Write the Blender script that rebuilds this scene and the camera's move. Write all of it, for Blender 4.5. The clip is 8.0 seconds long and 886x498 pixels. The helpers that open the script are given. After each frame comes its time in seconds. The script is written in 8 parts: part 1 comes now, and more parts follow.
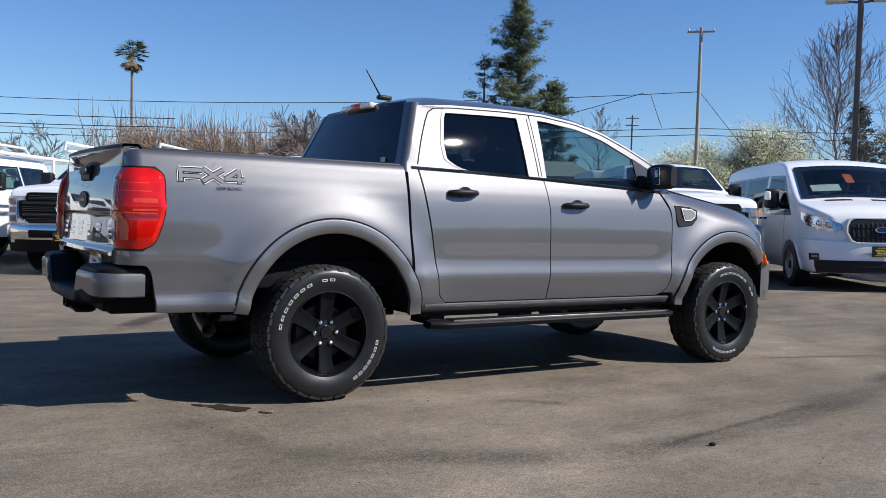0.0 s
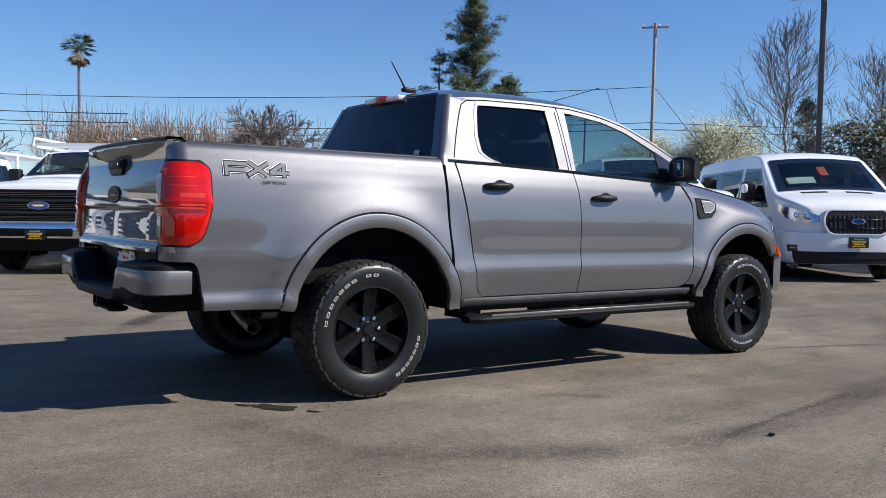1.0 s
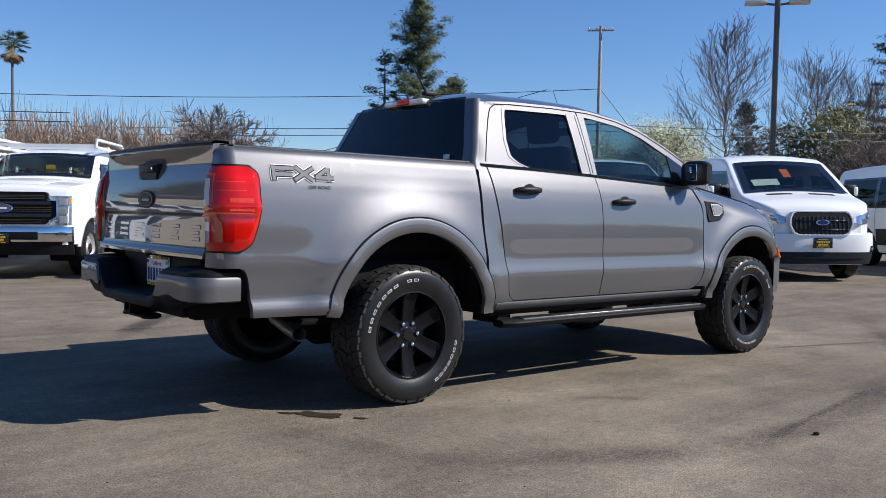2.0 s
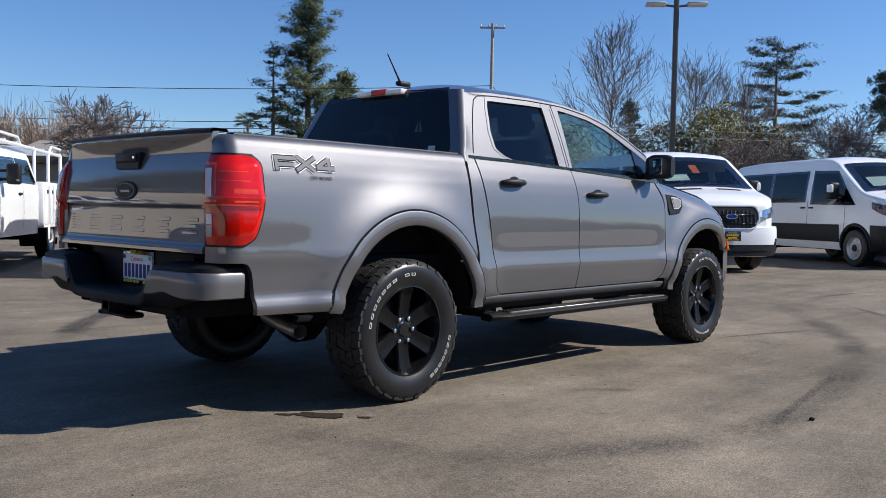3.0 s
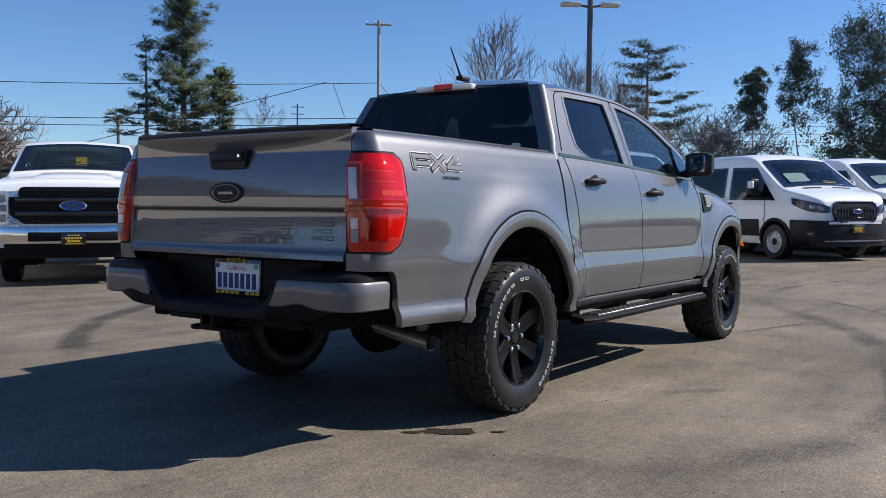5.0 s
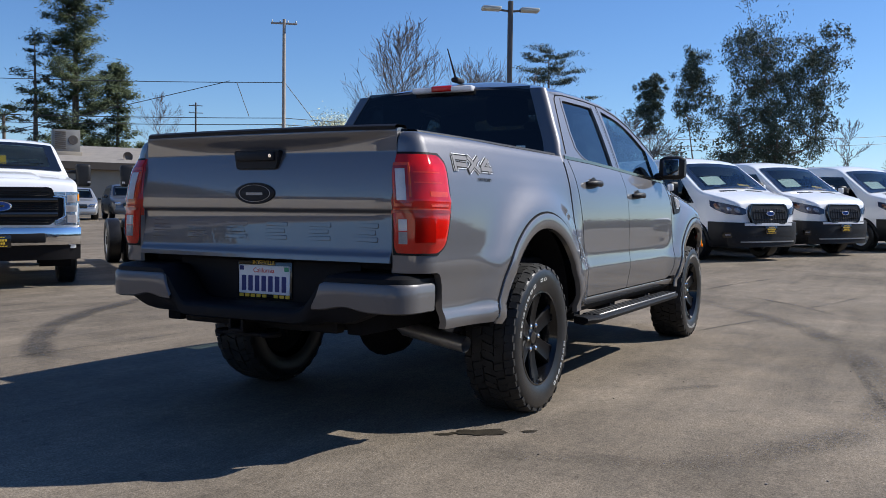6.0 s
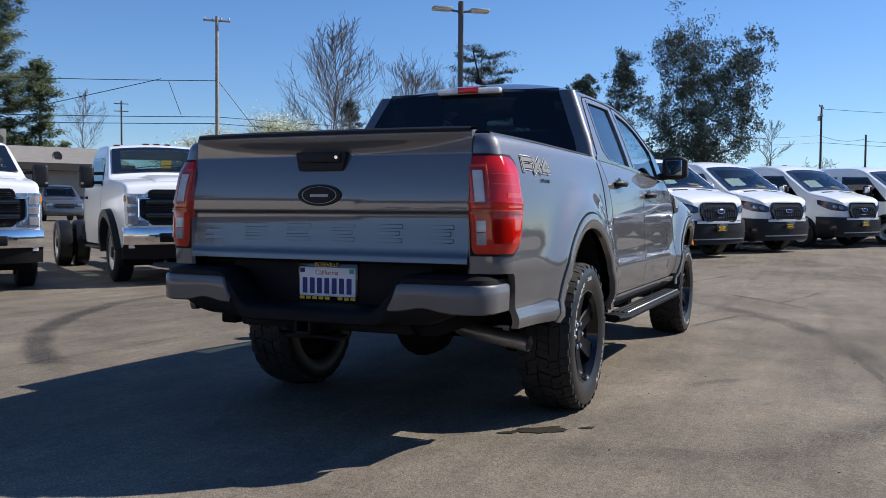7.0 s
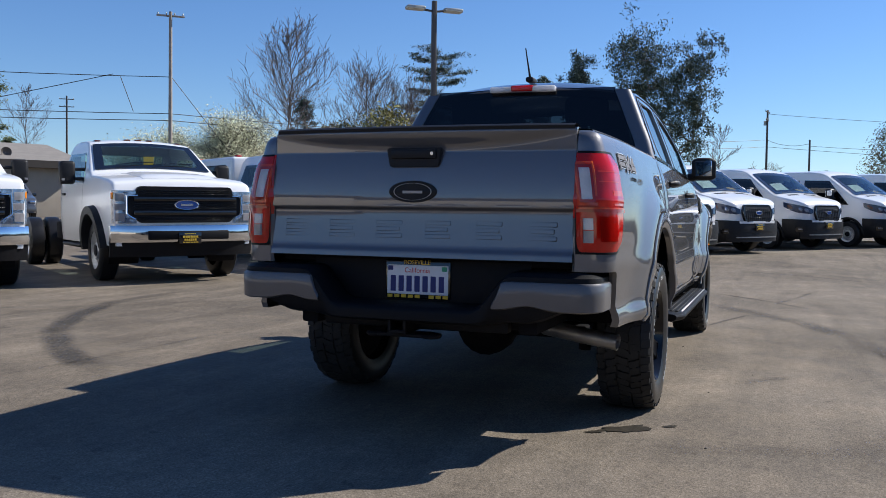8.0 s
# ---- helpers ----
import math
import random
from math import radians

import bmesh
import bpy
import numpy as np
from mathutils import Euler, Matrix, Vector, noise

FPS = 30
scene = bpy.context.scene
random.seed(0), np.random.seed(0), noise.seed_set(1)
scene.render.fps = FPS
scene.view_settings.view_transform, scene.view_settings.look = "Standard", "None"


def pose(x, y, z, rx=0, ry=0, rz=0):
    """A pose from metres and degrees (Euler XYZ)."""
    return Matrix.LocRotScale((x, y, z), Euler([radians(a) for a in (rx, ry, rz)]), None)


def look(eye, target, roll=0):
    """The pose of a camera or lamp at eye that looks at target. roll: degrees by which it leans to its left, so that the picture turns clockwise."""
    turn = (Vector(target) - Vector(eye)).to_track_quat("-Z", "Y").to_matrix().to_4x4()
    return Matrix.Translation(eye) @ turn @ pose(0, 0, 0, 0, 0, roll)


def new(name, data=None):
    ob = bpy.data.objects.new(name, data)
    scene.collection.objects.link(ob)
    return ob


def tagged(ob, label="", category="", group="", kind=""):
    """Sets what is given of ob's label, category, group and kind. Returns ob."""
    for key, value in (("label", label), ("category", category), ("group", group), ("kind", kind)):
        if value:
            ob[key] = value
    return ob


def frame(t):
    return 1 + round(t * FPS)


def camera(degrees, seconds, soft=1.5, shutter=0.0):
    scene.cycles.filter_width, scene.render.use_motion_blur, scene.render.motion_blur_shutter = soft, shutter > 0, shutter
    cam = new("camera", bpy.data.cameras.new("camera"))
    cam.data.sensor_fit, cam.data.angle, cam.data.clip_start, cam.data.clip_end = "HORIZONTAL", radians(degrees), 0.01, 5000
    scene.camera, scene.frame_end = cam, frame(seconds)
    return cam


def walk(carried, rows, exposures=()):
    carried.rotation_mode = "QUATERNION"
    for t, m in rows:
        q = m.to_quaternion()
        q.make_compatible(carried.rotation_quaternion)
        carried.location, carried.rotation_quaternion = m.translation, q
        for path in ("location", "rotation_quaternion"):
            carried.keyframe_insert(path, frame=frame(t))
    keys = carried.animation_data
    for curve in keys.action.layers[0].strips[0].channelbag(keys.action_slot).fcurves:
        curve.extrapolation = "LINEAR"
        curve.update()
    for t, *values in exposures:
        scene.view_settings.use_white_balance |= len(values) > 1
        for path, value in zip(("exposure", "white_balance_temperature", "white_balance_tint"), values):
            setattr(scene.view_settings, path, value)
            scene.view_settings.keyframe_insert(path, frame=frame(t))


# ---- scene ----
cam = camera(53.2, 8.0, soft=0.5)
PATH = [
    (0, (-2.087, -5.166, 1.018), (-0.992, -3.494, 0.942), 1.7),
    (0.5, (-2.27, -5.019, 1.012), (-1.115, -3.389, 0.93), 1.2),
    (1, (-2.451, -4.841, 0.996), (-1.269, -3.23, 0.912), 1.3),
    (1.5, (-2.642, -4.694, 0.994), (-1.428, -3.106, 0.915), 1.3),
    (2, (-2.849, -4.522, 1.006), (-1.565, -2.99, 0.926), 1.2),
    (2.2, (-2.919, -4.443, 1.000), (-1.582, -2.959, 0.920), 1.3),
    (3.3, (-3.273, -3.900, 0.977), (-1.787, -2.564, 0.891), 1.0),
    (3.5, (-3.32, -3.792, 0.977), (-1.824, -2.468, 0.892), 0.9),
    (4, (-3.447, -3.542, 0.978), (-1.896, -2.282, 0.899), 0.7),
    (4.5, (-3.585, -3.266, 0.978), (-1.994, -2.057, 0.899), 0.6),
    (4.7, (-3.644, -3.159, 0.978), (-2.037, -1.970, 0.896), 0.6),
    (5.8, (-3.980, -2.617, 0.973), (-2.236, -1.642, 0.889), 0.7),
    (6, (-4.04, -2.516, 0.971), (-2.281, -1.568, 0.891), 0.7),
    (6.5, (-4.187, -2.259, 0.964), (-2.388, -1.389, 0.884), 0.3),
    (7, (-4.323, -2.012, 0.973), (-2.495, -1.204, 0.893), 0.4),
    (7.5, (-4.407, -1.715, 0.952), (-2.557, -0.958, 0.871), 0.4),
    (8, (-4.514, -1.428, 0.954), (-2.643, -0.726, 0.876), 0.8),
]
walk(cam, [(t, look(eye, target, roll)) for t, eye, target, roll in PATH])

# ---------------------------------------------------------------- light
SUN = Vector((0.88, -0.875, 1.0)).normalized()
elevation = math.asin(SUN.z)
azimuth = math.atan2(SUN.x, SUN.y)
world = bpy.data.worlds.new("sky")
scene.world = world
world.use_nodes = True
wn = world.node_tree.nodes
sky = wn.new("ShaderNodeTexSky")
sky.sky_type = "NISHITA"
sky.sun_disc = False
sky.sun_elevation, sky.sun_rotation = elevation, azimuth
sky.air_density, sky.dust_density, sky.ozone_density = 1.0, 0.0, 2.5
wn["Background"].inputs["Strength"].default_value = 0.074
tone = wn.new("ShaderNodeHueSaturation")
tone.inputs["Saturation"].default_value = 1.12
world.node_tree.links.new(sky.outputs["Color"], tone.inputs["Color"])
tint = wn.new("ShaderNodeMix")
tint.data_type, tint.blend_type = "RGBA", "MULTIPLY"
tint.inputs[0].default_value = 1.0
tint.inputs[7].default_value = (0.79, 0.95, 1.23, 1)
world.node_tree.links.new(tone.outputs["Color"], tint.inputs[6])
world.node_tree.links.new(tint.outputs[2], wn["Background"].inputs["Color"])
sun_data = bpy.data.lights.new("sun", "SUN")
sun_data.energy, sun_data.angle, sun_data.color = 4.9, radians(0.53), (0.985, 0.95, 0.89)
sun_lamp = new("sun", sun_data)
sun_lamp.matrix_world = look(SUN * 60, (0, 0, 0))
scene.view_settings.exposure = 0.5

# ---------------------------------------------------------------- materials
def mat(name, color, rough=0.5, metal=0.0, var=0.12, scale=3.0, bump=0.0, bscale=60.0, coat=0.0, spec=0.5, island=0.0, emit=0.0,
        flake=0.0, rvar=0.08, coat_ior=1.5):
    """A procedural surface: colour varied at a large and a small scale, fine relief, optional clear coat and flakes."""
    m = bpy.data.materials.new(name)
    m.use_nodes = True
    n, l = m.node_tree.nodes, m.node_tree.links
    b = n["Principled BSDF"]
    tc = n.new("ShaderNodeTexCoord")
    big, fine = n.new("ShaderNodeTexNoise"), n.new("ShaderNodeTexNoise")
    big.inputs["Scale"].default_value, big.inputs["Detail"].default_value = scale, 5
    fine.inputs["Scale"].default_value, fine.inputs["Detail"].default_value = bscale, 3
    for t in (big, fine):
        l.new(tc.outputs["Object"], t.inputs["Vector"])
    mix = n.new("ShaderNodeMix")
    mix.data_type = "RGBA"
    mix.inputs[6].default_value = [c * (1 - var) for c in color] + [1]
    mix.inputs[7].default_value = [min(1, c * (1 + var)) for c in color] + [1]
    blend = n.new("ShaderNodeMath")
    blend.operation = "MULTIPLY_ADD"
    l.new(fine.outputs["Fac"], blend.inputs[0])
    blend.inputs[1].default_value = 0.45
    add = n.new("ShaderNodeMath")
    add.operation = "MULTIPLY_ADD"
    l.new(big.outputs["Fac"], add.inputs[0])
    add.inputs[1].default_value, add.inputs[2].default_value = 1.3, -0.37
    l.new(add.outputs[0], blend.inputs[2])
    last = blend.outputs[0]
    if island:
        geo = n.new("ShaderNodeNewGeometry")
        isl = n.new("ShaderNodeMath")
        isl.operation = "MULTIPLY_ADD"
        l.new(geo.outputs["Random Per Island"], isl.inputs[0])
        isl.inputs[1].default_value, isl.inputs[2].default_value = island, -island / 2
        tot = n.new("ShaderNodeMath")
        tot.use_clamp = True
        l.new(last, tot.inputs[0])
        l.new(isl.outputs[0], tot.inputs[1])
        last = tot.outputs[0]
    l.new(last, mix.inputs[0])
    l.new(mix.outputs[2], b.inputs["Base Color"])
    r = n.new("ShaderNodeMath")
    r.operation = "MULTIPLY_ADD"
    l.new(big.outputs["Fac"], r.inputs[0])
    r.inputs[1].default_value, r.inputs[2].default_value = 2 * rvar, rough - rvar
    l.new(r.outputs[0], b.inputs["Roughness"])
    b.inputs["Metallic"].default_value = metal
    b.inputs["Specular IOR Level"].default_value = spec
    b.inputs["Coat Weight"].default_value = coat
    b.inputs["Coat Roughness"].default_value = 0.012
    b.inputs["Coat IOR"].default_value = coat_ior
    if bump:
        bp = n.new("ShaderNodeBump")
        bp.inputs["Strength"].default_value, bp.inputs["Distance"].default_value = bump, 0.01
        l.new(fine.outputs["Fac"], bp.inputs["Height"])
        l.new(bp.outputs["Normal"], b.inputs["Normal"])
    if flake:
        v = n.new("ShaderNodeTexVoronoi")
        v.inputs["Scale"].default_value = 1400
        l.new(tc.outputs["Object"], v.inputs["Vector"])
        bp = n.new("ShaderNodeBump")
        bp.inputs["Strength"].default_value, bp.inputs["Distance"].default_value = flake, 0.0004
        l.new(v.outputs["Distance"], bp.inputs["Height"])
        l.new(bp.outputs["Normal"], b.inputs["Normal"])
    if emit:
        b.inputs["Emission Color"].default_value = (*color, 1)
        b.inputs["Emission Strength"].default_value = emit
    return m


def glass(name, tint, gloss=0.0):
    """Thin pane: tinted clear, with a Fresnel gloss."""
    m = bpy.data.materials.new(name)
    m.use_nodes = True
    n, l = m.node_tree.nodes, m.node_tree.links
    n.remove(n["Principled BSDF"])
    tr, gl, fr, mx = (n.new("ShaderNode" + k) for k in ("BsdfTransparent", "BsdfGlossy", "LayerWeight", "MixShader"))
    tr.inputs["Color"].default_value = (*tint, 1)
    gl.inputs["Roughness"].default_value = 0.012
    gl.inputs["Color"].default_value = (1, 1, 1, 1)
    fr.inputs["Blend"].default_value = 0.5
    pw = n.new("ShaderNodeMath")
    pw.operation = "POWER"
    pw.inputs[1].default_value = 5.0
    l.new(fr.outputs["Facing"], pw.inputs[0])
    ad = n.new("ShaderNodeMath")
    ad.operation = "MULTIPLY_ADD"
    ad.inputs[1].default_value, ad.inputs[2].default_value = 0.90, 0.045 + gloss
    l.new(pw.outputs[0], ad.inputs[0])
    l.new(ad.outputs[0], mx.inputs[0])
    l.new(tr.outputs[0], mx.inputs[1])
    l.new(gl.outputs[0], mx.inputs[2])
    l.new(mx.outputs[0], n["Material Output"].inputs["Surface"])
    return m


def lens_mat(name, color, rough=0.06):
    """Coloured clear plastic of a lamp, over its reflector."""
    m = mat(name, color, rough, 0, 0.45, 11, 0.0, 260, coat=0.7, spec=0.25, rvar=0.02)
    b = m.node_tree.nodes["Principled BSDF"]
    b.inputs["Subsurface Weight"].default_value = 0.5
    b.inputs["Subsurface Radius"].default_value = [0.004 + 0.12 * c for c in color]
    b.inputs["Subsurface Scale"].default_value = 1.3
    return m


def asphalt_mat():
    """Old sealed asphalt: fine aggregate, broad worn and stained patches, faint swept tyre marks, hairline cracks."""
    m = bpy.data.materials.new("asphalt")
    m.use_nodes = True
    n, l = m.node_tree.nodes, m.node_tree.links
    b = n["Principled BSDF"]
    tc = n.new("ShaderNodeTexCoord")

    def tex(kind, scale, **kw):
        t = n.new("ShaderNodeTex" + kind)
        t.inputs["Scale"].default_value = scale
        for k, v in kw.items():
            t.inputs[k].default_value = v
        l.new(tc.outputs["Object"], t.inputs["Vector"])
        return t

    def ramp(src, lo, hi, a, z):
        r = n.new("ShaderNodeMapRange")
        r.inputs[1].default_value, r.inputs[2].default_value = lo, hi
        r.inputs[3].default_value, r.inputs[4].default_value = a, z
        l.new(src, r.inputs[0])
        return r.outputs[0]

    def mul(a, c):
        x = n.new("ShaderNodeMath")
        x.operation = "MULTIPLY"
        l.new(a, x.inputs[0])
        l.new(c, x.inputs[1])
        return x.outputs[0]

    patch = tex("Noise", 0.35, Detail=4, Roughness=0.6, Distortion=0.6)
    blot = tex("Noise", 2.3, Detail=6, Roughness=0.65, Distortion=0.3)
    grain = tex("Noise", 95, Detail=4, Roughness=0.7)
    stone = tex("Voronoi", 150)
    spot = tex("Noise", 9, Detail=2)
    val = mul(ramp(patch.outputs["Fac"], 0.3, 0.7, 0.66, 1.18), ramp(blot.outputs["Fac"], 0.3, 0.72, 0.76, 1.15))
    val = mul(val, ramp(grain.outputs["Fac"], 0.25, 0.75, 0.42, 1.55))
    turn = n.new("ShaderNodeMapping")
    turn.inputs["Rotation"].default_value = (0, 0, radians(28))
    turn.inputs["Scale"].default_value = (0.35, 2.6, 1)
    l.new(tc.outputs["Object"], turn.inputs["Vector"])
    streak = tex("Noise", 1.1, Detail=5, Roughness=0.62, Distortion=0.8)
    l.new(turn.outputs["Vector"], streak.inputs["Vector"])
    val = mul(val, ramp(streak.outputs["Fac"], 0.32, 0.70, 0.80, 1.14))
    clod = tex("Noise", 24, Detail=5, Roughness=0.7)
    val = mul(val, ramp(clod.outputs["Fac"], 0.3, 0.7, 0.78, 1.22))
    val = mul(val, ramp(stone.outputs["Distance"], 0.0, 0.7, 1.18, 0.85))
    val = mul(val, ramp(spot.outputs["Fac"], 0.26, 0.32, 0.72, 1.0))
    hsv = n.new("ShaderNodeMix")
    hsv.data_type = "RGBA"
    hsv.inputs[6].default_value = (0.192, 0.166, 0.136, 1)
    hsv.inputs[7].default_value = (0.222, 0.180, 0.134, 1)
    l.new(blot.outputs["Fac"], hsv.inputs[0])
    fin = n.new("ShaderNodeMix")
    fin.data_type, fin.blend_type = "RGBA", "MULTIPLY"
    fin.inputs[0].default_value = 1.0
    l.new(hsv.outputs[2], fin.inputs[6])
    l.new(val, fin.inputs[7])
    l.new(fin.outputs[2], b.inputs["Base Color"])
    l.new(ramp(blot.outputs["Fac"], 0.3, 0.7, 0.72, 0.9), b.inputs["Roughness"])
    b.inputs["Specular IOR Level"].default_value = 0.10
    h = n.new("ShaderNodeMath")
    l.new(grain.outputs["Fac"], h.inputs[0])
    l.new(stone.outputs["Distance"], h.inputs[1])
    bp = n.new("ShaderNodeBump")
    bp.inputs["Strength"].default_value, bp.inputs["Distance"].default_value = 0.45, 0.003
    l.new(h.outputs[0], bp.inputs["Height"])
    l.new(bp.outputs["Normal"], b.inputs["Normal"])
    return m


PAINT = mat("grey_metallic_paint", (0.129, 0.126, 0.132), 0.47, 0.62, 0.03, 1.5, coat=1.0, flake=0.25, spec=0.2, rvar=0.02, coat_ior=1.72)
PAINT.node_tree.nodes["Principled BSDF"].inputs["Specular Tint"].default_value = (0.45, 0.45, 0.45, 1)
PAINT_PAD = mat("grey_bumper_paint", (0.112, 0.107, 0.108), 0.42, 0.35, 0.05, 3.0, coat=0.5, rvar=0.03)
WHITE = mat("white_paint", (0.78, 0.785, 0.79), 0.3, 0, 0.03, 1.2, coat=0.6, rvar=0.05)
BLACK = mat("black_plastic", (0.013, 0.013, 0.0145), 0.46, 0, 0.2, 12, 0.15, 400, spec=0.24)
BOARD = mat("step_plastic", (0.008, 0.008, 0.009), 0.50, 0, 0.2, 12, 0.1, 300, spec=0.10)
GLOSS = mat("gloss_black", (0.006, 0.006, 0.007), 0.16, 0, 0.15, 8, coat=0.7, rvar=0.03)
RUBBER = mat("tyre_rubber", (0.011, 0.011, 0.012), 0.36, 0, 0.3, 9, 0.06, 160, spec=0.35)
TREAD = mat("worn_tread_rubber", (0.021, 0.0205, 0.020), 0.66, 0, 0.45, 14, 0.2, 120, spec=0.3)
LETTER = mat("white_rubber", (0.50, 0.50, 0.48), 0.6, 0, 0.15, 30)
RIM = mat("black_alloy", (0.006, 0.006, 0.007), 0.14, 0.0, 0.25, 14, spec=0.45)
SATIN = mat("satin_black_alloy", (0.005, 0.005, 0.006), 0.34, 0.0, 0.25, 14, spec=0.14)
ALLOY = mat("silver_wheel_paint", (0.50, 0.50, 0.50), 0.35, 0.5, 0.12, 12)
CHROME = mat("chrome", (0.72, 0.72, 0.73), 0.10, 1.0, 0.05, 6, rvar=0.03)
DARK_STEEL = mat("dark_brake_steel", (0.045, 0.043, 0.042), 0.5, 0.6, 0.3, 14, 0.1, 120)
STEEL = mat("dull_steel", (0.33, 0.32, 0.31), 0.42, 0.9, 0.25, 14, 0.1, 120)
DARK = mat("underbody_black", (0.011, 0.011, 0.013), 0.85, 0, 0.4, 9, 0.2, 90, spec=0.06)
RED = lens_mat("red_lens", (0.52, 0.006, 0.003))
RED_BRIGHT = lens_mat("bright_red_lens", (0.85, 0.045, 0.012))
WHITE_LENS = lens_mat("white_lens", (0.62, 0.60, 0.60), 0.08)
RED_DEEP = lens_mat("deep_red_lens", (0.36, 0.005, 0.003))
CLEAR = lens_mat("clear_lens", (0.27, 0.26, 0.27), 0.12)
AMBER = lens_mat("amber_lens", (0.75, 0.20, 0.01))
AMBER_DARK = lens_mat("dark_amber_lens", (0.10, 0.022, 0.008))
LAMP = mat("headlamp_reflector", (0.42, 0.46, 0.54), 0.12, 0.85, 0.35, 14, 0.10, 30)
LAMP_DIM = mat("dim_lamp_lens", (0.22, 0.26, 0.36), 0.14, 0.6, 0.5, 30, 0.2, 40)
LAMP_DARK = mat("smoked_headlamp", (0.030, 0.040, 0.075), 0.12, 0.1, 0.5, 25, coat=0.2)
TINT = glass("privacy_glass", (0.055, 0.065, 0.075))
PANE = glass("clear_pane", (0.42, 0.55, 0.56))
SHIELD = glass("windscreen", (0.70, 0.80, 0.79))
MIRROR = mat("mirror_glass", (0.85, 0.87, 0.88), 0.02, 1.0, 0.02, 3, rvar=0.01)
SEAT = mat("dark_cloth", (0.030, 0.030, 0.033), 0.9, 0, 0.3, 20, 0.2, 300)
YELLOW = mat("yellow_card", (0.80, 0.46, 0.02), 0.7, 0, 0.06, 10)
ORANGE = mat("orange_card", (0.80, 0.16, 0.03), 0.7, 0, 0.06, 10)
PAPER = mat("white_paper", (0.74, 0.78, 0.72), 0.8, 0, 0.05, 12)
BLUE = mat("blue_enamel", (0.012, 0.045, 0.20), 0.2, 0, 0.1, 9, coat=0.8)
INK = mat("dark_blue_ink", (0.02, 0.03, 0.16), 0.6, 0, 0.1, 20)
PLATE = mat("plate_white", (0.72, 0.75, 0.79), 0.4, 0, 0.05, 15)
GOLD = mat("yellow_letters", (0.72, 0.45, 0.03), 0.5, 0, 0.08, 25)
REDINK = mat("red_ink", (0.55, 0.05, 0.05), 0.6)
GREEN = mat("green_sticker", (0.03, 0.32, 0.18), 0.5)
ASPHALT = asphalt_mat()
DECAL = mat("graphite_decal", (0.20, 0.20, 0.21), 0.6, 0.0, 0.1, 20, spec=0.08)
OIL = mat("oil_stain", (0.030, 0.025, 0.018), 0.7, 0, 0.6, 30, 0.2, 90, spec=0.1)
STEP = mat("bumper_step_plastic", (0.006, 0.006, 0.0075), 0.55, 0, 0.25, 12, 0.12, 260, spec=0.16)

# ---------------------------------------------------------------- mesh helpers
def part(name, bm, material, parent=None, label="", smooth=38):
    """Links a bmesh as one mesh object, under a thing or a part."""
    me = bpy.data.meshes.new(name)
    bm.normal_update()
    bm.to_mesh(me)
    bm.free()
    for m in material if isinstance(material, (list, tuple)) else (material,):
        me.materials.append(m)
    if smooth:
        me.shade_smooth()
        me.set_sharp_from_angle(angle=radians(smooth))
    ob = new(name, me)
    ob.parent = parent
    if label:
        ob["label"] = label
    return ob


def share(name, source, parent, m=None):
    """Another object on the mesh of source."""
    ob = new(name, source.data)
    ob.parent = parent
    if m is not None:
        ob.matrix_basis = m
    return ob


def thing(name, label, category, group="", kind="", m=None):
    ob = new(name)
    ob.empty_display_size = 0.2
    if m is not None:
        ob.matrix_basis = m
    return tagged(ob, label, category, group, kind)


def B():
    return bmesh.new()


def box(bm, lo, hi, bevel=0.0, seg=2, m=None):
    lo, hi = Vector(lo), Vector(hi)
    r = bmesh.ops.create_cube(bm, size=1.0)
    vs = r["verts"]
    for v in vs:
        v.co = Vector((lo[i] + (v.co[i] + 0.5) * (hi[i] - lo[i]) for i in range(3)))
    if bevel:
        es = list({e for v in vs for e in v.link_edges})
        out = bmesh.ops.bevel(bm, geom=es, offset=bevel, segments=seg, affect="EDGES", profile=0.5)
        vs = list({v for f in out["faces"] for v in f.verts} | {v for v in vs if v.is_valid})
    if m is not None:
        for v in vs:
            v.co = m @ v.co
    return vs


def grid(bm, rows, close=False, mat_index=0):
    """Quads through a table of points."""
    vs = [[bm.verts.new(p) for p in row] for row in rows]
    for a, b in zip(vs, vs[1:]):
        n = len(a)
        for i in range(n if close else n - 1):
            j = (i + 1) % n
            try:
                f = bm.faces.new((a[i], a[j], b[j], b[i]))
                f.material_index = mat_index
            except ValueError:
                pass
    return vs


def caps(bm, vs, first=True, last=True):
    for on, ring in ((first, vs[0]), (last, vs[-1])):
        if on:
            try:
                bm.faces.new(ring)
            except ValueError:
                pass


def sheet(rows, depth, close=False):
    """A panel of real thickness: the grid of points, its border turned in along depth."""
    bm = B()
    grid(bm, rows, close)
    bmesh.ops.remove_doubles(bm, verts=bm.verts, dist=1e-5)
    edge = [e for e in bm.edges if len(e.link_faces) == 1]
    out = bmesh.ops.extrude_edge_only(bm, edges=edge)
    d = Vector(depth)
    for v in out["geom"]:
        if isinstance(v, bmesh.types.BMVert):
            v.co += d
    bmesh.ops.recalc_face_normals(bm, faces=bm.faces)
    return bm


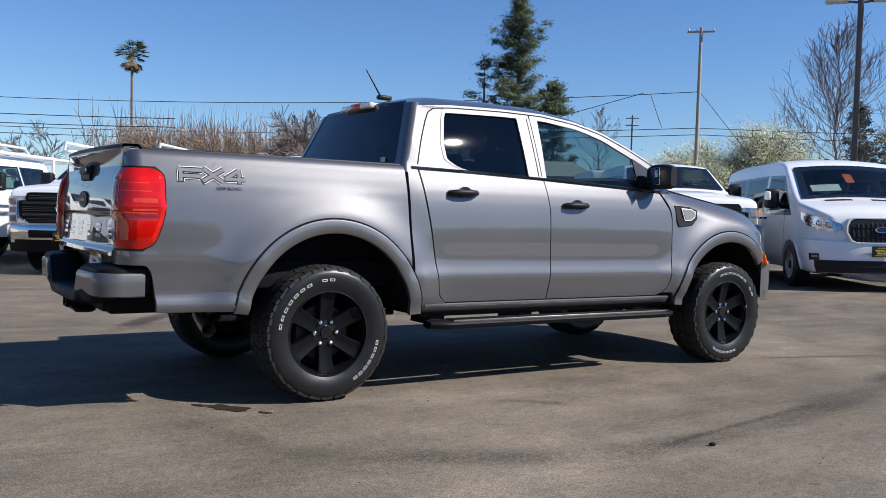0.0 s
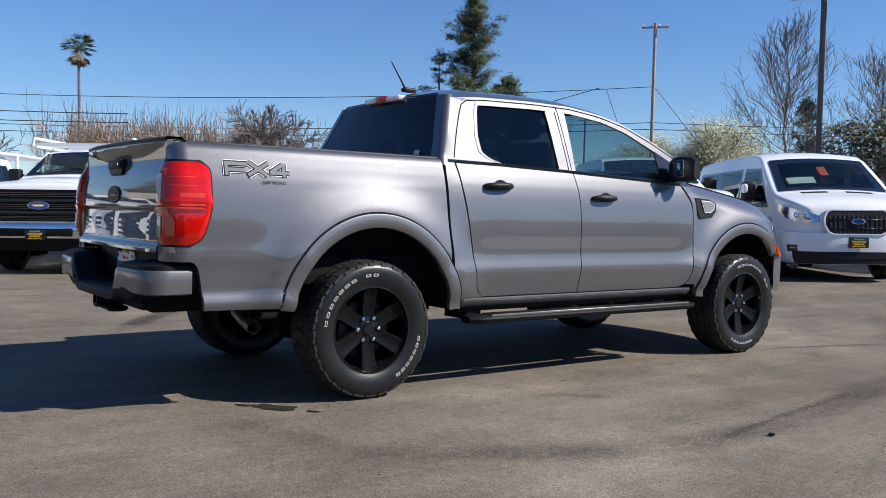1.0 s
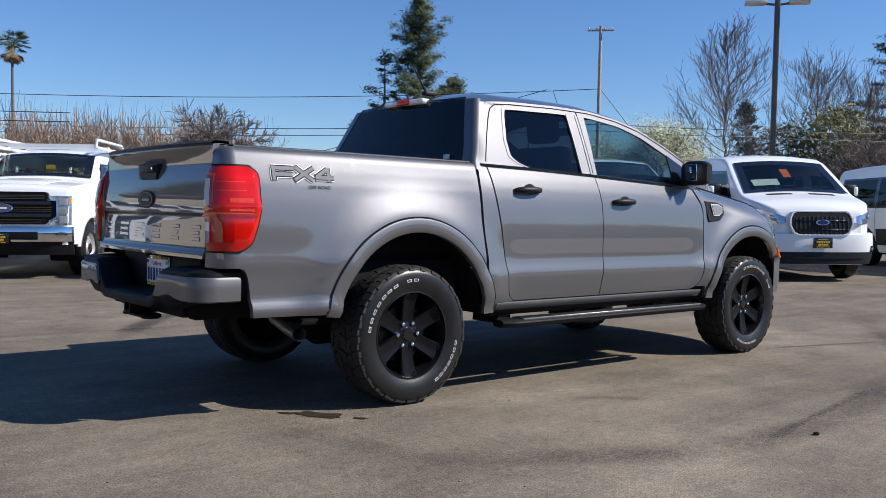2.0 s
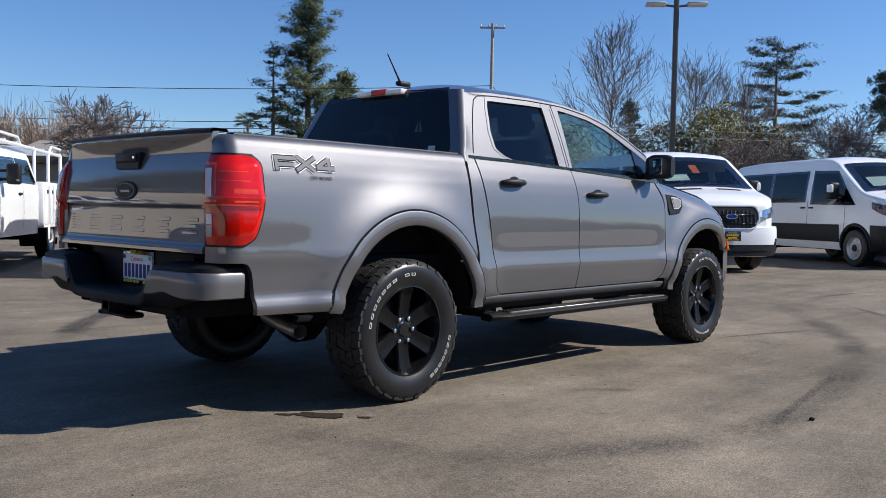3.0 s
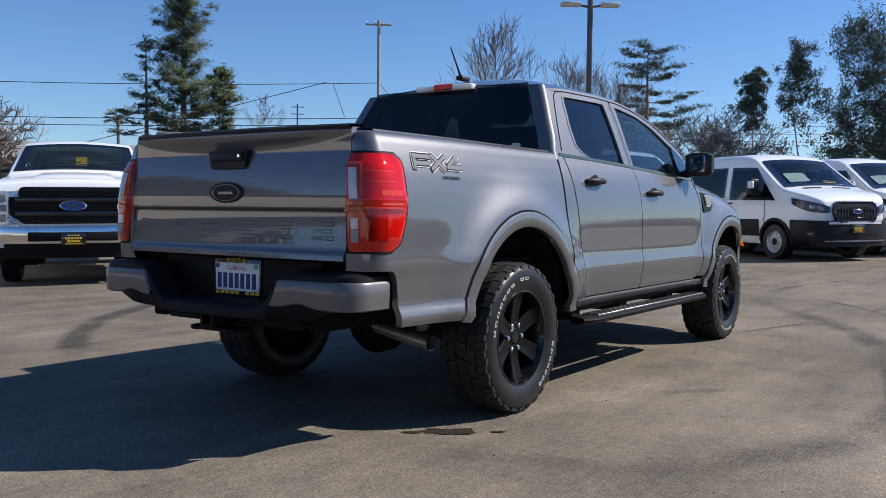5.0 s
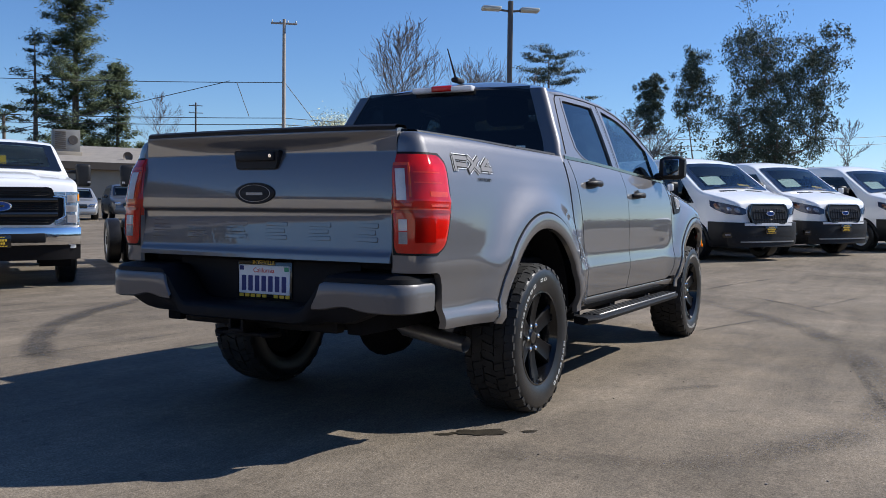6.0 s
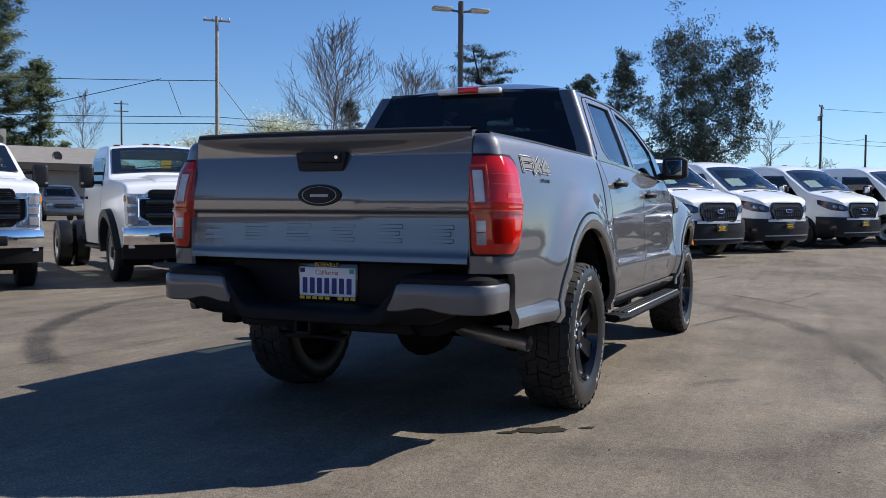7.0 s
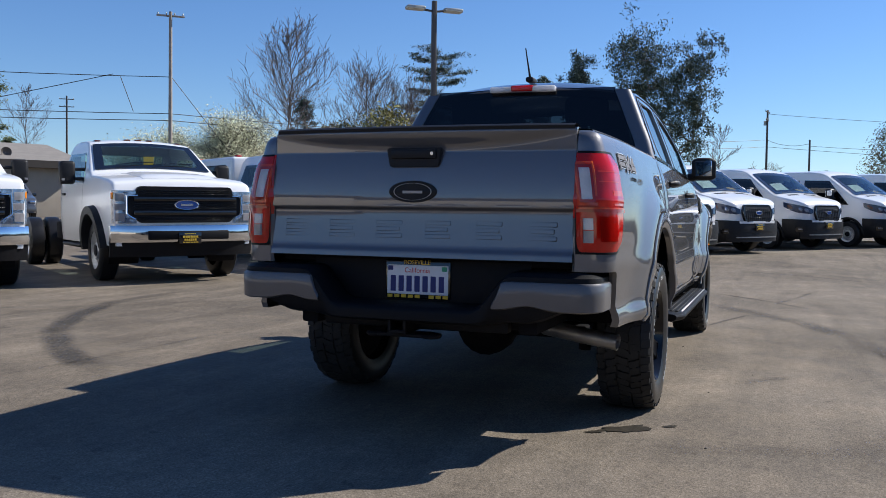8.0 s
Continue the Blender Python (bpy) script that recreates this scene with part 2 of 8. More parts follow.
def tube(bm, pts, r, seg=8, cap=True):
    """A round bar along points; r a number or one for each point."""
    pts = [Vector(p) for p in pts]
    rings = []
    side = None
    for i, p in enumerate(pts):
        d = (pts[min(i + 1, len(pts) - 1)] - pts[max(i - 1, 0)]).normalized()
        if side is None:
            side = d.orthogonal().normalized()
        side = (side - d * side.dot(d)).normalized()
        up = d.cross(side)
        rad = r[i] if isinstance(r, (list, tuple)) else r
        rings.append([p + (side * math.cos(a) + up * math.sin(a)) * rad for a in (2 * math.pi * k / seg for k in range(seg))])
    vs = grid(bm, rings, True)
    if cap:
        caps(bm, vs)
    return vs


def lathe(bm, profile, seg=48, axis="y", centre=(0, 0, 0)):
    """Turns (offset along the axis, radius) about an axis."""
    c = Vector(centre)
    rows = []
    for w, r in profile:
        ring = []
        for k in range(seg):
            a = 2 * math.pi * k / seg
            u, v = r * math.cos(a), r * math.sin(a)
            ring.append(c + Vector({"x": (w, u, v), "y": (u, w, v), "z": (u, v, w)}[axis]))
        rows.append(ring)
    return grid(bm, rows, True)


def prism(bm, outline, vec):
    """A flat outline pushed along vec."""
    v = Vector(vec)
    a = [bm.verts.new(Vector(p)) for p in outline]
    b = [bm.verts.new(Vector(p) + v) for p in outline]
    fs = [bm.faces.new(a), bm.faces.new(b[::-1])]
    n = len(a)
    for i in range(n):
        fs.append(bm.faces.new((a[i], b[i], b[(i + 1) % n], a[(i + 1) % n])))
    return a + b


def text_mesh(name, words, size, m, material, parent, depth=0.001, label="", font_width=1.0):
    cu = bpy.data.curves.new(name, "FONT")
    cu.body, cu.size, cu.extrude, cu.align_x, cu.align_y = words, size, depth, "CENTER", "CENTER"
    tmp = bpy.data.objects.new(name, cu)
    me = bpy.data.meshes.new_from_object(tmp)
    bpy.data.objects.remove(tmp)
    me.transform(m @ Matrix.Diagonal((font_width, 1, 1, 1)))
    me.materials.clear()
    me.materials.append(material)
    ob = new(name, me)
    ob.parent = parent
    if label:
        ob["label"] = label
    return ob


def spline(xs, ys, soft=0.0):
    """A curve through knots, rounded over a length soft."""
    lo, hi = xs[0], xs[-1]
    t = np.linspace(lo, hi, 600)
    y = np.interp(t, xs, ys)
    if soft:
        k = max(1, int(soft / ((hi - lo) / 599)))
        w = np.hanning(2 * k + 3)
        w /= w.sum()
        y = np.convolve(np.pad(y, k + 1, mode="reflect", reflect_type="odd"), w, "valid")
    return lambda v: float(np.interp(v, t, y))


def smooth(a, b, v):
    u = min(1.0, max(0.0, (v - a) / (b - a)))
    return u * u * (3 - 2 * u)


def span(a, b, n):
    return [a + (b - a) * i / (n - 1) for i in range(n)]

# ---------------------------------------------------------------- ground
FALL = 0.0135


def ground_z(x, y):
    """Level round the grey truck; along the parked row the lot falls sideways for drainage, towards the street it rises gently."""
    along, across = 0.8 * x - 0.6 * y, 0.6 * x + 0.8 * y
    row = smooth(3.0, 8.0, across) * (1 - smooth(13.0, 21.0, across))
    return row * (FALL * min(26.0, max(-12.0, along)) - 0.05) + 0.5 * smooth(23.0, 42.0, 0.67 * x + 0.74 * y)


bm = B()
ring = [[(r * math.cos(a), r * math.sin(a), ground_z(r * math.cos(a), r * math.sin(a))) for a in span(0, 2 * math.pi, 145)[:-1]]
        for r in (2.0, 3.5, 5.0, 6.5, 8.0, 9.5, 11.0, 13.0, 15.0, 17.5, 20.0, 22.0, 24.0, 28.0, 32.0, 36.0, 40.0, 46.0, 60.0, 120.0, 600.0, 3000.0)]
vs = grid(bm, ring, True)
bm.faces.new(vs[0])
bmesh.ops.recalc_face_normals(bm, faces=bm.faces)
for f in bm.faces:
    if f.normal.z < 0:
        f.normal_flip()
ground = part("ground", bm, ASPHALT, None, smooth=60)
tagged(ground, "worn grey-brown asphalt of a parking lot", "ground", kind="structure")

# ---------------------------------------------------------------- the grey pickup
# The rear axle stands at x = 0, the front axle at x = 3.22; the nose points along +x and the right side along -y.
BOX_PROFILE = spline([0.40, 0.47, 0.50, 0.525, 0.545, 0.585, 0.70, 0.755, 0.780, 0.81, 0.85, 0.90, 0.95, 1.00, 1.05, 1.13, 1.20, 1.27, 1.32],
                     [0.80, 0.840, 0.858, 0.868, 0.868, 0.850, 0.859, 0.868, 0.8680, 0.8650, 0.8638, 0.8626, 0.8602, 0.8565, 0.8512, 0.8385, 0.8205, 0.798, 0.778], 0.016)
DOOR_PROFILE = spline([0.38, 0.45, 0.52, 0.60, 0.655, 0.675, 0.70, 0.73, 0.76, 0.80, 0.85, 0.90, 0.95, 1.00, 1.05, 1.10, 1.16, 1.22, 1.28, 1.34, 1.40, 1.46, 1.52, 1.58, 1.64, 1.70, 1.80],
                      [0.78, 0.845, 0.866, 0.878, 0.886, 0.886, 0.8800, 0.8738, 0.8708, 0.8702, 0.8702, 0.8698, 0.8682, 0.8650, 0.8600, 0.8530, 0.840, 0.819, 0.7915, 0.7698, 0.7473, 0.7240, 0.6998, 0.6747, 0.6484, 0.6210, 0.573], 0.018)
ARCHES = ((0.02, 0.425), (3.21, 0.405))
FENDER_TOP = spline([2.5, 2.65, 3.0, 3.4, 3.65, 3.85, 4.0], [1.30, 1.265, 1.205, 1.14, 1.09, 1.00, 0.90], 0.05)


REAR_CUT = spline([-1.1, -0.975, -0.950, -0.934, -0.923, -0.915, -0.902, -0.900, 0.1], [0.735, 0.735, 0.730, 0.712, 0.685, 0.640, 0.555, 0.503, 0.500], 0.004)


def flare(x, z):
    out = 0.0
    for cx, cz in ARCHES:
        r = math.hypot(x - cx, z - cz)
        out += 0.046 * (1.0 if r < 0.55 else math.exp(-((r - 0.55) / 0.12) ** 2)) * smooth(0.42, 0.62, z + 0.05)
    return out


def half(x, z):
    """Half the truck's width at a station and a height."""
    k = smooth(0.45, 0.60, x)
    w = BOX_PROFILE(z) * (1 - k) + DOOR_PROFILE(z) * k
    w += flare(x, z)
    if x > 2.55:
        top = FENDER_TOP(x)
        w -= 0.13 * smooth(2.55, 2.8, x) * max(0.0, (z - top + 0.16) / 0.16) ** 2
    if x > 3.35:
        w -= 0.30 * ((x - 3.35) / 0.65) ** 2.3
    if x < -0.3:
        w -= 0.042 * ((-0.3 - x) / 0.8) ** 2
    return w


def gate_edge(z):
    """Rear face of the tailgate at its ends, which the box corners meet flush."""
    u = min(1.0, max(0.0, (1.215 - z) / 0.225))
    return -1.038 - 0.032 * (1 - (1 - u) ** 2)


def rear_corner(u, z):
    """The box's plan line: along the side, round the corner and in to the tailgate. u is a length from the corner's start."""
    r, x0 = 0.100, -0.965
    w = half(x0, z)
    deep = x0 - gate_edge(z)
    if u <= r * math.pi / 2:
        a = u / r
        return x0 - deep * math.sin(a), w - r + r * math.cos(a)
    return x0 - deep, max(0.689, w - r - (u - r * math.pi / 2))


def build_pickup():
    truck = thing("pickup_truck", "clean grey metallic crew-cab pickup parked on the open asphalt lot", "pickup truck")

    # ---- box sides and rear corners
    for s in (-1, 1):
        def low(x):
            cx, cz = ARCHES[0]
            d = abs(x - cx)
            base = REAR_CUT(x) if x < cx else 0.455
            return max(base, cz + math.sqrt(max(0.0, 0.53 ** 2 - d * d))) if d < 0.53 else base

        xs = span(-0.965, -0.93, 6) + span(-0.928, -0.885, 20) + span(-0.88, -0.52, 14) + [0.02 - 0.5299 * math.cos(a) for a in span(0.0, math.pi, 41)]
        xs = [x for x in xs if x < 0.492] + [0.495]
        cols = []
        for x in xs:
            zl = low(x)
            col = [(x, s * half(x, z), z) for z in span(zl, 1.245, 34)]
            w = half(x, 1.25)
            col += [(x, s * (w - d), z) for d, z in ((0.006, 1.268), (0.018, 1.286), (0.036, 1.297), (0.060, 1.300), (0.10, 1.300))]
            cols.append(col)
        part("box_side", sheet(cols, (0, -s * 0.03, 0)), PAINT, truck)
        cols = []
        for u in span(0.0, 0.205, 14):
            col = []
            for z in span(0.735, 1.245, 30):
                x, y = rear_corner(u, z)
                col.append((x, s * y, z))
            for d, z in ((0.006, 1.268), (0.018, 1.286), (0.036, 1.297), (0.060, 1.300)):
                x, y = rear_corner(u, 1.25)
                a = min(1, u / 0.165) * math.pi / 2
                col.append((x + d * math.sin(a), s * (y - d * math.cos(a)), z))
            cols.append(col)
        part("box_corner", sheet(cols, (0.012, -s * 0.012, 0)), PAINT, truck)
        # rail cap along the top of the side
        bm = B()
        rows = []
        for x in span(-0.955, 0.49, 16):
            w = half(x, 1.25)
            rows.append([(x, s * (w - d), z) for d, z in ((0.046, 1.299), (0.048, 1.305), (0.056, 1.308), (0.10, 1.308), (0.112, 1.300), (0.112, 1.25))])
        grid(bm, rows)
        part("rail_cap", bm, BLACK, truck, "black plastic bed rail cap")
        # inner wall of the box
        bm = B()
        box(bm, (-1.02, s * 0.655 - 0.025, 0.78), (0.48, s * 0.655 + 0.025, 1.295), 0.01)
        part("box_inner_wall", bm, DARK, truck)
        # wheel arch flare of the box
        for k, (cx, cz) in enumerate(ARCHES):
            a0, a1 = ((3, 173) if k == 0 else (40, 176))
            rows = []
            for a in span(radians(a0), radians(a1), 48):
                col = []
                for r, o in ((0.479, -0.022), (0.480, 0.004), (0.486, 0.009), (0.515, 0.0105), (0.546, 0.0100), (0.553, 0.0070), (0.555, -0.004)):
                    x, z = cx + r * math.cos(a), cz + r * math.sin(a)
                    col.append((x, s * (half(cx + 0.56 * math.cos(a), max(0.50, cz + 0.56 * math.sin(a))) + (o if o < 0.005 else o * (0.35 + 0.65 * smooth(0.0, 0.35, math.sin(a) - 0.02)))), z))
                rows.append(col)
            bm = B()
            grid(bm, rows)
            bmesh.ops.recalc_face_normals(bm, faces=bm.faces)
            part("wheel_arch_flare", bm, PAINT, truck)
            # dark strip coloured as shade in the groove outside the flare
            bm = B()
            rows = []
            for a in span(radians(a0 + 2), radians(a1 - 2), 48):
                rows.append([(cx + r * math.cos(a), s * (half(cx + r * math.cos(a), max(0.50, cz + r * math.sin(a))) + o), cz + r * math.sin(a)) for r, o in ((0.553, 0.0012), (0.563, 0.0012))])
            grid(bm, rows)
            bmesh.ops.recalc_face_normals(bm, faces=bm.faces)
            part("flare_gap_shade", bm, DARK, truck, "dark strip coloured as the shaded gap round the arch flare")
            bm = B()
            rows = [[(cx + 0.505 * math.cos(a), s * y, max(0.47, cz + 0.505 * math.sin(a))) for a in span(radians(2), radians(178), 30)] for y in (0.84, 0.60, 0.52)]
            grid(bm, rows)
            vs = [bm.verts.new((cx + 0.505 * math.cos(a), s * 0.52, max(0.47, cz + 0.505 * math.sin(a)))) for a in span(radians(2), radians(178), 30)]
            bm.faces.new(vs)
            part("wheel_well_liner", bm, DARK, truck)

    # ---- bed floor and front wall, tailgate
    bm = B()
    box(bm, (-1.0, -0.66, 0.74), (0.48, 0.66, 0.79), 0.01)
    box(bm, (0.44, -0.70, 0.74), (0.485, 0.70, 1.295), 0.01)
    part("bed_floor", bm, DARK, truck)

    def gate_x(y, z):
        v = y / 0.68
        scoop = 1.222 + 0.062 * abs(v) ** 2.6
        x = -1.040 - 0.012 * (1 - v * v)
        if z > scoop:
            t = (z - scoop) / (1.305 - scoop + 1e-6)
            x -= 0.030 * smooth(0.0, 0.9, t) * (1 - abs(v) ** 3)
        u = min(1.0, max(0.0, (1.215 - z) / 0.225))
        x -= 0.032 * (1 - (1 - u) ** 2) - 0.006
        x += 0.014 * smooth(0.985, 0.968, z)
        x -= 0.018 * (max(0.0, 0.968 - z) / 0.19) ** 1.3
        x -= 0.010 * smooth(0.812, 0.796, z)
        return x

    ys = span(-0.682, 0.682, 61)
    zs = span(0.772, 0.80, 5) + span(0.806, 0.955, 14) + span(0.962, 0.992, 9) + span(1.0, 1.20, 10) + span(1.207, 1.30, 24)
    rows = []
    for y in ys:
        col = [(gate_x(y, z), y, z) for z in zs]
        xe = gate_x(y, 1.30)
        col += [(xe + 0.006, y, 1.309), (xe + 0.03, y, 1.312), (xe + 0.06, y, 1.312)]
        rows.append(col)
    gate = part("tailgate", sheet(rows, (0.03, 0, 0)), PAINT, truck)
    bm = B()
    rows = [[(gate_x(y, 1.30) + d, y, z) for d, z in ((0.002, 1.298), (-0.002, 1.316), (0.012, 1.325), (0.08, 1.325), (0.09, 1.31))] for y in span(-0.675, 0.675, 24)]
    grid(bm, rows)
    part("gate_cap", bm, BLACK, gate, "black plastic cap along the tailgate's top")
    bm = B()
    box(bm, (-0.985, -0.66, 0.80), (-0.97, 0.66, 1.28), 0.004)
    part("gate_inner_skin", bm, DARK, gate)
    # raised lettering of the pressing, as plain blocks
    widths = (0.125, 0.125, 0.125, 0.115, 0.115, 0.125)
    for i, wdt in enumerate(widths):
        yc = 0.555 - i * 0.222
        bm = B()
        for z0, z1, inset in ((0.852, 0.872, 0.0), (0.880, 0.900, 0.012), (0.908, 0.928, 0.0)):
            box(bm, (gate_x(yc, 0.5 * (z0 + z1)) - 0.0016, yc - wdt / 2 + inset, z0), (gate_x(yc, 0.5 * (z0 + z1)) + 0.01, yc + wdt / 2, z1), 0.003, 1)
        for v in bm.verts:
            zc = min((0.862, 0.890, 0.918), key=lambda c: abs(c - v.co.z))
            v.co.x += gate_x(yc, v.co.z) - gate_x(yc, zc)
        part("raised_block", bm, PAINT, gate)
    # latch handle
    bm = B()
    outline = [(-0.120, 1.232), (0.120, 1.232), (0.124, 1.225), (0.112, 1.160), (0.104, 1.152), (-0.104, 1.152), (-0.112, 1.160), (-0.124, 1.225)]
    prism(bm, [(-1.0720, y, z) for y, z in outline], (0.03, 0, 0))
    bmesh.ops.bevel(bm, geom=bm.edges[:], offset=0.003, segments=2, affect="EDGES")
    bezel = part("latch_bezel", bm, BLACK, gate, "black plastic tailgate latch")
    bm = B()
    box(bm, (-1.0830, -0.102, 1.186), (-1.0640, 0.102, 1.226), 0.006)
    part("latch_lever", bm, BLACK, bezel)
    bm = B()
    lathe(bm, [(-1.0865, 0.001), (-1.0865, 0.0075), (-1.0790, 0.0085)], 14, "x", (0, -0.085, 1.207))
    part("lock_cylinder", bm, CHROME, bezel, "small chrome lock")
    # oval badge, drawn as a plain shape
    bm = B()
    a = span(0, 2 * math.pi, 41)[:-1]
    rings = [[(x, k * 0.108 * math.cos(t), 1.048 + k * 0.046 * math.sin(t)) for t in a] for x, k in ((-1.0540, 1.0), (-1.0800, 1.0), (-1.0830, 0.96), (-1.0830, 0.02))]
    grid(bm, rings, True)
    badge = part("oval_badge", bm, BLACK, gate, "gloss black oval badge")
    bm = B()
    rings = [[(x, k * 0.108 * math.cos(t), 1.048 + k * 0.046 * math.sin(t)) for t in a] for x, k in ((-1.0832, 0.80), (-1.0845, 0.79), (-1.0845, 0.765), (-1.0832, 0.755))]
    grid(bm, rings, True)
    box(bm, (-1.0845, -0.045, 1.040), (-1.0825, 0.045, 1.052), 0.001, 1)
    part("badge_ring", bm, STEEL, badge)

    # ---- tail lamps wrapped round the box corners
    for s in (-1, 1):
        def lamp_point(u, z, o):
            x, y = rear_corner(max(u, 0.0), z) if u >= 0 else (-0.965 - u, half(-0.965 - u, z))
            if u < 0:
                return (x, s * (y + o), z)
            t = min(1, u / 0.165) * math.pi / 2
            return (x - o * math.sin(t), s * (y + o * math.cos(t)), z)

        def lamp_edge(v):
            """Forward end of the lamp by height share."""
            return -0.102 + 0.068 * (max(0.0, 0.52 - v) / 0.52) ** 1.5 + 0.006 * (v - 0.5) + 0.045 * max(0, (v - 0.86) / 0.14) ** 2.4 + 0.045 * max(0, (0.13 - v) / 0.13) ** 2.4

        rows = []
        for v in span(0, 1, 44):
            z = 0.808 + 0.402 * v
            e = lamp_edge(v)
            bulge = 0.014 * min(1, 8 * v, 8 * (1 - v)) + 0.002
            rows.append([lamp_point(u, z, bulge * min(1, 10 * min(i, 27 - i) / 27 + 0.15) + 0.006 * smooth(0.45, 0.55, v) * smooth(0.62, 0.5, v))
                         for i, u in enumerate(span(e, 0.197, 28))])
        bm = B()
        grid(bm, rows)
        edge = [e for e in bm.edges if len(e.link_faces) == 1]
        out = bmesh.ops.extrude_edge_only(bm, edges=edge)
        for g in out["geom"]:
            if isinstance(g, bmesh.types.BMVert):
                g.co += Vector((0.012, -s * 0.012, 0))
        bmesh.ops.recalc_face_normals(bm, faces=bm.faces)
        rim_rows = [[lamp_point(u, 0.808 + 0.402 * v, 0.0035) for u in span(lamp_edge(min(1, max(0, v))) - 0.0030, 0.200, 28)] for v in span(-0.008, 1.008, 40)]
        tail = part("tail_lamp", bm, RED, truck, "red wrap-round tail lamp with clear reversing window")

        # black sheet behind the lens, showing as a thin outline in the gap
        rb = B()
        grid(rb, rim_rows)
        bmesh.ops.recalc_face_normals(rb, faces=rb.faces)
        part("lamp_outline", rb, BOARD, tail, "thin black outline round the lamp")

        def window(name, u0, u1, v0, v1, o, material, label=""):
            rows = [[lamp_point(u, 0.808 + 0.402 * v, o) for u in span(u0, u1, 7)] for v in span(v0, v1, 8)]
            b = B()
            grid(b, rows)
            edge = [e for e in b.edges if len(e.link_faces) == 1]
            out = bmesh.ops.extrude_edge_only(b, edges=edge)
            for g in out["geom"]:
                if isinstance(g, bmesh.types.BMVert):
                    g.co += Vector((0.006, -s * 0.006, 0))
            bmesh.ops.recalc_face_normals(b, faces=b.faces)
            part(name, b, material, tail, label)

        window("window_frame", 0.112, 0.178, 0.47, 0.90, 0.0190, RED_BRIGHT, "raised red frame")
        window("window_step", 0.120, 0.170, 0.50, 0.87, 0.0205, RED_DEEP)
        window("reversing_window", 0.129, 0.163, 0.53, 0.84, 0.0225, WHITE_LENS, "clear window")
        window("reflector", 0.131, 0.161, 0.105, 0.225, 0.0215, CLEAR, "clear lower window")
        window("reflector", 0.131, 0.161, 0.235, 0.345, 0.0215, WHITE_LENS, "clear lower window")
        window("light_bar", -0.070, 0.190, 0.405, 0.432, 0.0215, RED_DEEP)
        window("light_bar", -0.050, 0.180, 0.436, 0.452, 0.0225, RED_BRIGHT)
        window("side_reflector", -0.060, 0.045, 0.47, 0.62, 0.0185, RED_BRIGHT, "bright red side reflector")
        window("inner_bar", -0.02, 0.10, 0.80, 0.812, 0.0175, RED_BRIGHT)
        window("inner_bar", -0.03, 0.10, 0.70, 0.712, 0.0175, RED_BRIGHT)
        window("inner_bar", 0.03, 0.105, 0.12, 0.36, 0.0180, RED_DEEP, "darker red lower chamber")

    # ---- cab: doors, pillars, roof
    def shell_rows(s, zs, left, right, n, o=0.0):
        return [[(x, s * (half(x, z) + o), z) for x in span(left(z), right(z), n)] for z in zs]

    door_back = spline([0.45, 0.505, 0.53, 0.56, 0.90, 1.10, 1.30, 1.70], [0.79, 0.765, 0.725, 0.702, 0.650, 0.612, 0.585, 0.70], 0.012)
    door_front = spline([0.45, 0.50, 0.52, 0.56, 0.62, 0.80, 1.06, 1.12, 1.24, 1.30], [2.40, 2.44, 2.53, 2.575, 2.60, 2.63, 2.640, 2.625, 2.54, 2.50], 0.015)
    b_gap = spline([0.45, 0.54, 0.71, 1.06, 1.26, 1.70], [1.515, 1.520, 1.537, 1.537, 1.515, 1.52], 0.03)
    belt = spline([0.4, 0.95, 1.45, 2.3, 2.8], [1.292, 1.285, 1.270, 1.236, 1.215])
    cab_back = spline([0.40, 0.50, 0.9, 1.20, 1.30, 1.68, 1.75], [0.525, 0.522, 0.512, 0.512, 0.522, 0.668, 0.70], 0.03)
    roof_edge = spline([0.60, 0.72, 0.90, 1.30, 1.63, 1.90, 2.12, 2.35, 2.58, 2.85], [1.655, 1.675, 1.692, 1.703, 1.700, 1.668, 1.615, 1.520, 1.405, 1.262], 0.06)

    for s in (-1, 1):

        def to_belt(left, right, n, o=0.0):
            rows = []
            for t in span(0, 1, 44):
                row = []
                zz = 0.512 + t * 0.72
                xl, xr = left(zz), right(zz)
                for x in span(xl, xr, n):
                    z = 0.512 + t * (belt(x) - 0.014 - 0.512)
                    row.append((x, s * (half(x, z) + o), z))
                rows.append(row)
            return rows

        rear = part("rear_door", sheet(to_belt(lambda z: door_back(z) + 0.0025, lambda z: b_gap(z) - 0.0035, 22), (0, -s * 0.022, 0)), PAINT, truck)
        front = part("front_door", sheet(to_belt(lambda z: b_gap(z) + 0.0035, lambda z: door_front(z) - 0.004, 24), (0, -s * 0.022, 0)), PAINT, truck)
        part("cab_corner", sheet(shell_rows(s, span(0.47, 1.30, 40), lambda z: cab_back(z), lambda z: door_back(z) - 0.003, 5), (0, -s * 0.03, 0)), PAINT, truck)
        part("sill", sheet([[(x, s * (half(x, z) + o), z) for x in span(0.60, 2.60, 30)] for z, o in ((0.458, -0.006), (0.470, 0.0), (0.490, 0.004), (0.498, 0.003), (0.503, 0.0), (0.506, -0.006))], (0, -s * 0.03, 0)), PAINT, truck)
        part("rocker_panel", sheet([[(x, s * (half(x, z) - 0.006), z) for x in span(0.60, 2.60, 30)] for z in span(0.425, 0.456, 4)], (0, -s * 0.03, 0)), BOARD, truck, "black rocker panel")
        # structure behind the gaps
        bm = B()
        grid(bm, [[(x, s * (half(x, z) - 0.024), z) for x in span(0.53, 2.75, 20)] for z in span(0.44, 1.255, 12)])
        part("door_frame", bm, DARK, truck)
        # belt moulding
        bm = B()
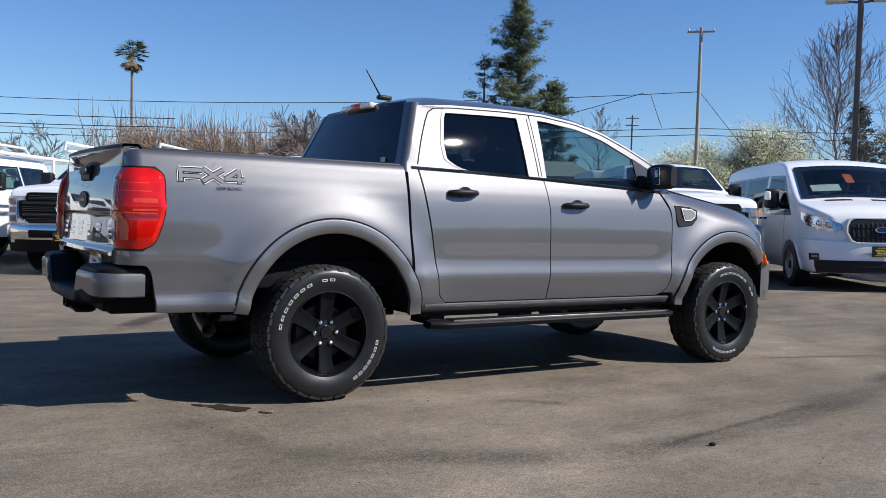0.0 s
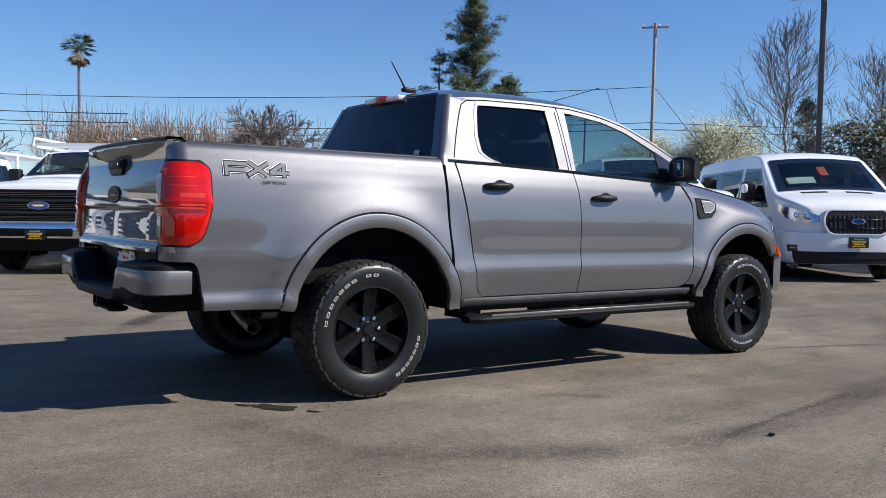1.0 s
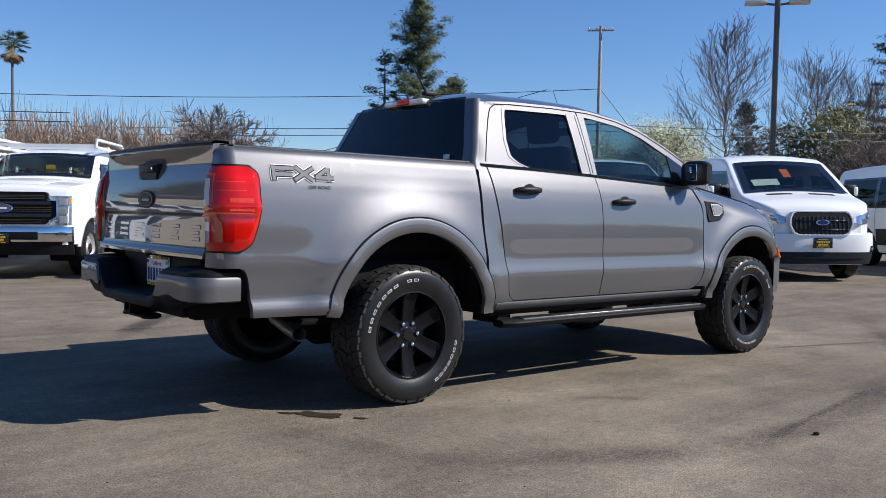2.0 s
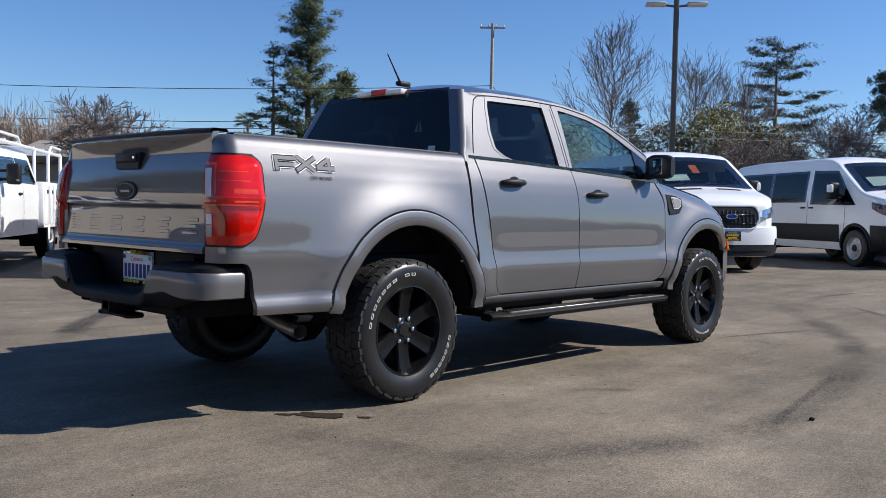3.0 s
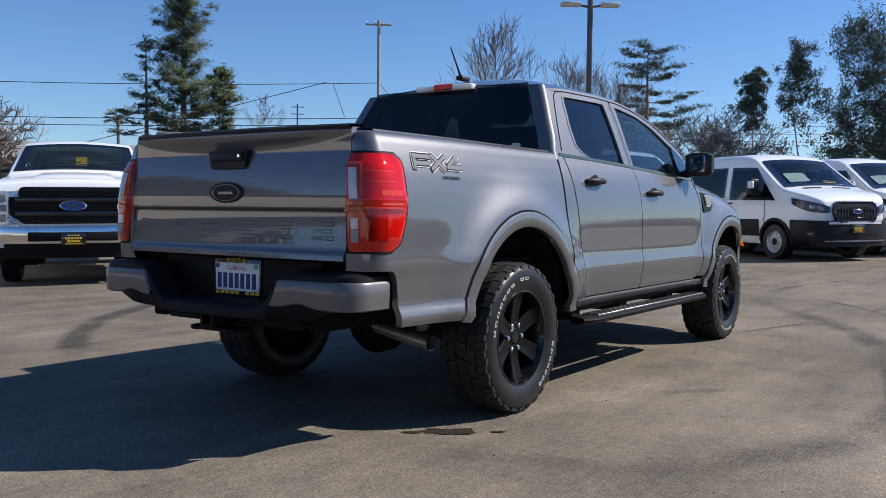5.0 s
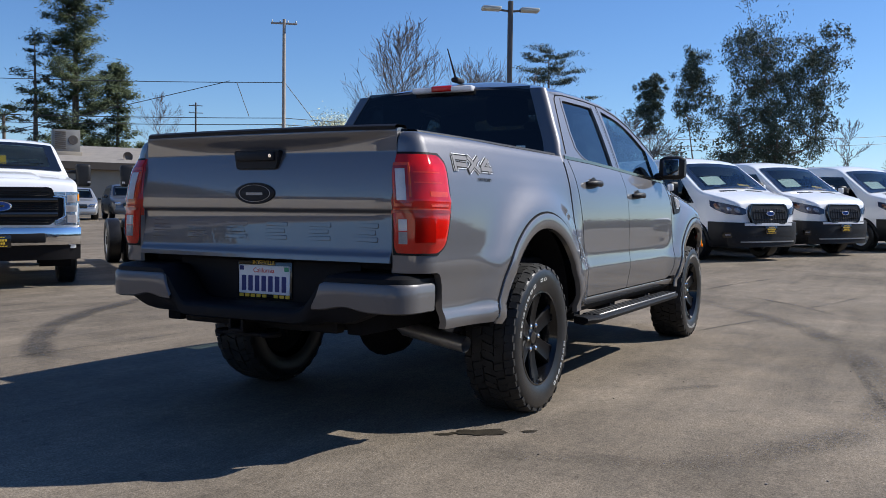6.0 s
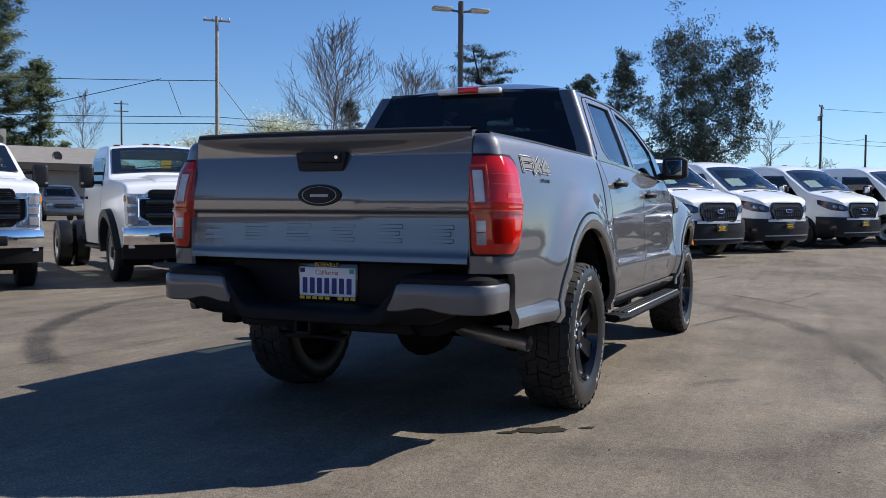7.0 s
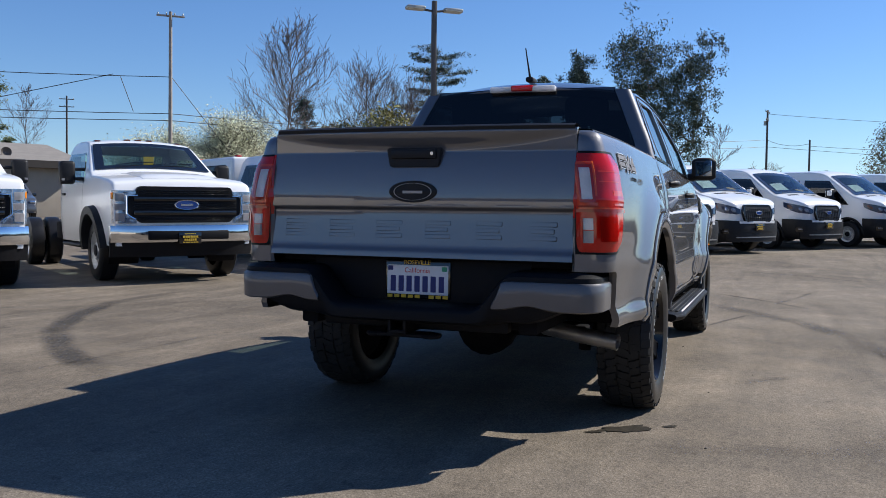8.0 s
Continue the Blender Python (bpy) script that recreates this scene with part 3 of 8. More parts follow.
        rows = []
        for x in span(0.545, 2.70, 40):
            z = belt(x)
            w = half(x, z)
            rows.append([(x, s * (w + o), z + d) for o, d in ((-0.01, -0.013), (0.006, -0.011), (0.006, 0.006), (-0.012, 0.010))])
        grid(bm, rows)
        part("belt_moulding", bm, GLOSS, truck, "thin black beltline moulding")
        # window surrounds
        def win_top(x):
            return roof_edge(x) - 0.050 - 0.02 * smooth(1.9, 2.4, x)

        cols = [[(x, s * (half(x, z) + 0.0), z) for z in span(win_top(x), roof_edge(x), 6)] for x in span(0.70, 2.80, 60)]
        part("roof_side_rail", sheet(cols, (0, -s * 0.02, 0)), PAINT, truck)
        win_back = spline([1.25, 1.288, 1.305, 1.35, 1.45, 1.60, 1.66, 1.72], [1.06, 0.96, 0.875, 0.800, 0.795, 0.832, 0.862, 0.95], 0.012)
        part("rear_pillar", sheet(shell_rows(s, span(1.285, 1.672, 26), lambda z: cab_back(z), lambda z: max(cab_back(z) + 0.02, win_back(z) - 0.018), 9), (0, -s * 0.02, 0)), PAINT, truck)
        part("window_rim", sheet(shell_rows(s, span(1.285, 1.650, 26), lambda z: win_back(z) - 0.018, lambda z: win_back(z) + 0.004, 3, 0.003), (0, -s * 0.02, 0)), PAINT, truck)
        part("centre_pillar", sheet(shell_rows(s, span(1.262, 1.668, 16), lambda z: 1.405, lambda z: 1.483, 4, 0.002), (0, -s * 0.02, 0)), PAINT, truck)
        part("centre_pillar", sheet(shell_rows(s, span(1.262, 1.660, 16), lambda z: 1.490, lambda z: 1.545 + 0.03 * (z - 1.26) / 0.4, 4, 0.002), (0, -s * 0.02, 0)), PAINT, truck)
        # black quarter behind the mirror
        cols = [[(x, s * (half(x, z) + 0.001), z) for z in span(belt(x), max(belt(x) + 0.004, win_top(x) + 0.004), 6)] for x in span(2.36, 2.72, 12)]
        part("mirror_sail", sheet(cols, (0, -s * 0.01, 0)), GLOSS, truck)
        for nm, x0, x1, mt in (("rear_side_window", 0.74, 1.44, TINT), ("front_side_window", 1.52, 2.52, PANE)):
            cols = [[(x, s * (half(x, z) - 0.012), z) for z in span(belt(x) - 0.02, win_top(x) + 0.015, 12)] for x in span(x0, x1, 20)]
            bm = B()
            grid(bm, cols)
            part(nm, bm, mt, truck, "dark tinted side window" if mt is TINT else "lightly tinted side window")
        # shut lines of the upper door frames
        up = [(0.592, 1.31), (0.612, 1.37), (0.650, 1.47), (0.695, 1.57), (0.730, 1.632), (0.775, 1.660)] + [(x, roof_edge(x) - 0.018) for x in span(0.84, 2.62, 26)]
        post = [(1.512, z) for z in span(belt(1.5) + 0.01, roof_edge(1.5) - 0.02, 9)]
        for line in (up, post):
            bm = B()
            tube(bm, [(x, s * (half(x, z) + 0.0005), z) for x, z in line], 0.0036, 6)
            part("door_seam", bm, DARK, truck)
        # handles
        for door, hx, hz in ((rear, 0.875, 1.155), (front, 1.75, 1.107)):
            w = half(hx, hz)
            bm = B()
            a = span(0, 2 * math.pi, 25)[:-1]
            grid(bm, [[(hx + 0.015 + k * 0.052 * math.cos(t), s * (w + o), hz + k * 0.036 * math.sin(t)) for t in a] for o, k in ((0.002, 1.0), (0.004, 0.98), (0.0035, 0.02))], True)
            part("handle_cup", bm, BLACK, door)
            bm = B()
            pts = [(hx + d, s * (w + o), hz + e) for d, o, e in ((-0.105, 0.004, -0.004), (-0.085, 0.026, -0.002), (-0.04, 0.036, 0), (0.03, 0.037, 0.001), (0.075, 0.028, 0), (0.10, 0.006, -0.002))]
            tube(bm, pts, [0.012, 0.017, 0.018, 0.018, 0.017, 0.012], 12)
            part("door_handle", bm, BLACK, door, "black pull handle")
        # fender
        cx, cz = ARCHES[1]

        def low_f(x):
            d = abs(x - cx)
            base = 0.46 if x < cx else 0.72
            return max(base, cz + math.sqrt(max(0.0, 0.53 ** 2 - d * d))) if d < 0.53 else base

        xs = [cx - 0.5299 * math.cos(a) for a in span(0.0, math.pi * 0.93, 40)] + span(3.76, 3.93, 7)
        xs = [x for x in xs if x > 2.655]
        cols = []
        for x in [2.545, 2.59, 2.625] + xs:
            top = FENDER_TOP(x)
            lo = low_f(x) if x > 2.64 else max(0.53, 0.0)
            col = []
            for z in span(lo, top, 30):
                xx = max(x, door_front(z) + 0.004) if x < 2.66 else x
                col.append((xx, s * half(xx, z), z))
            cols.append(col)
        fender = part("front_fender", sheet(cols, (0, -s * 0.02, 0)), PAINT, truck)
        # vent badge on the fender
        w = half(2.79, 1.07)
        bm = B()
        pts = [(2.672, 1.135), (2.84, 1.128), (2.905, 1.105), (2.885, 1.045), (2.83, 1.000), (2.70, 0.985), (2.685, 1.02)]
        prism(bm, [(x, s * (half(x, z) + 0.008), z) for x, z in pts], (0, -s * 0.02, 0))
        bmesh.ops.recalc_face_normals(bm, faces=bm.faces)
        bmesh.ops.bevel(bm, geom=bm.edges[:], offset=0.003, segments=1, affect="EDGES")
        vent = part("fender_vent", bm, BOARD, fender, "black fender vent with a silver plate")
        bm = B()
        pts = [(2.735, 1.118), (2.835, 1.115), (2.878, 1.097), (2.86, 1.055), (2.815, 1.03), (2.755, 1.03)]
        prism(bm, [(x, s * (half(x, z) + 0.0115), z) for x, z in pts], (0, -s * 0.006, 0))
        bmesh.ops.recalc_face_normals(bm, faces=bm.faces)
        plate = part("vent_plate", bm, ALLOY, vent, "silver-edged plate")
        bm = B()
        pts = [(2.745, 1.111), (2.832, 1.108), (2.868, 1.093), (2.853, 1.059), (2.812, 1.037), (2.763, 1.037)]
        prism(bm, [(x, s * (half(x, z) + 0.0130), z) for x, z in pts], (0, -s * 0.006, 0))
        bmesh.ops.recalc_face_normals(bm, faces=bm.faces)
        part("plate_face", bm, DECAL, plate)
        bm = B()
        tube(bm, [(x, s * (half(x, FENDER_TOP(x)) + 0.0015), FENDER_TOP(x) + 0.001) for x in span(2.70, 3.86, 26)], 0.0042, 6)
        part("hood_seam", bm, DARK, truck)
        # side marker
        cols = [[(x, s * (half(x, z) + 0.014), z) for z in span(0.715, 0.80, 5)] for x in span(3.655, 3.72, 5)]
        mk = sheet(cols, (0, -s * 0.02, 0))
        bm.free()
        for v in mk.verts:
            v.co.x += 0.3 * (0.80 - v.co.z)
        part("side_marker", mk, AMBER, truck, "amber side marker lamp")
        # head lamp
        cols = [[(x, s * (half(x, z) + 0.012), z) for z in span(0.80, FENDER_TOP(x) - 0.03, 8)] for x in span(3.74, 3.95, 8)]
        part("head_lamp", sheet(cols, (-0.01, -s * 0.02, 0)), LAMP, truck)
        # door mirror
        bm = B()
        rows = []
        for k, yy in enumerate(span(0.825, 0.995, 9)):
            t = (yy - 0.825) / 0.17
            hgt = 0.086 * (1 - 0.25 * abs(2 * t - 1) ** 4)
            dep = 0.075 * (1 - 0.5 * t ** 3)
            ring = []
            for a in span(0, 2 * math.pi, 25)[:-1]:
                c, q = math.cos(a), math.sin(a)
                p = 0.55
                ring.append((2.46 + 0.03 * t + dep * (abs(c) ** p * (1 if c > 0 else -0.65)), s * yy, 1.325 + hgt * abs(q) ** p * (1 if q > 0 else -1)))
            rows.append(ring)
        caps(bm, grid(bm, rows, True))
        bmesh.ops.recalc_face_normals(bm, faces=bm.faces)
        mirror = part("door_mirror", bm, BLACK, truck, "black door mirror")
        bm = B()
        box(bm, (2.392, s * 0.908 - 0.064, 1.268), (2.399, s * 0.908 + 0.064, 1.382), 0.003)
        for v in bm.verts:
            v.co.x -= 0.34 * (s * v.co.y - 0.925) + 0.05 * (v.co.z - 1.325)
        part("mirror_glass", bm, MIRROR, mirror)
        bm = B()
        tube(bm, [(2.47, s * 0.77, 1.250), (2.47, s * 0.82, 1.262), (2.47, s * 0.87, 1.275)], [0.035, 0.030, 0.034], 10)
        part("mirror_arm", bm, BLACK, mirror)

    # roof
    rows = []
    for x in span(0.660, 2.02, 36):
        ze = roof_edge(x)
        ye = half(x, ze)
        crown = 0.085 * smooth(0.60, 0.95, x) * 0.55 + 0.045
        row = []
        for t in span(-1, 1, 31):
            row.append((x - 0.03 * (1 - t * t) * smooth(1.0, 0.66, x) + 0.06 * (1 - t * t) * smooth(1.7, 2.02, x), ye * t, ze + crown * (1 - abs(t) ** 2.6) ** 0.9))
        rows.append(row)
    part("roof", sheet(rows, (0, 0, -0.02)), PAINT, truck)
    # rear header, glass and corner posts
    bm = B()
    rows = []
    for t in span(-1, 1, 31):
        y = 0.60 * t
        col = []
        for d, z in ((0.0, 0.0), (-0.012, -0.012), (-0.006, -0.05)):
            col.append((0.655 - 0.03 * (1 - t * t) + d, y, roof_edge(0.66) + 0.049 * (1 - abs(t) ** 2.6) ** 0.9 + z))
        rows.append(col)
    part("rear_header", sheet(rows, (0.03, 0, 0)), PAINT, truck)
    for s in (-1, 1):
        rows = []
        for z in span(1.26, 1.69, 18):
            x0 = cab_back(z)
            w = half(x0, z)
            rows.append([(x0 - 0.035 * math.sin(a), s * (w - 0.045 + 0.045 * math.cos(a)), z) for a in span(0, math.pi / 2, 6)] + [(x0 - 0.040, s * (w - 0.085), z)])
        part("cab_post", sheet(rows, (0.02, -s * 0.01, 0)), PAINT, truck)
    rows = []
    for z in span(1.26, 1.705, 14):
        x0 = cab_back(z) - 0.035
        w = half(cab_back(z), z) - 0.08
        rows.append([(x0 - 0.025 * (1 - t * t), w * t, z) for t in span(-1, 1, 25)])
    bm = B()
    grid(bm, rows)
    glass_back = part("rear_window", bm, TINT, truck, "dark tinted rear window")
    bm = B()
    zz = 1.34
    box(bm, (cab_back(zz) - 0.055, -0.585, 1.325), (cab_back(zz) - 0.050, -0.53, 1.352), 0.0015, 1)
    part("window_sticker", bm, PAPER, glass_back)
    bm = B()
    box(bm, (0.50, -0.74, 0.60), (0.53, 0.74, 1.28), 0.01)
    part("cab_back_panel", bm, PAINT, truck)
    # high brake lamp
    bm = B()
    box(bm, (0.580, -0.20, 1.690), (0.645, 0.20, 1.724), 0.010, 3)
    for v in bm.verts:
        v.co.z -= 0.10 * v.co.y * v.co.y
    high = part("high_brake_lamp", bm, WHITE_LENS, truck, "clear and red high brake lamp on the roof edge")
    bm = B()
    box(bm, (0.577, -0.068, 1.689), (0.64, 0.068, 1.725), 0.008, 3)
    part("red_centre", bm, RED, high)
    # antenna
    bm = B()
    box(bm, (0.745, -0.025, 1.770), (0.845, 0.025, 1.800), 0.012, 3)
    aerial = part("antenna", bm, BLACK, truck, "black whip antenna on the roof")
    bm = B()
    tube(bm, [(0.765, 0, 1.795), (0.745, 0, 1.825), (0.655, 0, 1.955)], [0.008, 0.006, 0.0035], 8)
    part("whip", bm, BLACK, aerial)
    # windscreen, hood, nose
    rows = []
    for t in span(0, 1, 14):
        row = []
        for q in span(-1, 1, 21):
            xe = 2.02 + t * 0.80
            ze = roof_edge(xe)
            ye = half(xe, ze) * q
            row.append((xe + (0.06 + 0.14 * t) * (1 - q * q), ye, ze + (0.085 - 0.03 * t) * (1 - q * q) * (1 - 0.4 * t)))
        rows.append(row)
    bm = B()
    grid(bm, rows)
    part("windscreen", bm, SHIELD, truck, "clear windscreen")
    rows = []
    for x in span(2.66, 3.93, 24):
        zt = FENDER_TOP(x)
        w = half(x, zt) + 0.0
        rows.append([(x + 0.16 * (1 - q * q) * smooth(3.2, 3.93, x), w * q * 0.995, zt + 0.004 + 0.075 * (1 - abs(q) ** 2.4)) for q in span(-1, 1, 25)])
    part("hood", sheet(rows, (0, 0, -0.02)), PAINT, truck)
    bm = B()
    rows = []
    for z, g in ((0.44, -0.05), (0.50, 0.0), (0.60, 0.02), (0.70, 0.02), (0.74, 0.0)):
        rows.append([(3.66 + (0.38 + g) * max(0.0, math.cos(a)) ** 0.8, 0.842 * math.sin(a), z) for a in span(-math.pi / 2, math.pi / 2, 31)])
    grid(bm, rows)
    part("front_bumper", bm, PAINT_PAD, truck, "grey front bumper")
    bm = B()
    box(bm, (3.88, -0.62, 0.74), (3.99, 0.62, 1.02), 0.03)
    part("grille", bm, GLOSS, truck)

    # ---- rear bumper
    bow = 0.702

    def bumper_line(u):
        """Plan of the bumper's face from the middle (0) to its forward end (1): point and outward direction."""
        if u <= 0.6:
            y = bow * u / 0.6
            return (-1.190 + 0.050 * y * y, y), (-1.0, 0.10 * y)
        x1 = -1.190 + 0.050 * bow * bow
        if u <= 0.85:
            f = (u - 0.6) / 0.25 * math.pi / 2
            return (x1 + 0.11 - 0.11 * math.cos(f), bow + 0.102 * math.sin(f)), (-math.cos(f), math.sin(f))
        g = (u - 0.85) / 0.15
        return (x1 + 0.11 + g * (-0.925 - x1 - 0.11), bow + 0.102 + 0.004 * g), (0.0, 1.0)

    def bumper_row(u, sign, pairs):
        (x, y), (nx, ny) = bumper_line(u)
        return [(x + nx * o, sign * (y + ny * o), z) for o, z in pairs]

    bm = B()
    sections = []
    us = span(0, 0.6, 20) + span(0.6, 0.85, 12)[1:] + span(0.85, 1.0, 5)[1:]
    for sign, u in [(-1, u) for u in us[::-1]] + [(1, u) for u in us[1:]]:
        y = bumper_line(u)[0][1]
        deep = smooth(0.30, 0.46, y)
        zt = 0.578 + 0.147 * deep
        zb = 0.505 + 0.02 * deep + 0.066 * smooth(0.52, 0.74, y)
        inn = 0.16 - 0.08 * smooth(0.5, 0.62, u)
        sections.append(bumper_row(u, sign, [(-inn, zt + 0.006), (-0.03, zt), (-0.006, zt - 0.012), (0.0, zt - 0.024 - 0.026 * deep), (-0.002, zb + 0.015 + 0.035 * deep), (-0.02, zb + 0.01), (-0.05, zb), (-inn, zb + 0.02)]))
    vs = grid(bm, sections, True)
    caps(bm, vs)
    bmesh.ops.recalc_face_normals(bm, faces=bm.faces)
    bumper = part("rear_bumper", bm, STEP, truck, "black rear step bumper with grey corner pads")
    bm = B()
    box(bm, (-1.005, -0.50, 0.50), (-0.975, 0.50, 0.762), 0.008)
    part("plate_recess", bm, STEP, bumper)
    for s in (-1, 1):
        rows = []
        for u in span(0.385 / bow * 0.6, 0.6, 18) + span(0.6, 0.85, 14)[1:] + span(0.85, 0.97, 4)[1:]:
            y = bumper_line(u)[0][1]
            zt, zb = 0.695, 0.578 + 0.018 * math.exp(-((y - 0.53) / 0.07) ** 2)
            zt = zb + 0.012 + (zt - zb - 0.012) * (0.12 + 0.88 * smooth(0.385, 0.43, y))
            rows.append(bumper_row(u, s, ((-0.004, zb), (0.008, zb + 0.006), (0.010, (zt + zb) / 2), (0.010, zt - 0.012), (0.004, zt - 0.002), (-0.008, zt))))
        bm = B()
        grid(bm, rows)
        bmesh.ops.recalc_face_normals(bm, faces=bm.faces)
        pad = part("bumper_pad", bm, PAINT_PAD, bumper, "grey painted bumper corner")
        bm = B()
        lathe(bm, [(0.0, 0.0005), (0.0, 0.0085), (0.002, 0.0095), (0.002, 0.0115), (0.01, 0.012)], 18, "x", (-1.172, s * 0.66, 0.645))
        part("parking_sensor", bm, STEEL, pad)
    # hitch and tow bracket
    bm = B()
    for dy, dz, sy, sz in ((0, 0.034, 0.041, 0.007), (0, -0.034, 0.041, 0.007), (0.034, 0, 0.007, 0.034), (-0.034, 0, 0.007, 0.034)):
        box(bm, (-1.165, 0.03 + dy - sy, 0.500 + dz - sz), (-1.00, 0.03 + dy + sy, 0.500 + dz + sz), 0.002, 1)
    box(bm, (-1.06, -0.42, 0.47), (-1.0, 0.42, 0.54), 0.01)
    box(bm, (-1.13, -0.075, 0.440), (-1.02, 0.135, 0.456), 0.004, 1)
    for y in (-0.095, 0.155):
        ring = [(-1.085 + 0.042 * math.cos(a), y + 0.034 * math.sin(a), 0.447) for a in span(0, 2 * math.pi, 19)]
        tube(bm, ring, 0.010, 8, cap=False)
    part("tow_hitch", bm, STEP, truck, "black square tow receiver")
    bm = B()
    box(bm, (-1.062, -0.20, 0.530), (-1.055, -0.10, 0.535), 0.001, 1)
    part("bumper_slot", bm, STEEL, bumper)
    # plate with frame; the number is given as plain bars
    bm = B()
    box(bm, (-1.0130, -0.150, 0.592), (-0.9990, 0.150, 0.757), 0.005)
    holder = part("plate_frame", bm, GLOSS, bumper, "black plate frame with yellow dealer lettering")
    bm = B()
    box(bm, (-1.0175, -0.141, 0.610), (-1.0090, 0.141, 0.736), 0.004)
    part("number_plate", bm, PLATE, holder, "white number plate with dark blue characters")
    for k in range(7):
        y = 0.111 - k * 0.037
        bm = B()
        box(bm, (-1.0192, y - 0.012, 0.622), (-1.0170, y + 0.012, 0.690), 0.002, 1)
        part("character_bar", bm, INK, holder)
    turn = pose(0, 0, 0, 90, 0, -90)
    text_mesh("state_script", "California", 0.030, Matrix.Translation((-1.0182, 0.0, 0.713)) @ turn, REDINK, holder, 0.0004)
    text_mesh("town_lettering", "ROSEVILLE", 0.026, Matrix.Translation((-1.0195, 0.0, 0.747)) @ turn, GOLD, holder, 0.001, font_width=1.0)
    for k in range(9):
        y = 0.128 - k * 0.032
        if k == 5:
            continue
        bm = B()
        box(bm, (-1.0155, y - 0.012, 0.5945), (-1.0120, y + 0.012, 0.6085), 0.001, 1)
        part("dealer_letter_bar", bm, GOLD, holder)
    for y, mt in ((0.124, INK), (-0.124, GREEN)):
        bm = B()
        box(bm, (-1.0188, y - 0.012, 0.712), (-1.0170, y + 0.012, 0.731), 0.001, 1)
        part("plate_sticker", bm, mt, holder)
    # exhaust
    bm = B()
    tube(bm, [(0.9, -0.30, 0.50), (0.30, -0.34, 0.53), (-0.25, -0.34, 0.52), (-0.48, -0.36, 0.47), (-0.57, -0.46, 0.445), (-0.605, -0.65, 0.420), (-0.626, -0.795, 0.403)], 0.036, 14, cap=False)
    tube(bm, [(-0.605, -0.65, 0.420), (-0.626, -0.795, 0.403)], 0.033, 14, cap=False)
    part("exhaust_pipe", bm, STEEL, truck, "steel exhaust tail pipe")
    # chassis, axle, spare wheel
    bm = B()
    for s in (-1, 1):
        box(bm, (-1.05, s * 0.50 - 0.04, 0.47), (3.8, s * 0.50 + 0.04, 0.60), 0.01)
    for x in (-0.95, -0.45, 0.5, 1.6, 2.6, 3.5):
        box(bm, (x - 0.05, -0.5, 0.48), (x + 0.05, 0.5, 0.58), 0.01)
    box(bm, (0.6, -0.78, 0.43), (2.6, 0.78, 0.53), 0.02)
    box(bm, (-0.95, -0.72, 0.60), (0.45, 0.72, 0.75), 0.02)
    box(bm, (2.6, -0.55, 0.36), (3.85, 0.55, 0.75), 0.04)
    part("chassis", bm, DARK, truck)
    bm = B()
    tube(bm, [(0, -0.70, 0.366), (0, 0.70, 0.366)], 0.045, 12)
    lathe(bm, [(-0.16, 0.02), (-0.13, 0.10), (-0.05, 0.155), (0.05, 0.155), (0.13, 0.10), (0.16, 0.02)], 18, "x", (0, 0.0, 0.366))
    for s in (-1, 1):
        tube(bm, [(-0.18, s * 0.56, 0.30), (-0.02, s * 0.55, 0.62)], 0.03, 10)
        box(bm, (-0.55, s * 0.60 - 0.03, 0.42), (0.55, s * 0.60 + 0.03, 0.45), 0.008)
    part("rear_axle", bm, DARK, truck)
    bm = B()
    tube(bm, [(3.22, -0.70, 0.366), (3.22, 0.70, 0.366)], 0.035, 12)
    part("front_axle", bm, DARK, truck)
    bm = B()
    lathe(bm, [(-0.12, 0.16), (-0.12, 0.30), (-0.07, 0.345), (0.07, 0.345), (0.12, 0.30), (0.12, 0.16)], 32, "z", (-0.62, 0.05, 0.575))
    part("spare_tyre", bm, RUBBER, truck)
    # running boards
    for s in (-1, 1):
        bm = B()
        rows = []
        for x in span(0.63, 2.62, 40):
            e = min(1.0, (x - 0.60) / 0.12, (2.65 - x) / 0.10)
            yo, yi = 0.955 - 0.05 * (1 - e), 0.826 + 0.01 * (1 - e)
            rows.append([(x, s * y, z) for y, z in ((yi, 0.400), (yi + 0.01, 0.408), (yo - 0.02, 0.405), (yo - 0.004, 0.398), (yo, 0.389), (yo - 0.006, 0.372), (yo - 0.03, 0.362), (yi, 0.370))])
        caps(bm, grid(bm, rows, True))
        bmesh.ops.recalc_face_normals(bm, faces=bm.faces)
        board = part("running_board", bm, BOARD, truck, "black running board with ribbed tread")
        for k in range(4):
            bm = B()
            y = 0.842 + k * 0.029
            hw = 0.004 if k == 3 else 0.009
            box(bm, (0.78, s * y - hw, 0.404), (2.54, s * y + hw, 0.413), 0.002, 1)
            part("tread_strip", bm, STEEL if k == 3 else BOARD, board)
        for x in (0.74, 1.40, 2.20):
            bm = B()
            box(bm, (x - 0.05, s * 0.60 - 0.0, 0.385), (x + 0.05, s * 0.80, 0.425), 0.01)
            box(bm, (x - 0.035, s * 0.815 - 0.04, 0.385), (x + 0.035, s * 0.815 + 0.04, 0.403), 0.006)
            part("board_bracket", bm, BLACK, board)
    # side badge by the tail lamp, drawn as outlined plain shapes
    for s in (-1,):
        def decal(name, outline, o, material, parent):
            bm = B()
            fs = [bm.verts.new((x, s * (half(x, z) + o), z)) for x, z in outline]
            bm.faces.new(fs)
            bmesh.ops.triangulate(bm, faces=bm.faces)
            for f in bm.faces:
                f.normal_update()
                if f.normal.y * s < 0:
                    f.normal_flip()
            return part(name, bm, material, parent, smooth=0)

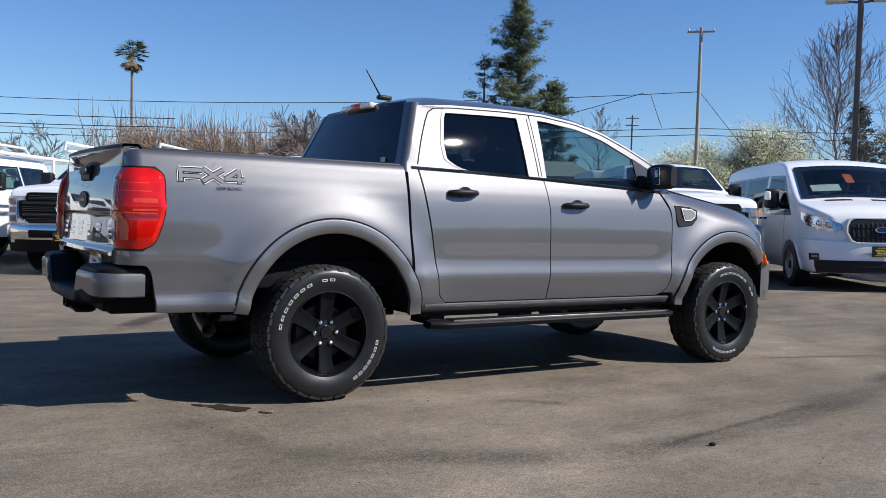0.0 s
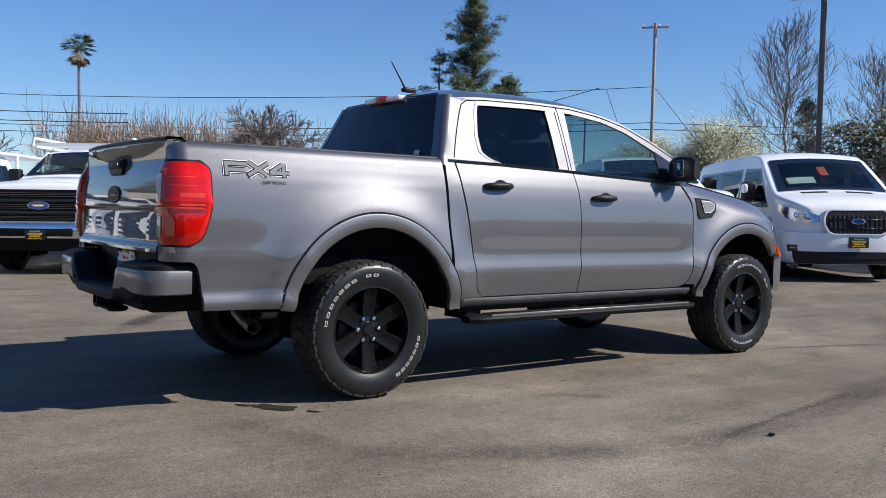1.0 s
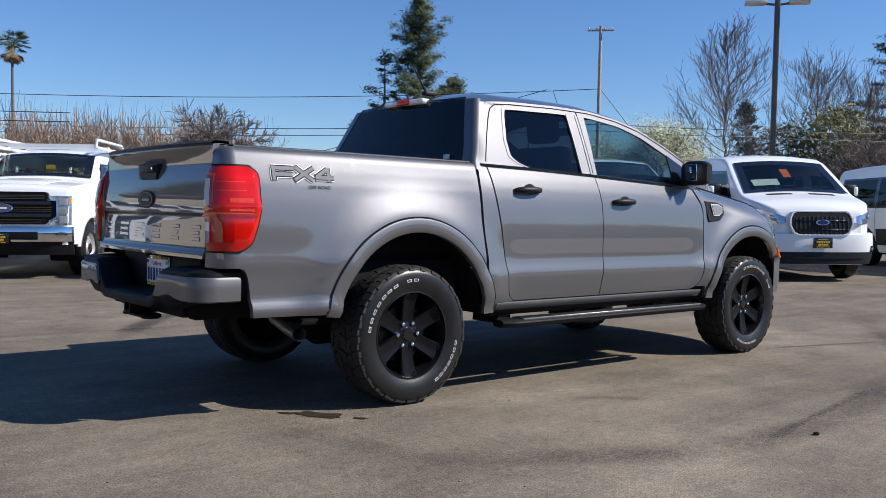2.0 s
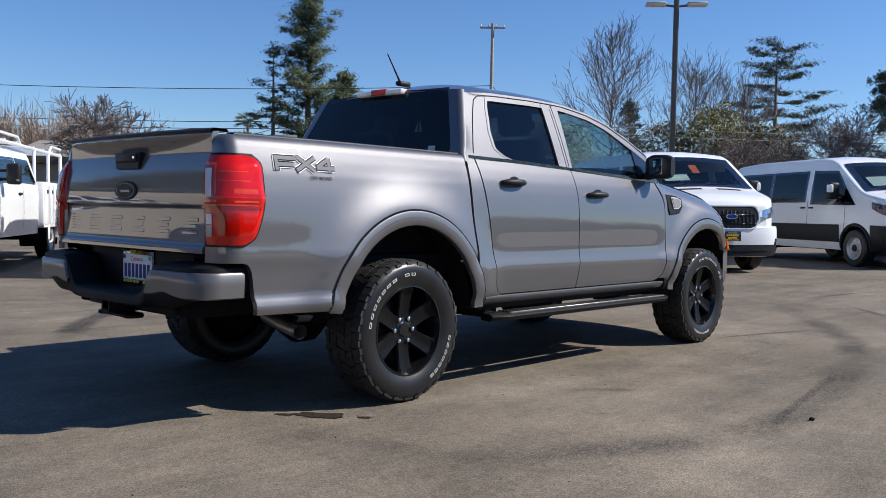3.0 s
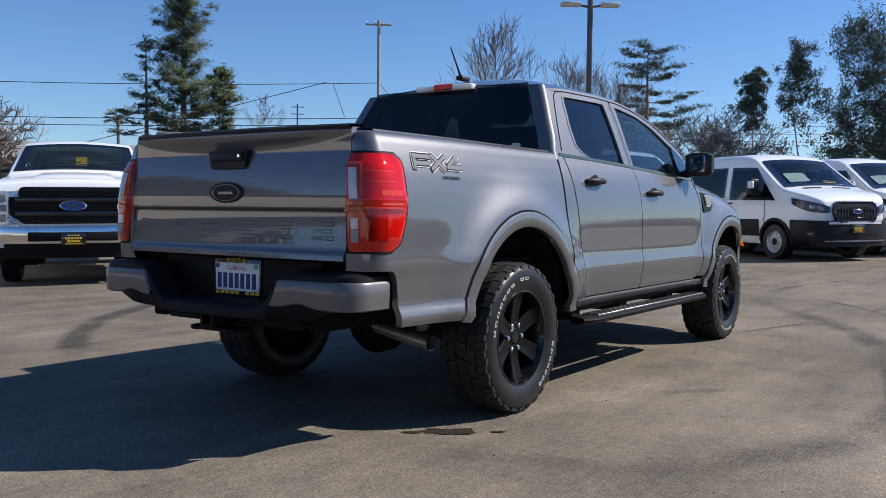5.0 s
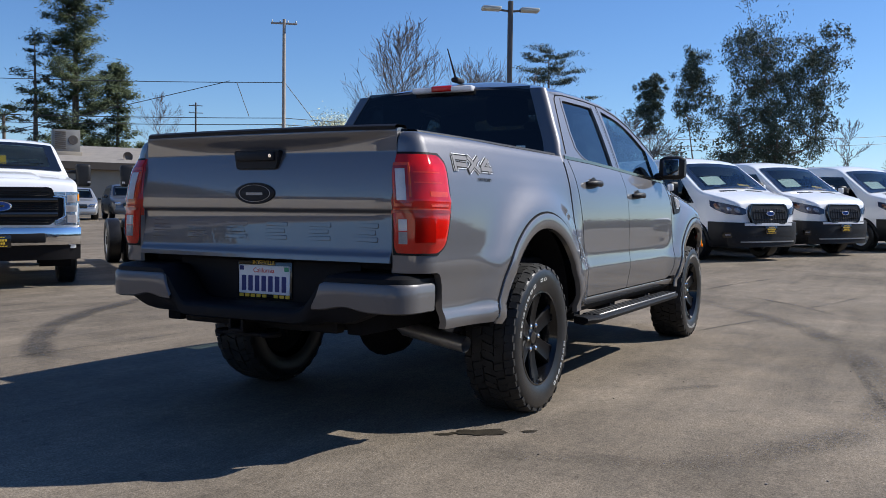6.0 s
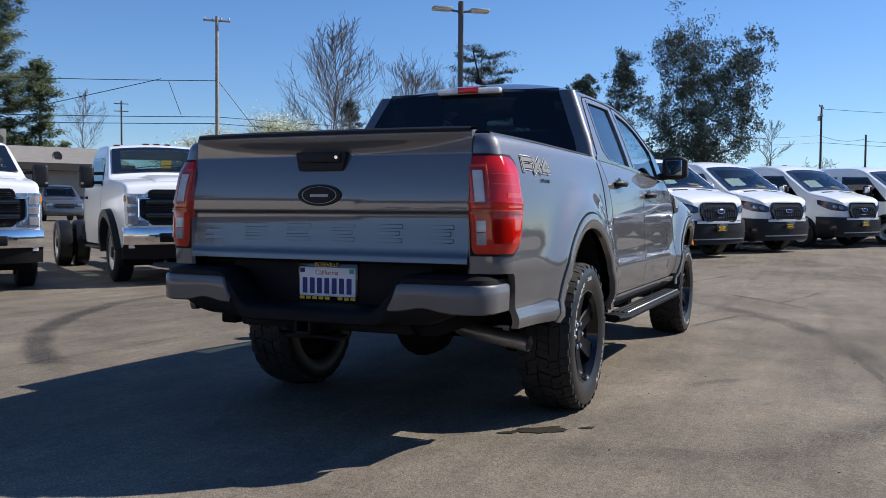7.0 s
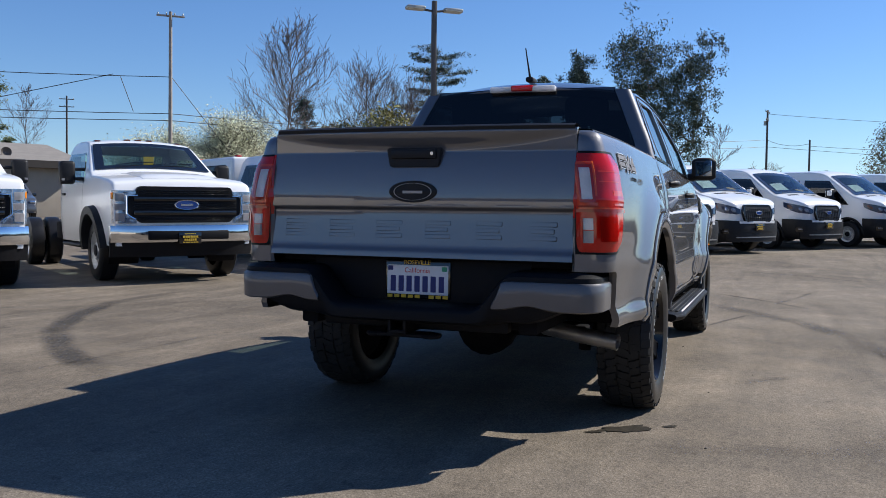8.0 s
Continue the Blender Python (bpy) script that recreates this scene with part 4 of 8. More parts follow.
        x0, z0, h = -0.800, 1.148, 0.068

        def stroke(pts, wdt):
            """A bar with square ends along two points, as an outline."""
            (ax, az), (bx, bz) = pts
            d = Vector((bx - ax, bz - az)).normalized()
            nx, nz = -d.y * wdt / 2, d.x * wdt / 2
            return [(ax + nx, az + nz), (bx + nx, bz + nz), (bx - nx, bz - nz), (ax - nx, az - nz)]

        strokes = [((0.012, 0), (0.012, h)), ((0.0, h - 0.010), (0.118, h - 0.010)), ((0.02, h * 0.42), (0.105, h * 0.42)),
                   ((0.118, 0.004), (0.225, h - 0.002)), ((0.125, h - 0.002), (0.218, 0.004)),
                   ((0.232, 0.020), (0.335, 0.020)), ((0.305, 0.0), (0.305, h)), ((0.238, 0.024), (0.300, h - 0.006))]
        for a, b in strokes:
            pts = ((x0 + a[0], z0 + a[1]), (x0 + b[0], z0 + b[1]))
            decal("badge_outline", stroke(pts, 0.0345), 0.0040, WHITE, truck)
            decal("badge_edge", stroke(pts, 0.0280), 0.0047, DARK, truck)
            decal("badge_bar", stroke(pts, 0.0175), 0.0054, DECAL, truck)
        xm, zm = x0 + 0.252, z0 - 0.029
        text_mesh("badge_words", "OFF ROAD", 0.023, Matrix.Translation((xm, s * (half(xm, zm) + 0.0022), zm)) @ pose(0, 0, 0, 81, 0, 0), BLACK, truck, 0.0006, font_width=1.15)

    # ---- cabin
    bm = B()
    box(bm, (0.62, -0.70, 0.55), (2.6, 0.70, 0.62), 0.01)
    part("cabin_floor", bm, SEAT, truck)
    bm = B()
    box(bm, (2.25, -0.72, 0.98), (2.78, 0.72, 1.235), 0.06, 3)
    part("dashboard", bm, SEAT, truck)
    for x, y, wd in ((1.62, -0.36, 0.50), (1.62, 0.36, 0.50), (0.86, -0.36, 0.56), (0.86, 0.36, 0.56)):
        bm = B()
        box(bm, (x, y - wd / 2, 0.78), (x + 0.50, y + wd / 2, 0.94), 0.05, 3)
        box(bm, (-0.06, -wd / 2 + 0.02, 0.0), (0.07, wd / 2 - 0.02, 0.62), 0.05, 3, m=pose(x, y, 0.86, 0, -14, 0))
        seat = part("seat", bm, SEAT, truck, "dark cloth seat")
        bm = B()
        box(bm, (-0.05, -0.13, 0.64), (0.05, 0.13, 0.82), 0.045, 3, m=pose(x, y, 0.86, 0, -10, 0))
        part("headrest", bm, SEAT, seat)
    bm = B()
    rows = []
    for a in span(0, 2 * math.pi, 29)[:-1]:
        ring = [(0.016 * math.sin(b), (0.185 + 0.016 * math.cos(b)) * math.cos(a), (0.185 + 0.016 * math.cos(b)) * math.sin(a)) for b in span(0, 2 * math.pi, 9)[:-1]]
        rows.append([pose(2.13, 0.38, 1.12, 0, 22, 0) @ Vector(p) for p in ring])
    rows.append(rows[0])
    grid(bm, rows, True)
    box(bm, (-0.03, -0.06, -0.06), (0.03, 0.06, 0.06), 0.02, 2, m=pose(2.13, 0.38, 1.12, 0, 22, 0))
    box(bm, (-0.01, -0.18, -0.015), (0.01, 0.18, 0.015), 0.005, 1, m=pose(2.13, 0.38, 1.12, 0, 22, 0))
    part("steering_wheel", bm, BLACK, truck)
    bm = B()
    box(bm, (2.05, -0.10, 1.60), (2.07, 0.10, 1.66), 0.008)
    part("inside_mirror", bm, BLACK, truck)

    # ---- wheels
    R = 0.366
    bm = B()
    prof = [(0.113, 0.228), (0.118, 0.240), (0.128, 0.262), (0.1325, 0.295), (0.130, 0.325), (0.122, 0.343), (0.112, 0.352), (0.095, R - 0.010)]
    prof = [(-w, r) for w, r in prof] + [(w, r) for w, r in prof[::-1]]
    lathe(bm, prof, 64)
    bmesh.ops.recalc_face_normals(bm, faces=bm.faces)
    hold = thing("wheel_source", "wheel", "wheel")
    tyre = part("tyre", bm, RUBBER, hold, "all-terrain tyre with raised white lettering", 30)
    bm = B()
    lug_rng = random.Random(9)
    for row, (w0, w1, n, shift, sk) in enumerate(((-0.121, -0.083, 58, 0, 0.012), (-0.079, -0.032, 58, 0.5, 0.040), (-0.027, 0.027, 58, 0.2, -0.045), (0.032, 0.079, 58, 0.5, 0.040), (0.083, 0.121, 58, 0, 0.012))):
        for k in range(n):
            a = 2 * math.pi * (k + shift) / n
            da = 2 * math.pi / n * (0.42 + 0.03 * (k % 2) + lug_rng.uniform(-0.03, 0.03))
            jut = (0.004 if k % 2 else -0.002) if row in (0, 4) else lug_rng.uniform(-0.004, 0.004)
            lo, hi = (w0 - jut, w1) if row == 0 else (w0, w1 + jut) if row == 4 else (w0 + jut, w1 + jut)
            mid, kink = (lo + hi) / 2, 0.008 * (1 if k % 2 else -1)
            pts = ((lo, a - da - sk / 2), (mid, a - da + kink), (hi, a - da + sk / 2), (hi, a + da + sk / 2), (mid, a + da + kink), (lo, a + da - sk / 2))
            top, bot = [], []
            for w, aa in pts:
                drop = 0.012 * smooth(0.085, 0.125, abs(w))
                ray = Vector((math.cos(aa), 0, math.sin(aa)))
                top.append(bm.verts.new((R - drop) * ray + Vector((0, w, 0))))
                bot.append(bm.verts.new((R - 0.014 - drop) * ray + Vector((0, w * 1.02, 0))))
            bm.faces.new(top)
            for i in range(6):
                bm.faces.new((top[i], bot[i], bot[(i + 1) % 6], top[(i + 1) % 6]))
    bmesh.ops.recalc_face_normals(bm, faces=bm.faces)
    tread = part("tread", bm, TREAD, hold, "", 30)
    bm = B()
    lathe(bm, [(0.118, 0.229), (0.112, 0.236), (-0.108, 0.236), (-0.117, 0.232), (-0.118, 0.224), (-0.100, 0.218), (-0.060, 0.205), (0.06, 0.200), (0.10, 0.215)], 64)
    bmesh.ops.recalc_face_normals(bm, faces=bm.faces)
    rim = part("rim", bm, RIM, hold, "black alloy rim")
    # dark disc added inside the wheel for the shade behind the spokes
    bm = B()
    lathe(bm, [(0.035, 0.05), (0.035, 0.19), (0.055, 0.203), (0.075, 0.203), (0.085, 0.15), (0.085, 0.05)], 32)
    bmesh.ops.recalc_face_normals(bm, faces=bm.faces)
    backing = part("wheel_shade_disc", bm, DARK, hold)
    bm = B()
    lathe(bm, [(-0.02, 0.002), (-0.02, 0.15), (0.0, 0.16), (0.03, 0.16)], 32)
    disc = part("brake_disc", bm, DARK_STEEL, hold)
    bm = B()
    for k in range(6):
        a = 2 * math.pi * k / 6 + math.pi / 6
        rot = Matrix.Rotation(-a, 4, "Y")
        rows = []
        for r, wd, yy in ((0.045, 0.040, -0.070), (0.09, 0.044, -0.072), (0.14, 0.046, -0.080), (0.19, 0.052, -0.090), (0.222, 0.062, -0.098)):
            rows.append([rot @ Vector((r, yy + o, q)) for o, q in ((0.036, -wd * 0.92), (0.007, -wd * 0.90), (0.0, -wd * 0.78), (0.005, -wd * 0.20), (0.005, wd * 0.20), (0.0, wd * 0.78), (0.007, wd * 0.90), (0.036, wd * 0.92))])
        grid(bm, rows)
    bmesh.ops.recalc_face_normals(bm, faces=bm.faces)
    spokes = part("spokes", bm, SATIN, hold, "six broad black spokes", 25)
    bm = B()
    for k in range(6):
        a = 2 * math.pi * k / 6 + math.pi / 6
        rot = Matrix.Rotation(-a, 4, "Y")
        for q0 in (-1, 1):
            pts = [(0.196, q0 * 0.034, 0.0), (0.208, q0 * 0.037, -0.002), (0.214, q0 * 0.028, -0.003), (0.214, q0 * 0.012, -0.003)]
            tube(bm, [rot @ Vector((r, -0.0925 + e, q)) for r, q, e in pts], 0.0032, 6)
    bmesh.ops.recalc_face_normals(bm, faces=bm.faces)
    notch = part("spoke_edge", bm, RIM, hold, "gloss black beads at the spoke ends")
    bm = B()
    lathe(bm, [(-0.078, 0.002), (-0.078, 0.030), (-0.070, 0.034), (-0.066, 0.040), (-0.066, 0.084), (-0.05, 0.090)], 28)
    bmesh.ops.recalc_face_normals(bm, faces=bm.faces)
    hub = part("hub_cap", bm, RIM, hold)
    bm = B()
    lathe(bm, [(-0.084, 0.001), (-0.082, 0.008), (-0.078, 0.0115), (-0.060, 0.012)], 10, "y")
    bmesh.ops.recalc_face_normals(bm, faces=bm.faces)
    nut = part("lug_nut", bm, CHROME, hold, "chrome lug nut")
    bm = B()

    def arc_bar(a, da, r0, r1, hollow):
        for q0, q1, t0, t1 in ((a - da, a + da, r0, r1),) if not hollow else ((a - da, a + da, r1 - 0.0028, r1), (a - da, a + da, r0, r0 + 0.0028), (a - da, a - da * 0.72, r0, r1), (a + da * 0.72, a + da, r0, r1)):
            pts = []
            for aa, r in ((q0, t0), (q1, t0), (q1, t1), (q0, t1)):
                wv = -(0.1325 + 0.0015 - 0.35 * max(0.0, abs(r - 0.297) - 0.012) ** 1.0 * 0.5)
                pts.append(Vector((r * math.cos(aa), wv, r * math.sin(aa))))
            prism(bm, pts, (0, 0.006, 0))

    for k in range(10):
        if k == 7:
            continue
        arc_bar(radians(170 - k * 9.0), radians(2.9), 0.284, 0.298, True)
    for k in range(7):
        arc_bar(radians(-12 - k * 7.6), radians(2.5), 0.284, 0.298, True)
    bmesh.ops.recalc_face_normals(bm, faces=bm.faces)
    lets = part("raised_lettering", bm, LETTER, hold, "raised white outline lettering as plain bars", 0)
    spots = (((0.0, -0.774, R), 0, 0, "rear"), ((3.221, -0.774, R), 62, 0, "front"), ((0.0, 0.774, R), 30, 180, "rear"), ((3.221, 0.774, R), 100, 180, "front"))
    for (x, y, z), spin, turn, _ in spots:
        m = Matrix.Translation((x, y, z)) @ Matrix.Rotation(radians(turn), 4, "Z") @ Matrix.Rotation(radians(spin), 4, "Y")
        w = new("wheel", hub.data)
        w.parent = truck
        w.matrix_basis = m
        w["label"] = "black alloy wheel with white-lettered all-terrain tyre"
        for src in (tyre, tread, rim, disc, backing, spokes, notch, lets):
            o = share(src.name.split(".")[0], src, w)
            if "label" in src:
                o["label"] = src["label"]
            if src in (tread, notch, lets):
                o["kind"] = "stuff"
        for k in range(6):
            a = 2 * math.pi * k / 6
            share("lug_nut", nut, w, Matrix.Translation((0.064 * math.cos(a), 0, 0.064 * math.sin(a))))
    for o in (tyre, tread, rim, disc, backing, spokes, notch, hub, nut, lets, hold):
        bpy.data.objects.remove(o)
    return truck


build_pickup()

# ---------------------------------------------------------------- parked vans and work trucks
# Local frame: the nose at x = 0 looking along +x, so that the body runs to -x; z = 0 is the ground.
def hull(top, width, plan, xs, zbot, corner, crown, holes, arches, n_side=22, n_top=12, back=None):
    """A vehicle body as a skin over stations; faces inside the holes and wheel arches are left open."""
    bm = B()
    rows = []
    for x in xs:
        zt, k = top(x), plan(x)
        zs = span(zbot, zt - corner, n_side)
        left = [(width(z) * k, z) for z in zs]
        w1 = width(zt - corner) * k
        arc = [(w1 - corner * 1.1 * (1 - math.cos(a)), zt - corner + corner * math.sin(a)) for a in span(0.2, math.pi / 2, 5)]
        wt = arc[-1][0]
        flat = [(wt * q, zt + crown * (1 - q * q)) for q in span(1, 0, n_top)[1:]]
        halfring = left + arc + flat
        ring = [(x, -y, z) for y, z in halfring] + [(x, y, z) for y, z in halfring[::-1][1:]]
        rows.append(ring)
    vs = grid(bm, rows)
    bm.faces.new(vs[0])
    if back:
        w, z0, z1 = back
        inner = [bm.verts.new((v.co.x, max(-w, min(w, v.co.y)), max(z0, min(z1, v.co.z)))) for v in vs[-1]]
        ring = vs[-1]
        for i in range(len(ring)):
            j = (i + 1) % len(ring)
            bm.faces.new((ring[i], ring[j], inner[j], inner[i]))
        bmesh.ops.remove_doubles(bm, verts=inner, dist=1e-5)
    else:
        bm.faces.new(vs[-1])
    kill = []
    for f in bm.faces:
        c = f.calc_center_median()
        if any(h(c) for h in holes) or any(abs(c.y) > 0.55 and math.hypot(c.x - ax, c.z - az) < r for ax, az, r in arches):
            if len(f.verts) == 4:
                kill.append(f)
    bmesh.ops.delete(bm, geom=kill, context="FACES")
    bmesh.ops.recalc_face_normals(bm, faces=bm.faces)
    return bm


def pane_patch(corners, place, n=8, border=0.07):
    """A pane with a black printed rim between four corners of a surface."""
    (a, b, c, d) = corners
    us = [0, border] + span(border, 1 - border, n)[1:-1] + [1 - border, 1]
    vs_ = [0, border * 1.5] + span(border * 1.5, 1 - border * 1.5, n)[1:-1] + [1 - border * 1.5, 1]
    bm = B()
    rows = []
    for v in vs_:
        row = []
        for u in us:
            p = [(1 - v) * ((1 - u) * a[i] + u * b[i]) + v * ((1 - u) * d[i] + u * c[i]) for i in (0, 1)]
            row.append(place(*p))
        rows.append(row)
    vs = grid(bm, rows)
    bm.faces.ensure_lookup_table()
    k = 0
    for j in range(len(vs_) - 1):
        for i in range(len(us) - 1):
            if i in (0, len(us) - 2) or j in (0, len(vs_) - 2):
                bm.faces[k].material_index = 1
            k += 1
    return bm


def simple_wheel(parent, x, y, r, w, rim_mat, dual=False):
    s = -1 if y < 0 else 1
    bm = B()
    prof = [(-w / 2, r * 0.62), (-w / 2, r * 0.90), (-w * 0.40, r * 0.985), (-w * 0.2, r), (w * 0.2, r), (w * 0.40, r * 0.985), (w / 2, r * 0.90), (w / 2, r * 0.62)]
    lathe(bm, prof, 36, "y", (x, y, r))
    if dual:
        lathe(bm, prof, 36, "y", (x, y - s * (w + 0.05), r))
    bmesh.ops.recalc_face_normals(bm, faces=bm.faces)
    tyre = part("wheel", bm, RUBBER, parent)
    bm = B()
    q = s * (w / 2 - 0.01)
    lathe(bm, [(q, r * 0.64), (q * 0.9, r * 0.58), (q * 0.55, r * 0.50), (q * 0.55, r * 0.30), (q * 0.9, r * 0.24), (q * 0.95, r * 0.12), (q * 0.9, 0.004)], 28, "y", (x, y, r))
    for k in range(8):
        a = 2 * math.pi * k / 8
        box(bm, (x + r * 0.40 * math.cos(a) - 0.018, y + q * 0.62 - 0.012, r + r * 0.40 * math.sin(a) - 0.018), (x + r * 0.40 * math.cos(a) + 0.018, y + q * 0.62 + 0.012, r + r * 0.40 * math.sin(a) + 0.018), 0.004, 1)
    bmesh.ops.recalc_face_normals(bm, faces=bm.faces)
    part("rim", bm, rim_mat, tyre)
    bm = B()
    lathe(bm, [(q * 0.80, r * 0.20), (q * 1.02, r * 0.19), (q * 1.06, r * 0.13), (q * 1.08, 0.004)], 20, "y", (x, y, r))
    bmesh.ops.recalc_face_normals(bm, faces=bm.faces)
    part("hub_cap", bm, BLACK, tyre)


def arch_band(parent, x, z, r0, r1, width, material, a0=-8, a1=188, out=0.02):
    for s in (-1, 1):
        bm = B()
        rows = []
        for a in span(radians(a0), radians(a1), 30):
            rows.append([(x + r * math.cos(a), s * (width(z + r * math.sin(a)) + o), z + r * math.sin(a)) for r, o in ((r0, -0.12), (r0, out * 0.7), (r0 + 0.015, out), (r1 - 0.015, out), (r1, -0.01))])
        grid(bm, rows)
        bmesh.ops.recalc_face_normals(bm, faces=bm.faces)
        part("arch_moulding", bm, material, parent)
        bm = B()
        grid(bm, [[(x + (r0 + 0.03) * math.cos(a), s * y, max(0.25, z + (r0 + 0.03) * math.sin(a))) for a in span(radians(-30), radians(210), 20)] for y in (width(z) - 0.05, 0.5)])
        part("wheel_well", bm, DARK, parent)


def dealer_plate(parent, x, z):
    bm = B()
    box(bm, (x - 0.012, -0.155, z - 0.08), (x + 0.006, 0.155, z + 0.08), 0.006)
    p = part("dealer_plate", bm, GLOSS, parent, "black dealer plate with yellow lettering bars")
    for zz, ws in ((0.055, (0.16,)), (0.015, (0.22,)), (-0.025, (0.17,)), (-0.06, (0.22,))):
        for w in ws:
            bm = B()
            h = 0.014 if abs(zz) < 0.04 else 0.006
            n = 6
            for k in range(n):
                y = -w / 2 + w * (k + 0.5) / n
                box(bm, (x + 0.005, y - w / n * 0.40, z + zz - h), (x + 0.009, y + w / n * 0.40, z + zz + h), 0.0, 1)
            q = part("lettering_bars", bm, GOLD, p)
            q["kind"] = "stuff"


def wipers(parent, place):
    for y0, y1 in ((-0.55, 0.05), (0.0, 0.62)):
        bm = B()
        tube(bm, [place(0.03, y0), place(0.07, (y0 + y1) / 2), place(0.09, y1)], 0.007, 6)
        part("wiper", bm, GLOSS, parent)


def build_van(m, label, dark_lower, papers, back=5.6):
    van = thing("van", label, "van", "white vans in the parked row", m=m)
    top = spline([-back - 0.05, -back, -back + 0.12, -4.6, -3.2, -2.3, -1.95, -1.75, -0.95, -0.80, -0.30, -0.13, -0.05, 0.0],
                 [1.88, 1.96, 2.06, 2.11, 2.11, 2.10, 2.06, 1.985, 1.44, 1.375, 1.265, 1.195, 1.12, 0.84], 0.045)
    width = spline([0.25, 0.36, 0.55, 0.80, 1.05, 1.25, 1.45, 1.75, 1.95, 2.10], [0.93, 0.985, 1.015, 1.025, 1.022, 1.010, 0.985, 0.935, 0.895, 0.86], 0.03)
    plan = spline([-back - 0.05, -back + 0.1, -back + 0.5, -1.3, -0.7, -0.35, -0.15, 0.0], [0.95, 0.985, 1.0, 1.0, 0.985, 0.925, 0.815, 0.60], 0.05)
    xs = [-0.035, -0.05, -0.07, -0.09, -0.13, -0.18, -0.25, -0.33] + span(-0.42, -back, 75)

    def on_side(s, o=0.008):
        return lambda x, z: (x, s * (width(z) * plan(x) + o), z)

    def on_top(o=0.012):
        def f(x, y):
            zt = top(x)
            wt = width(zt - 0.06) * plan(x) - 0.066
            return (x + o, y, zt + 0.05 * (1 - min(1, abs(y) / wt) ** 2) + o)
        return f

    ws = lambda x: (0.80 + (x + 1.66) * 0.12)
    holes = [lambda c: -1.64 < c.x < -0.93 and abs(c.y) < 0.78 and c.z > top(c.x) - 0.05,
             lambda c: abs(c.y) > 0.8 and 1.24 < c.z < 1.80 and -2.36 < c.x < -1.14 - (c.z - 1.2) * 0.92,
             lambda c: abs(c.y) > 0.8 and 1.27 < c.z < 1.76 and (-3.75 < c.x < -2.66 or -back + 0.35 < c.x < -3.95)]
    arches = ((-1.02, 0.36, 0.44), (-4.25, 0.36, 0.44))
    part("body", hull(top, width, plan, xs, 0.30, 0.06, 0.05, holes, arches), WHITE, van, smooth=50)
    # windscreen and windows
    part("windscreen", pane_patch(((-0.88, -0.885), (-0.88, 0.885), (-1.70, 0.785), (-1.70, -0.785)), on_top(), 8, 0.075), (SHIELD, GLOSS), van, smooth=60)
    for s in (-1, 1):
        q = on_side(s)
        part("cab_window", pane_patch(((-2.42, 1.18), (-1.00, 1.16), (-1.64, 1.83), (-2.42, 1.86)), q, 5, 0.05), (TINT, GLOSS), van, smooth=60)
        part("side_window", pane_patch(((-3.86, 1.22), (-2.58, 1.22), (-2.58, 1.86), (-3.86, 1.86)), q, 5, 0.04), (TINT, GLOSS), van, smooth=60)
        part("side_window", pane_patch(((-back + 0.24, 1.24), (-3.88, 1.22), (-3.88, 1.86), (-back + 0.30, 1.86)), q, 5, 0.04), (TINT, GLOSS), van, smooth=60)
        # door seams and handles
        for x in (-1.30, -2.50, -3.85):
            bm = B()
            grid(bm, [[q(x + d - 0.06 * smooth(0.9, 0.5, z) * (x > -1.5), z) for d in (-0.006, 0.006)] for z in span(0.45, 1.25, 16)])
            part("door_seam", bm, DARK, van)
        for x in (-2.38, -2.66):
            bm = B()
            y = width(1.12) * plan(x)
            box(bm, (x - 0.07, s * (y + 0.012) - 0.014, 1.095), (x + 0.07, s * (y + 0.012) + 0.014, 1.130), 0.008)
            part("door_handle", bm, BLACK, van)
        # mirror
        bm = B()
        box(bm, (-1.52, s * 1.20 - 0.11, 1.27), (-1.36, s * 1.20 + 0.11, 1.60), 0.05, 3)
        tube(bm, [(-1.42, s * 0.98, 1.33), (-1.42, s * 1.12, 1.36)], 0.035, 8)
        mir = part("door_mirror", bm, BLACK, van)
        bm = B()
        box(bm, (-1.47, s * 1.275 - 0.045, 1.40), (-1.350, s * 1.275 + 0.045, 1.56), 0.03, 3)
        part("mirror_cap", bm, WHITE, mir, "white mirror cap")
        bm = B()
        box(bm, (-1.530, s * 1.20 - 0.085, 1.30), (-1.522, s * 1.20 + 0.085, 1.57), 0.002, 1)
        part("mirror_glass", bm, MIRROR, mir)
        # head lamp swept back round the corner
        def lamp_at(u, v, o):
            """u runs from the grille (0) back along the fender (1), v up the lamp."""
            t = radians(27 + 53 * min(1.0, u * 1.35)) * s
            lo = 0.900 + 0.075 * u + 0.120 * max(0.0, (u - 0.55) / 0.45) ** 1.4 + 0.035 * max(0.0, (0.16 - u) / 0.16) ** 1.6
            hi = 1.060 + 0.150 * u - 0.030 * max(0.0, (0.16 - u) / 0.16) ** 1.6
            z = lo + (hi - lo) * v
            t = abs(t)
            y = (width(z) * 0.985 + o) * math.sin(t) ** 0.72
            x = 0.030 + o - 0.60 * (1 - math.cos(t) ** 0.55) - 0.16 * (z - 0.88) - 0.20 * max(0.0, u - 0.74) / 0.26
            return (x, s * min(y, width(z) * plan(x) + o + 0.004), z)

        rows = [[lamp_at(u, v, 0.016) for u in span(0, 1, 16)] for v in span(0, 1, 8)]
        hl = part("head_lamp", sheet(rows, (-0.03, -s * 0.03, 0)), LAMP_DARK if dark_lower else LAMP, van, "clear swept-back head lamp")
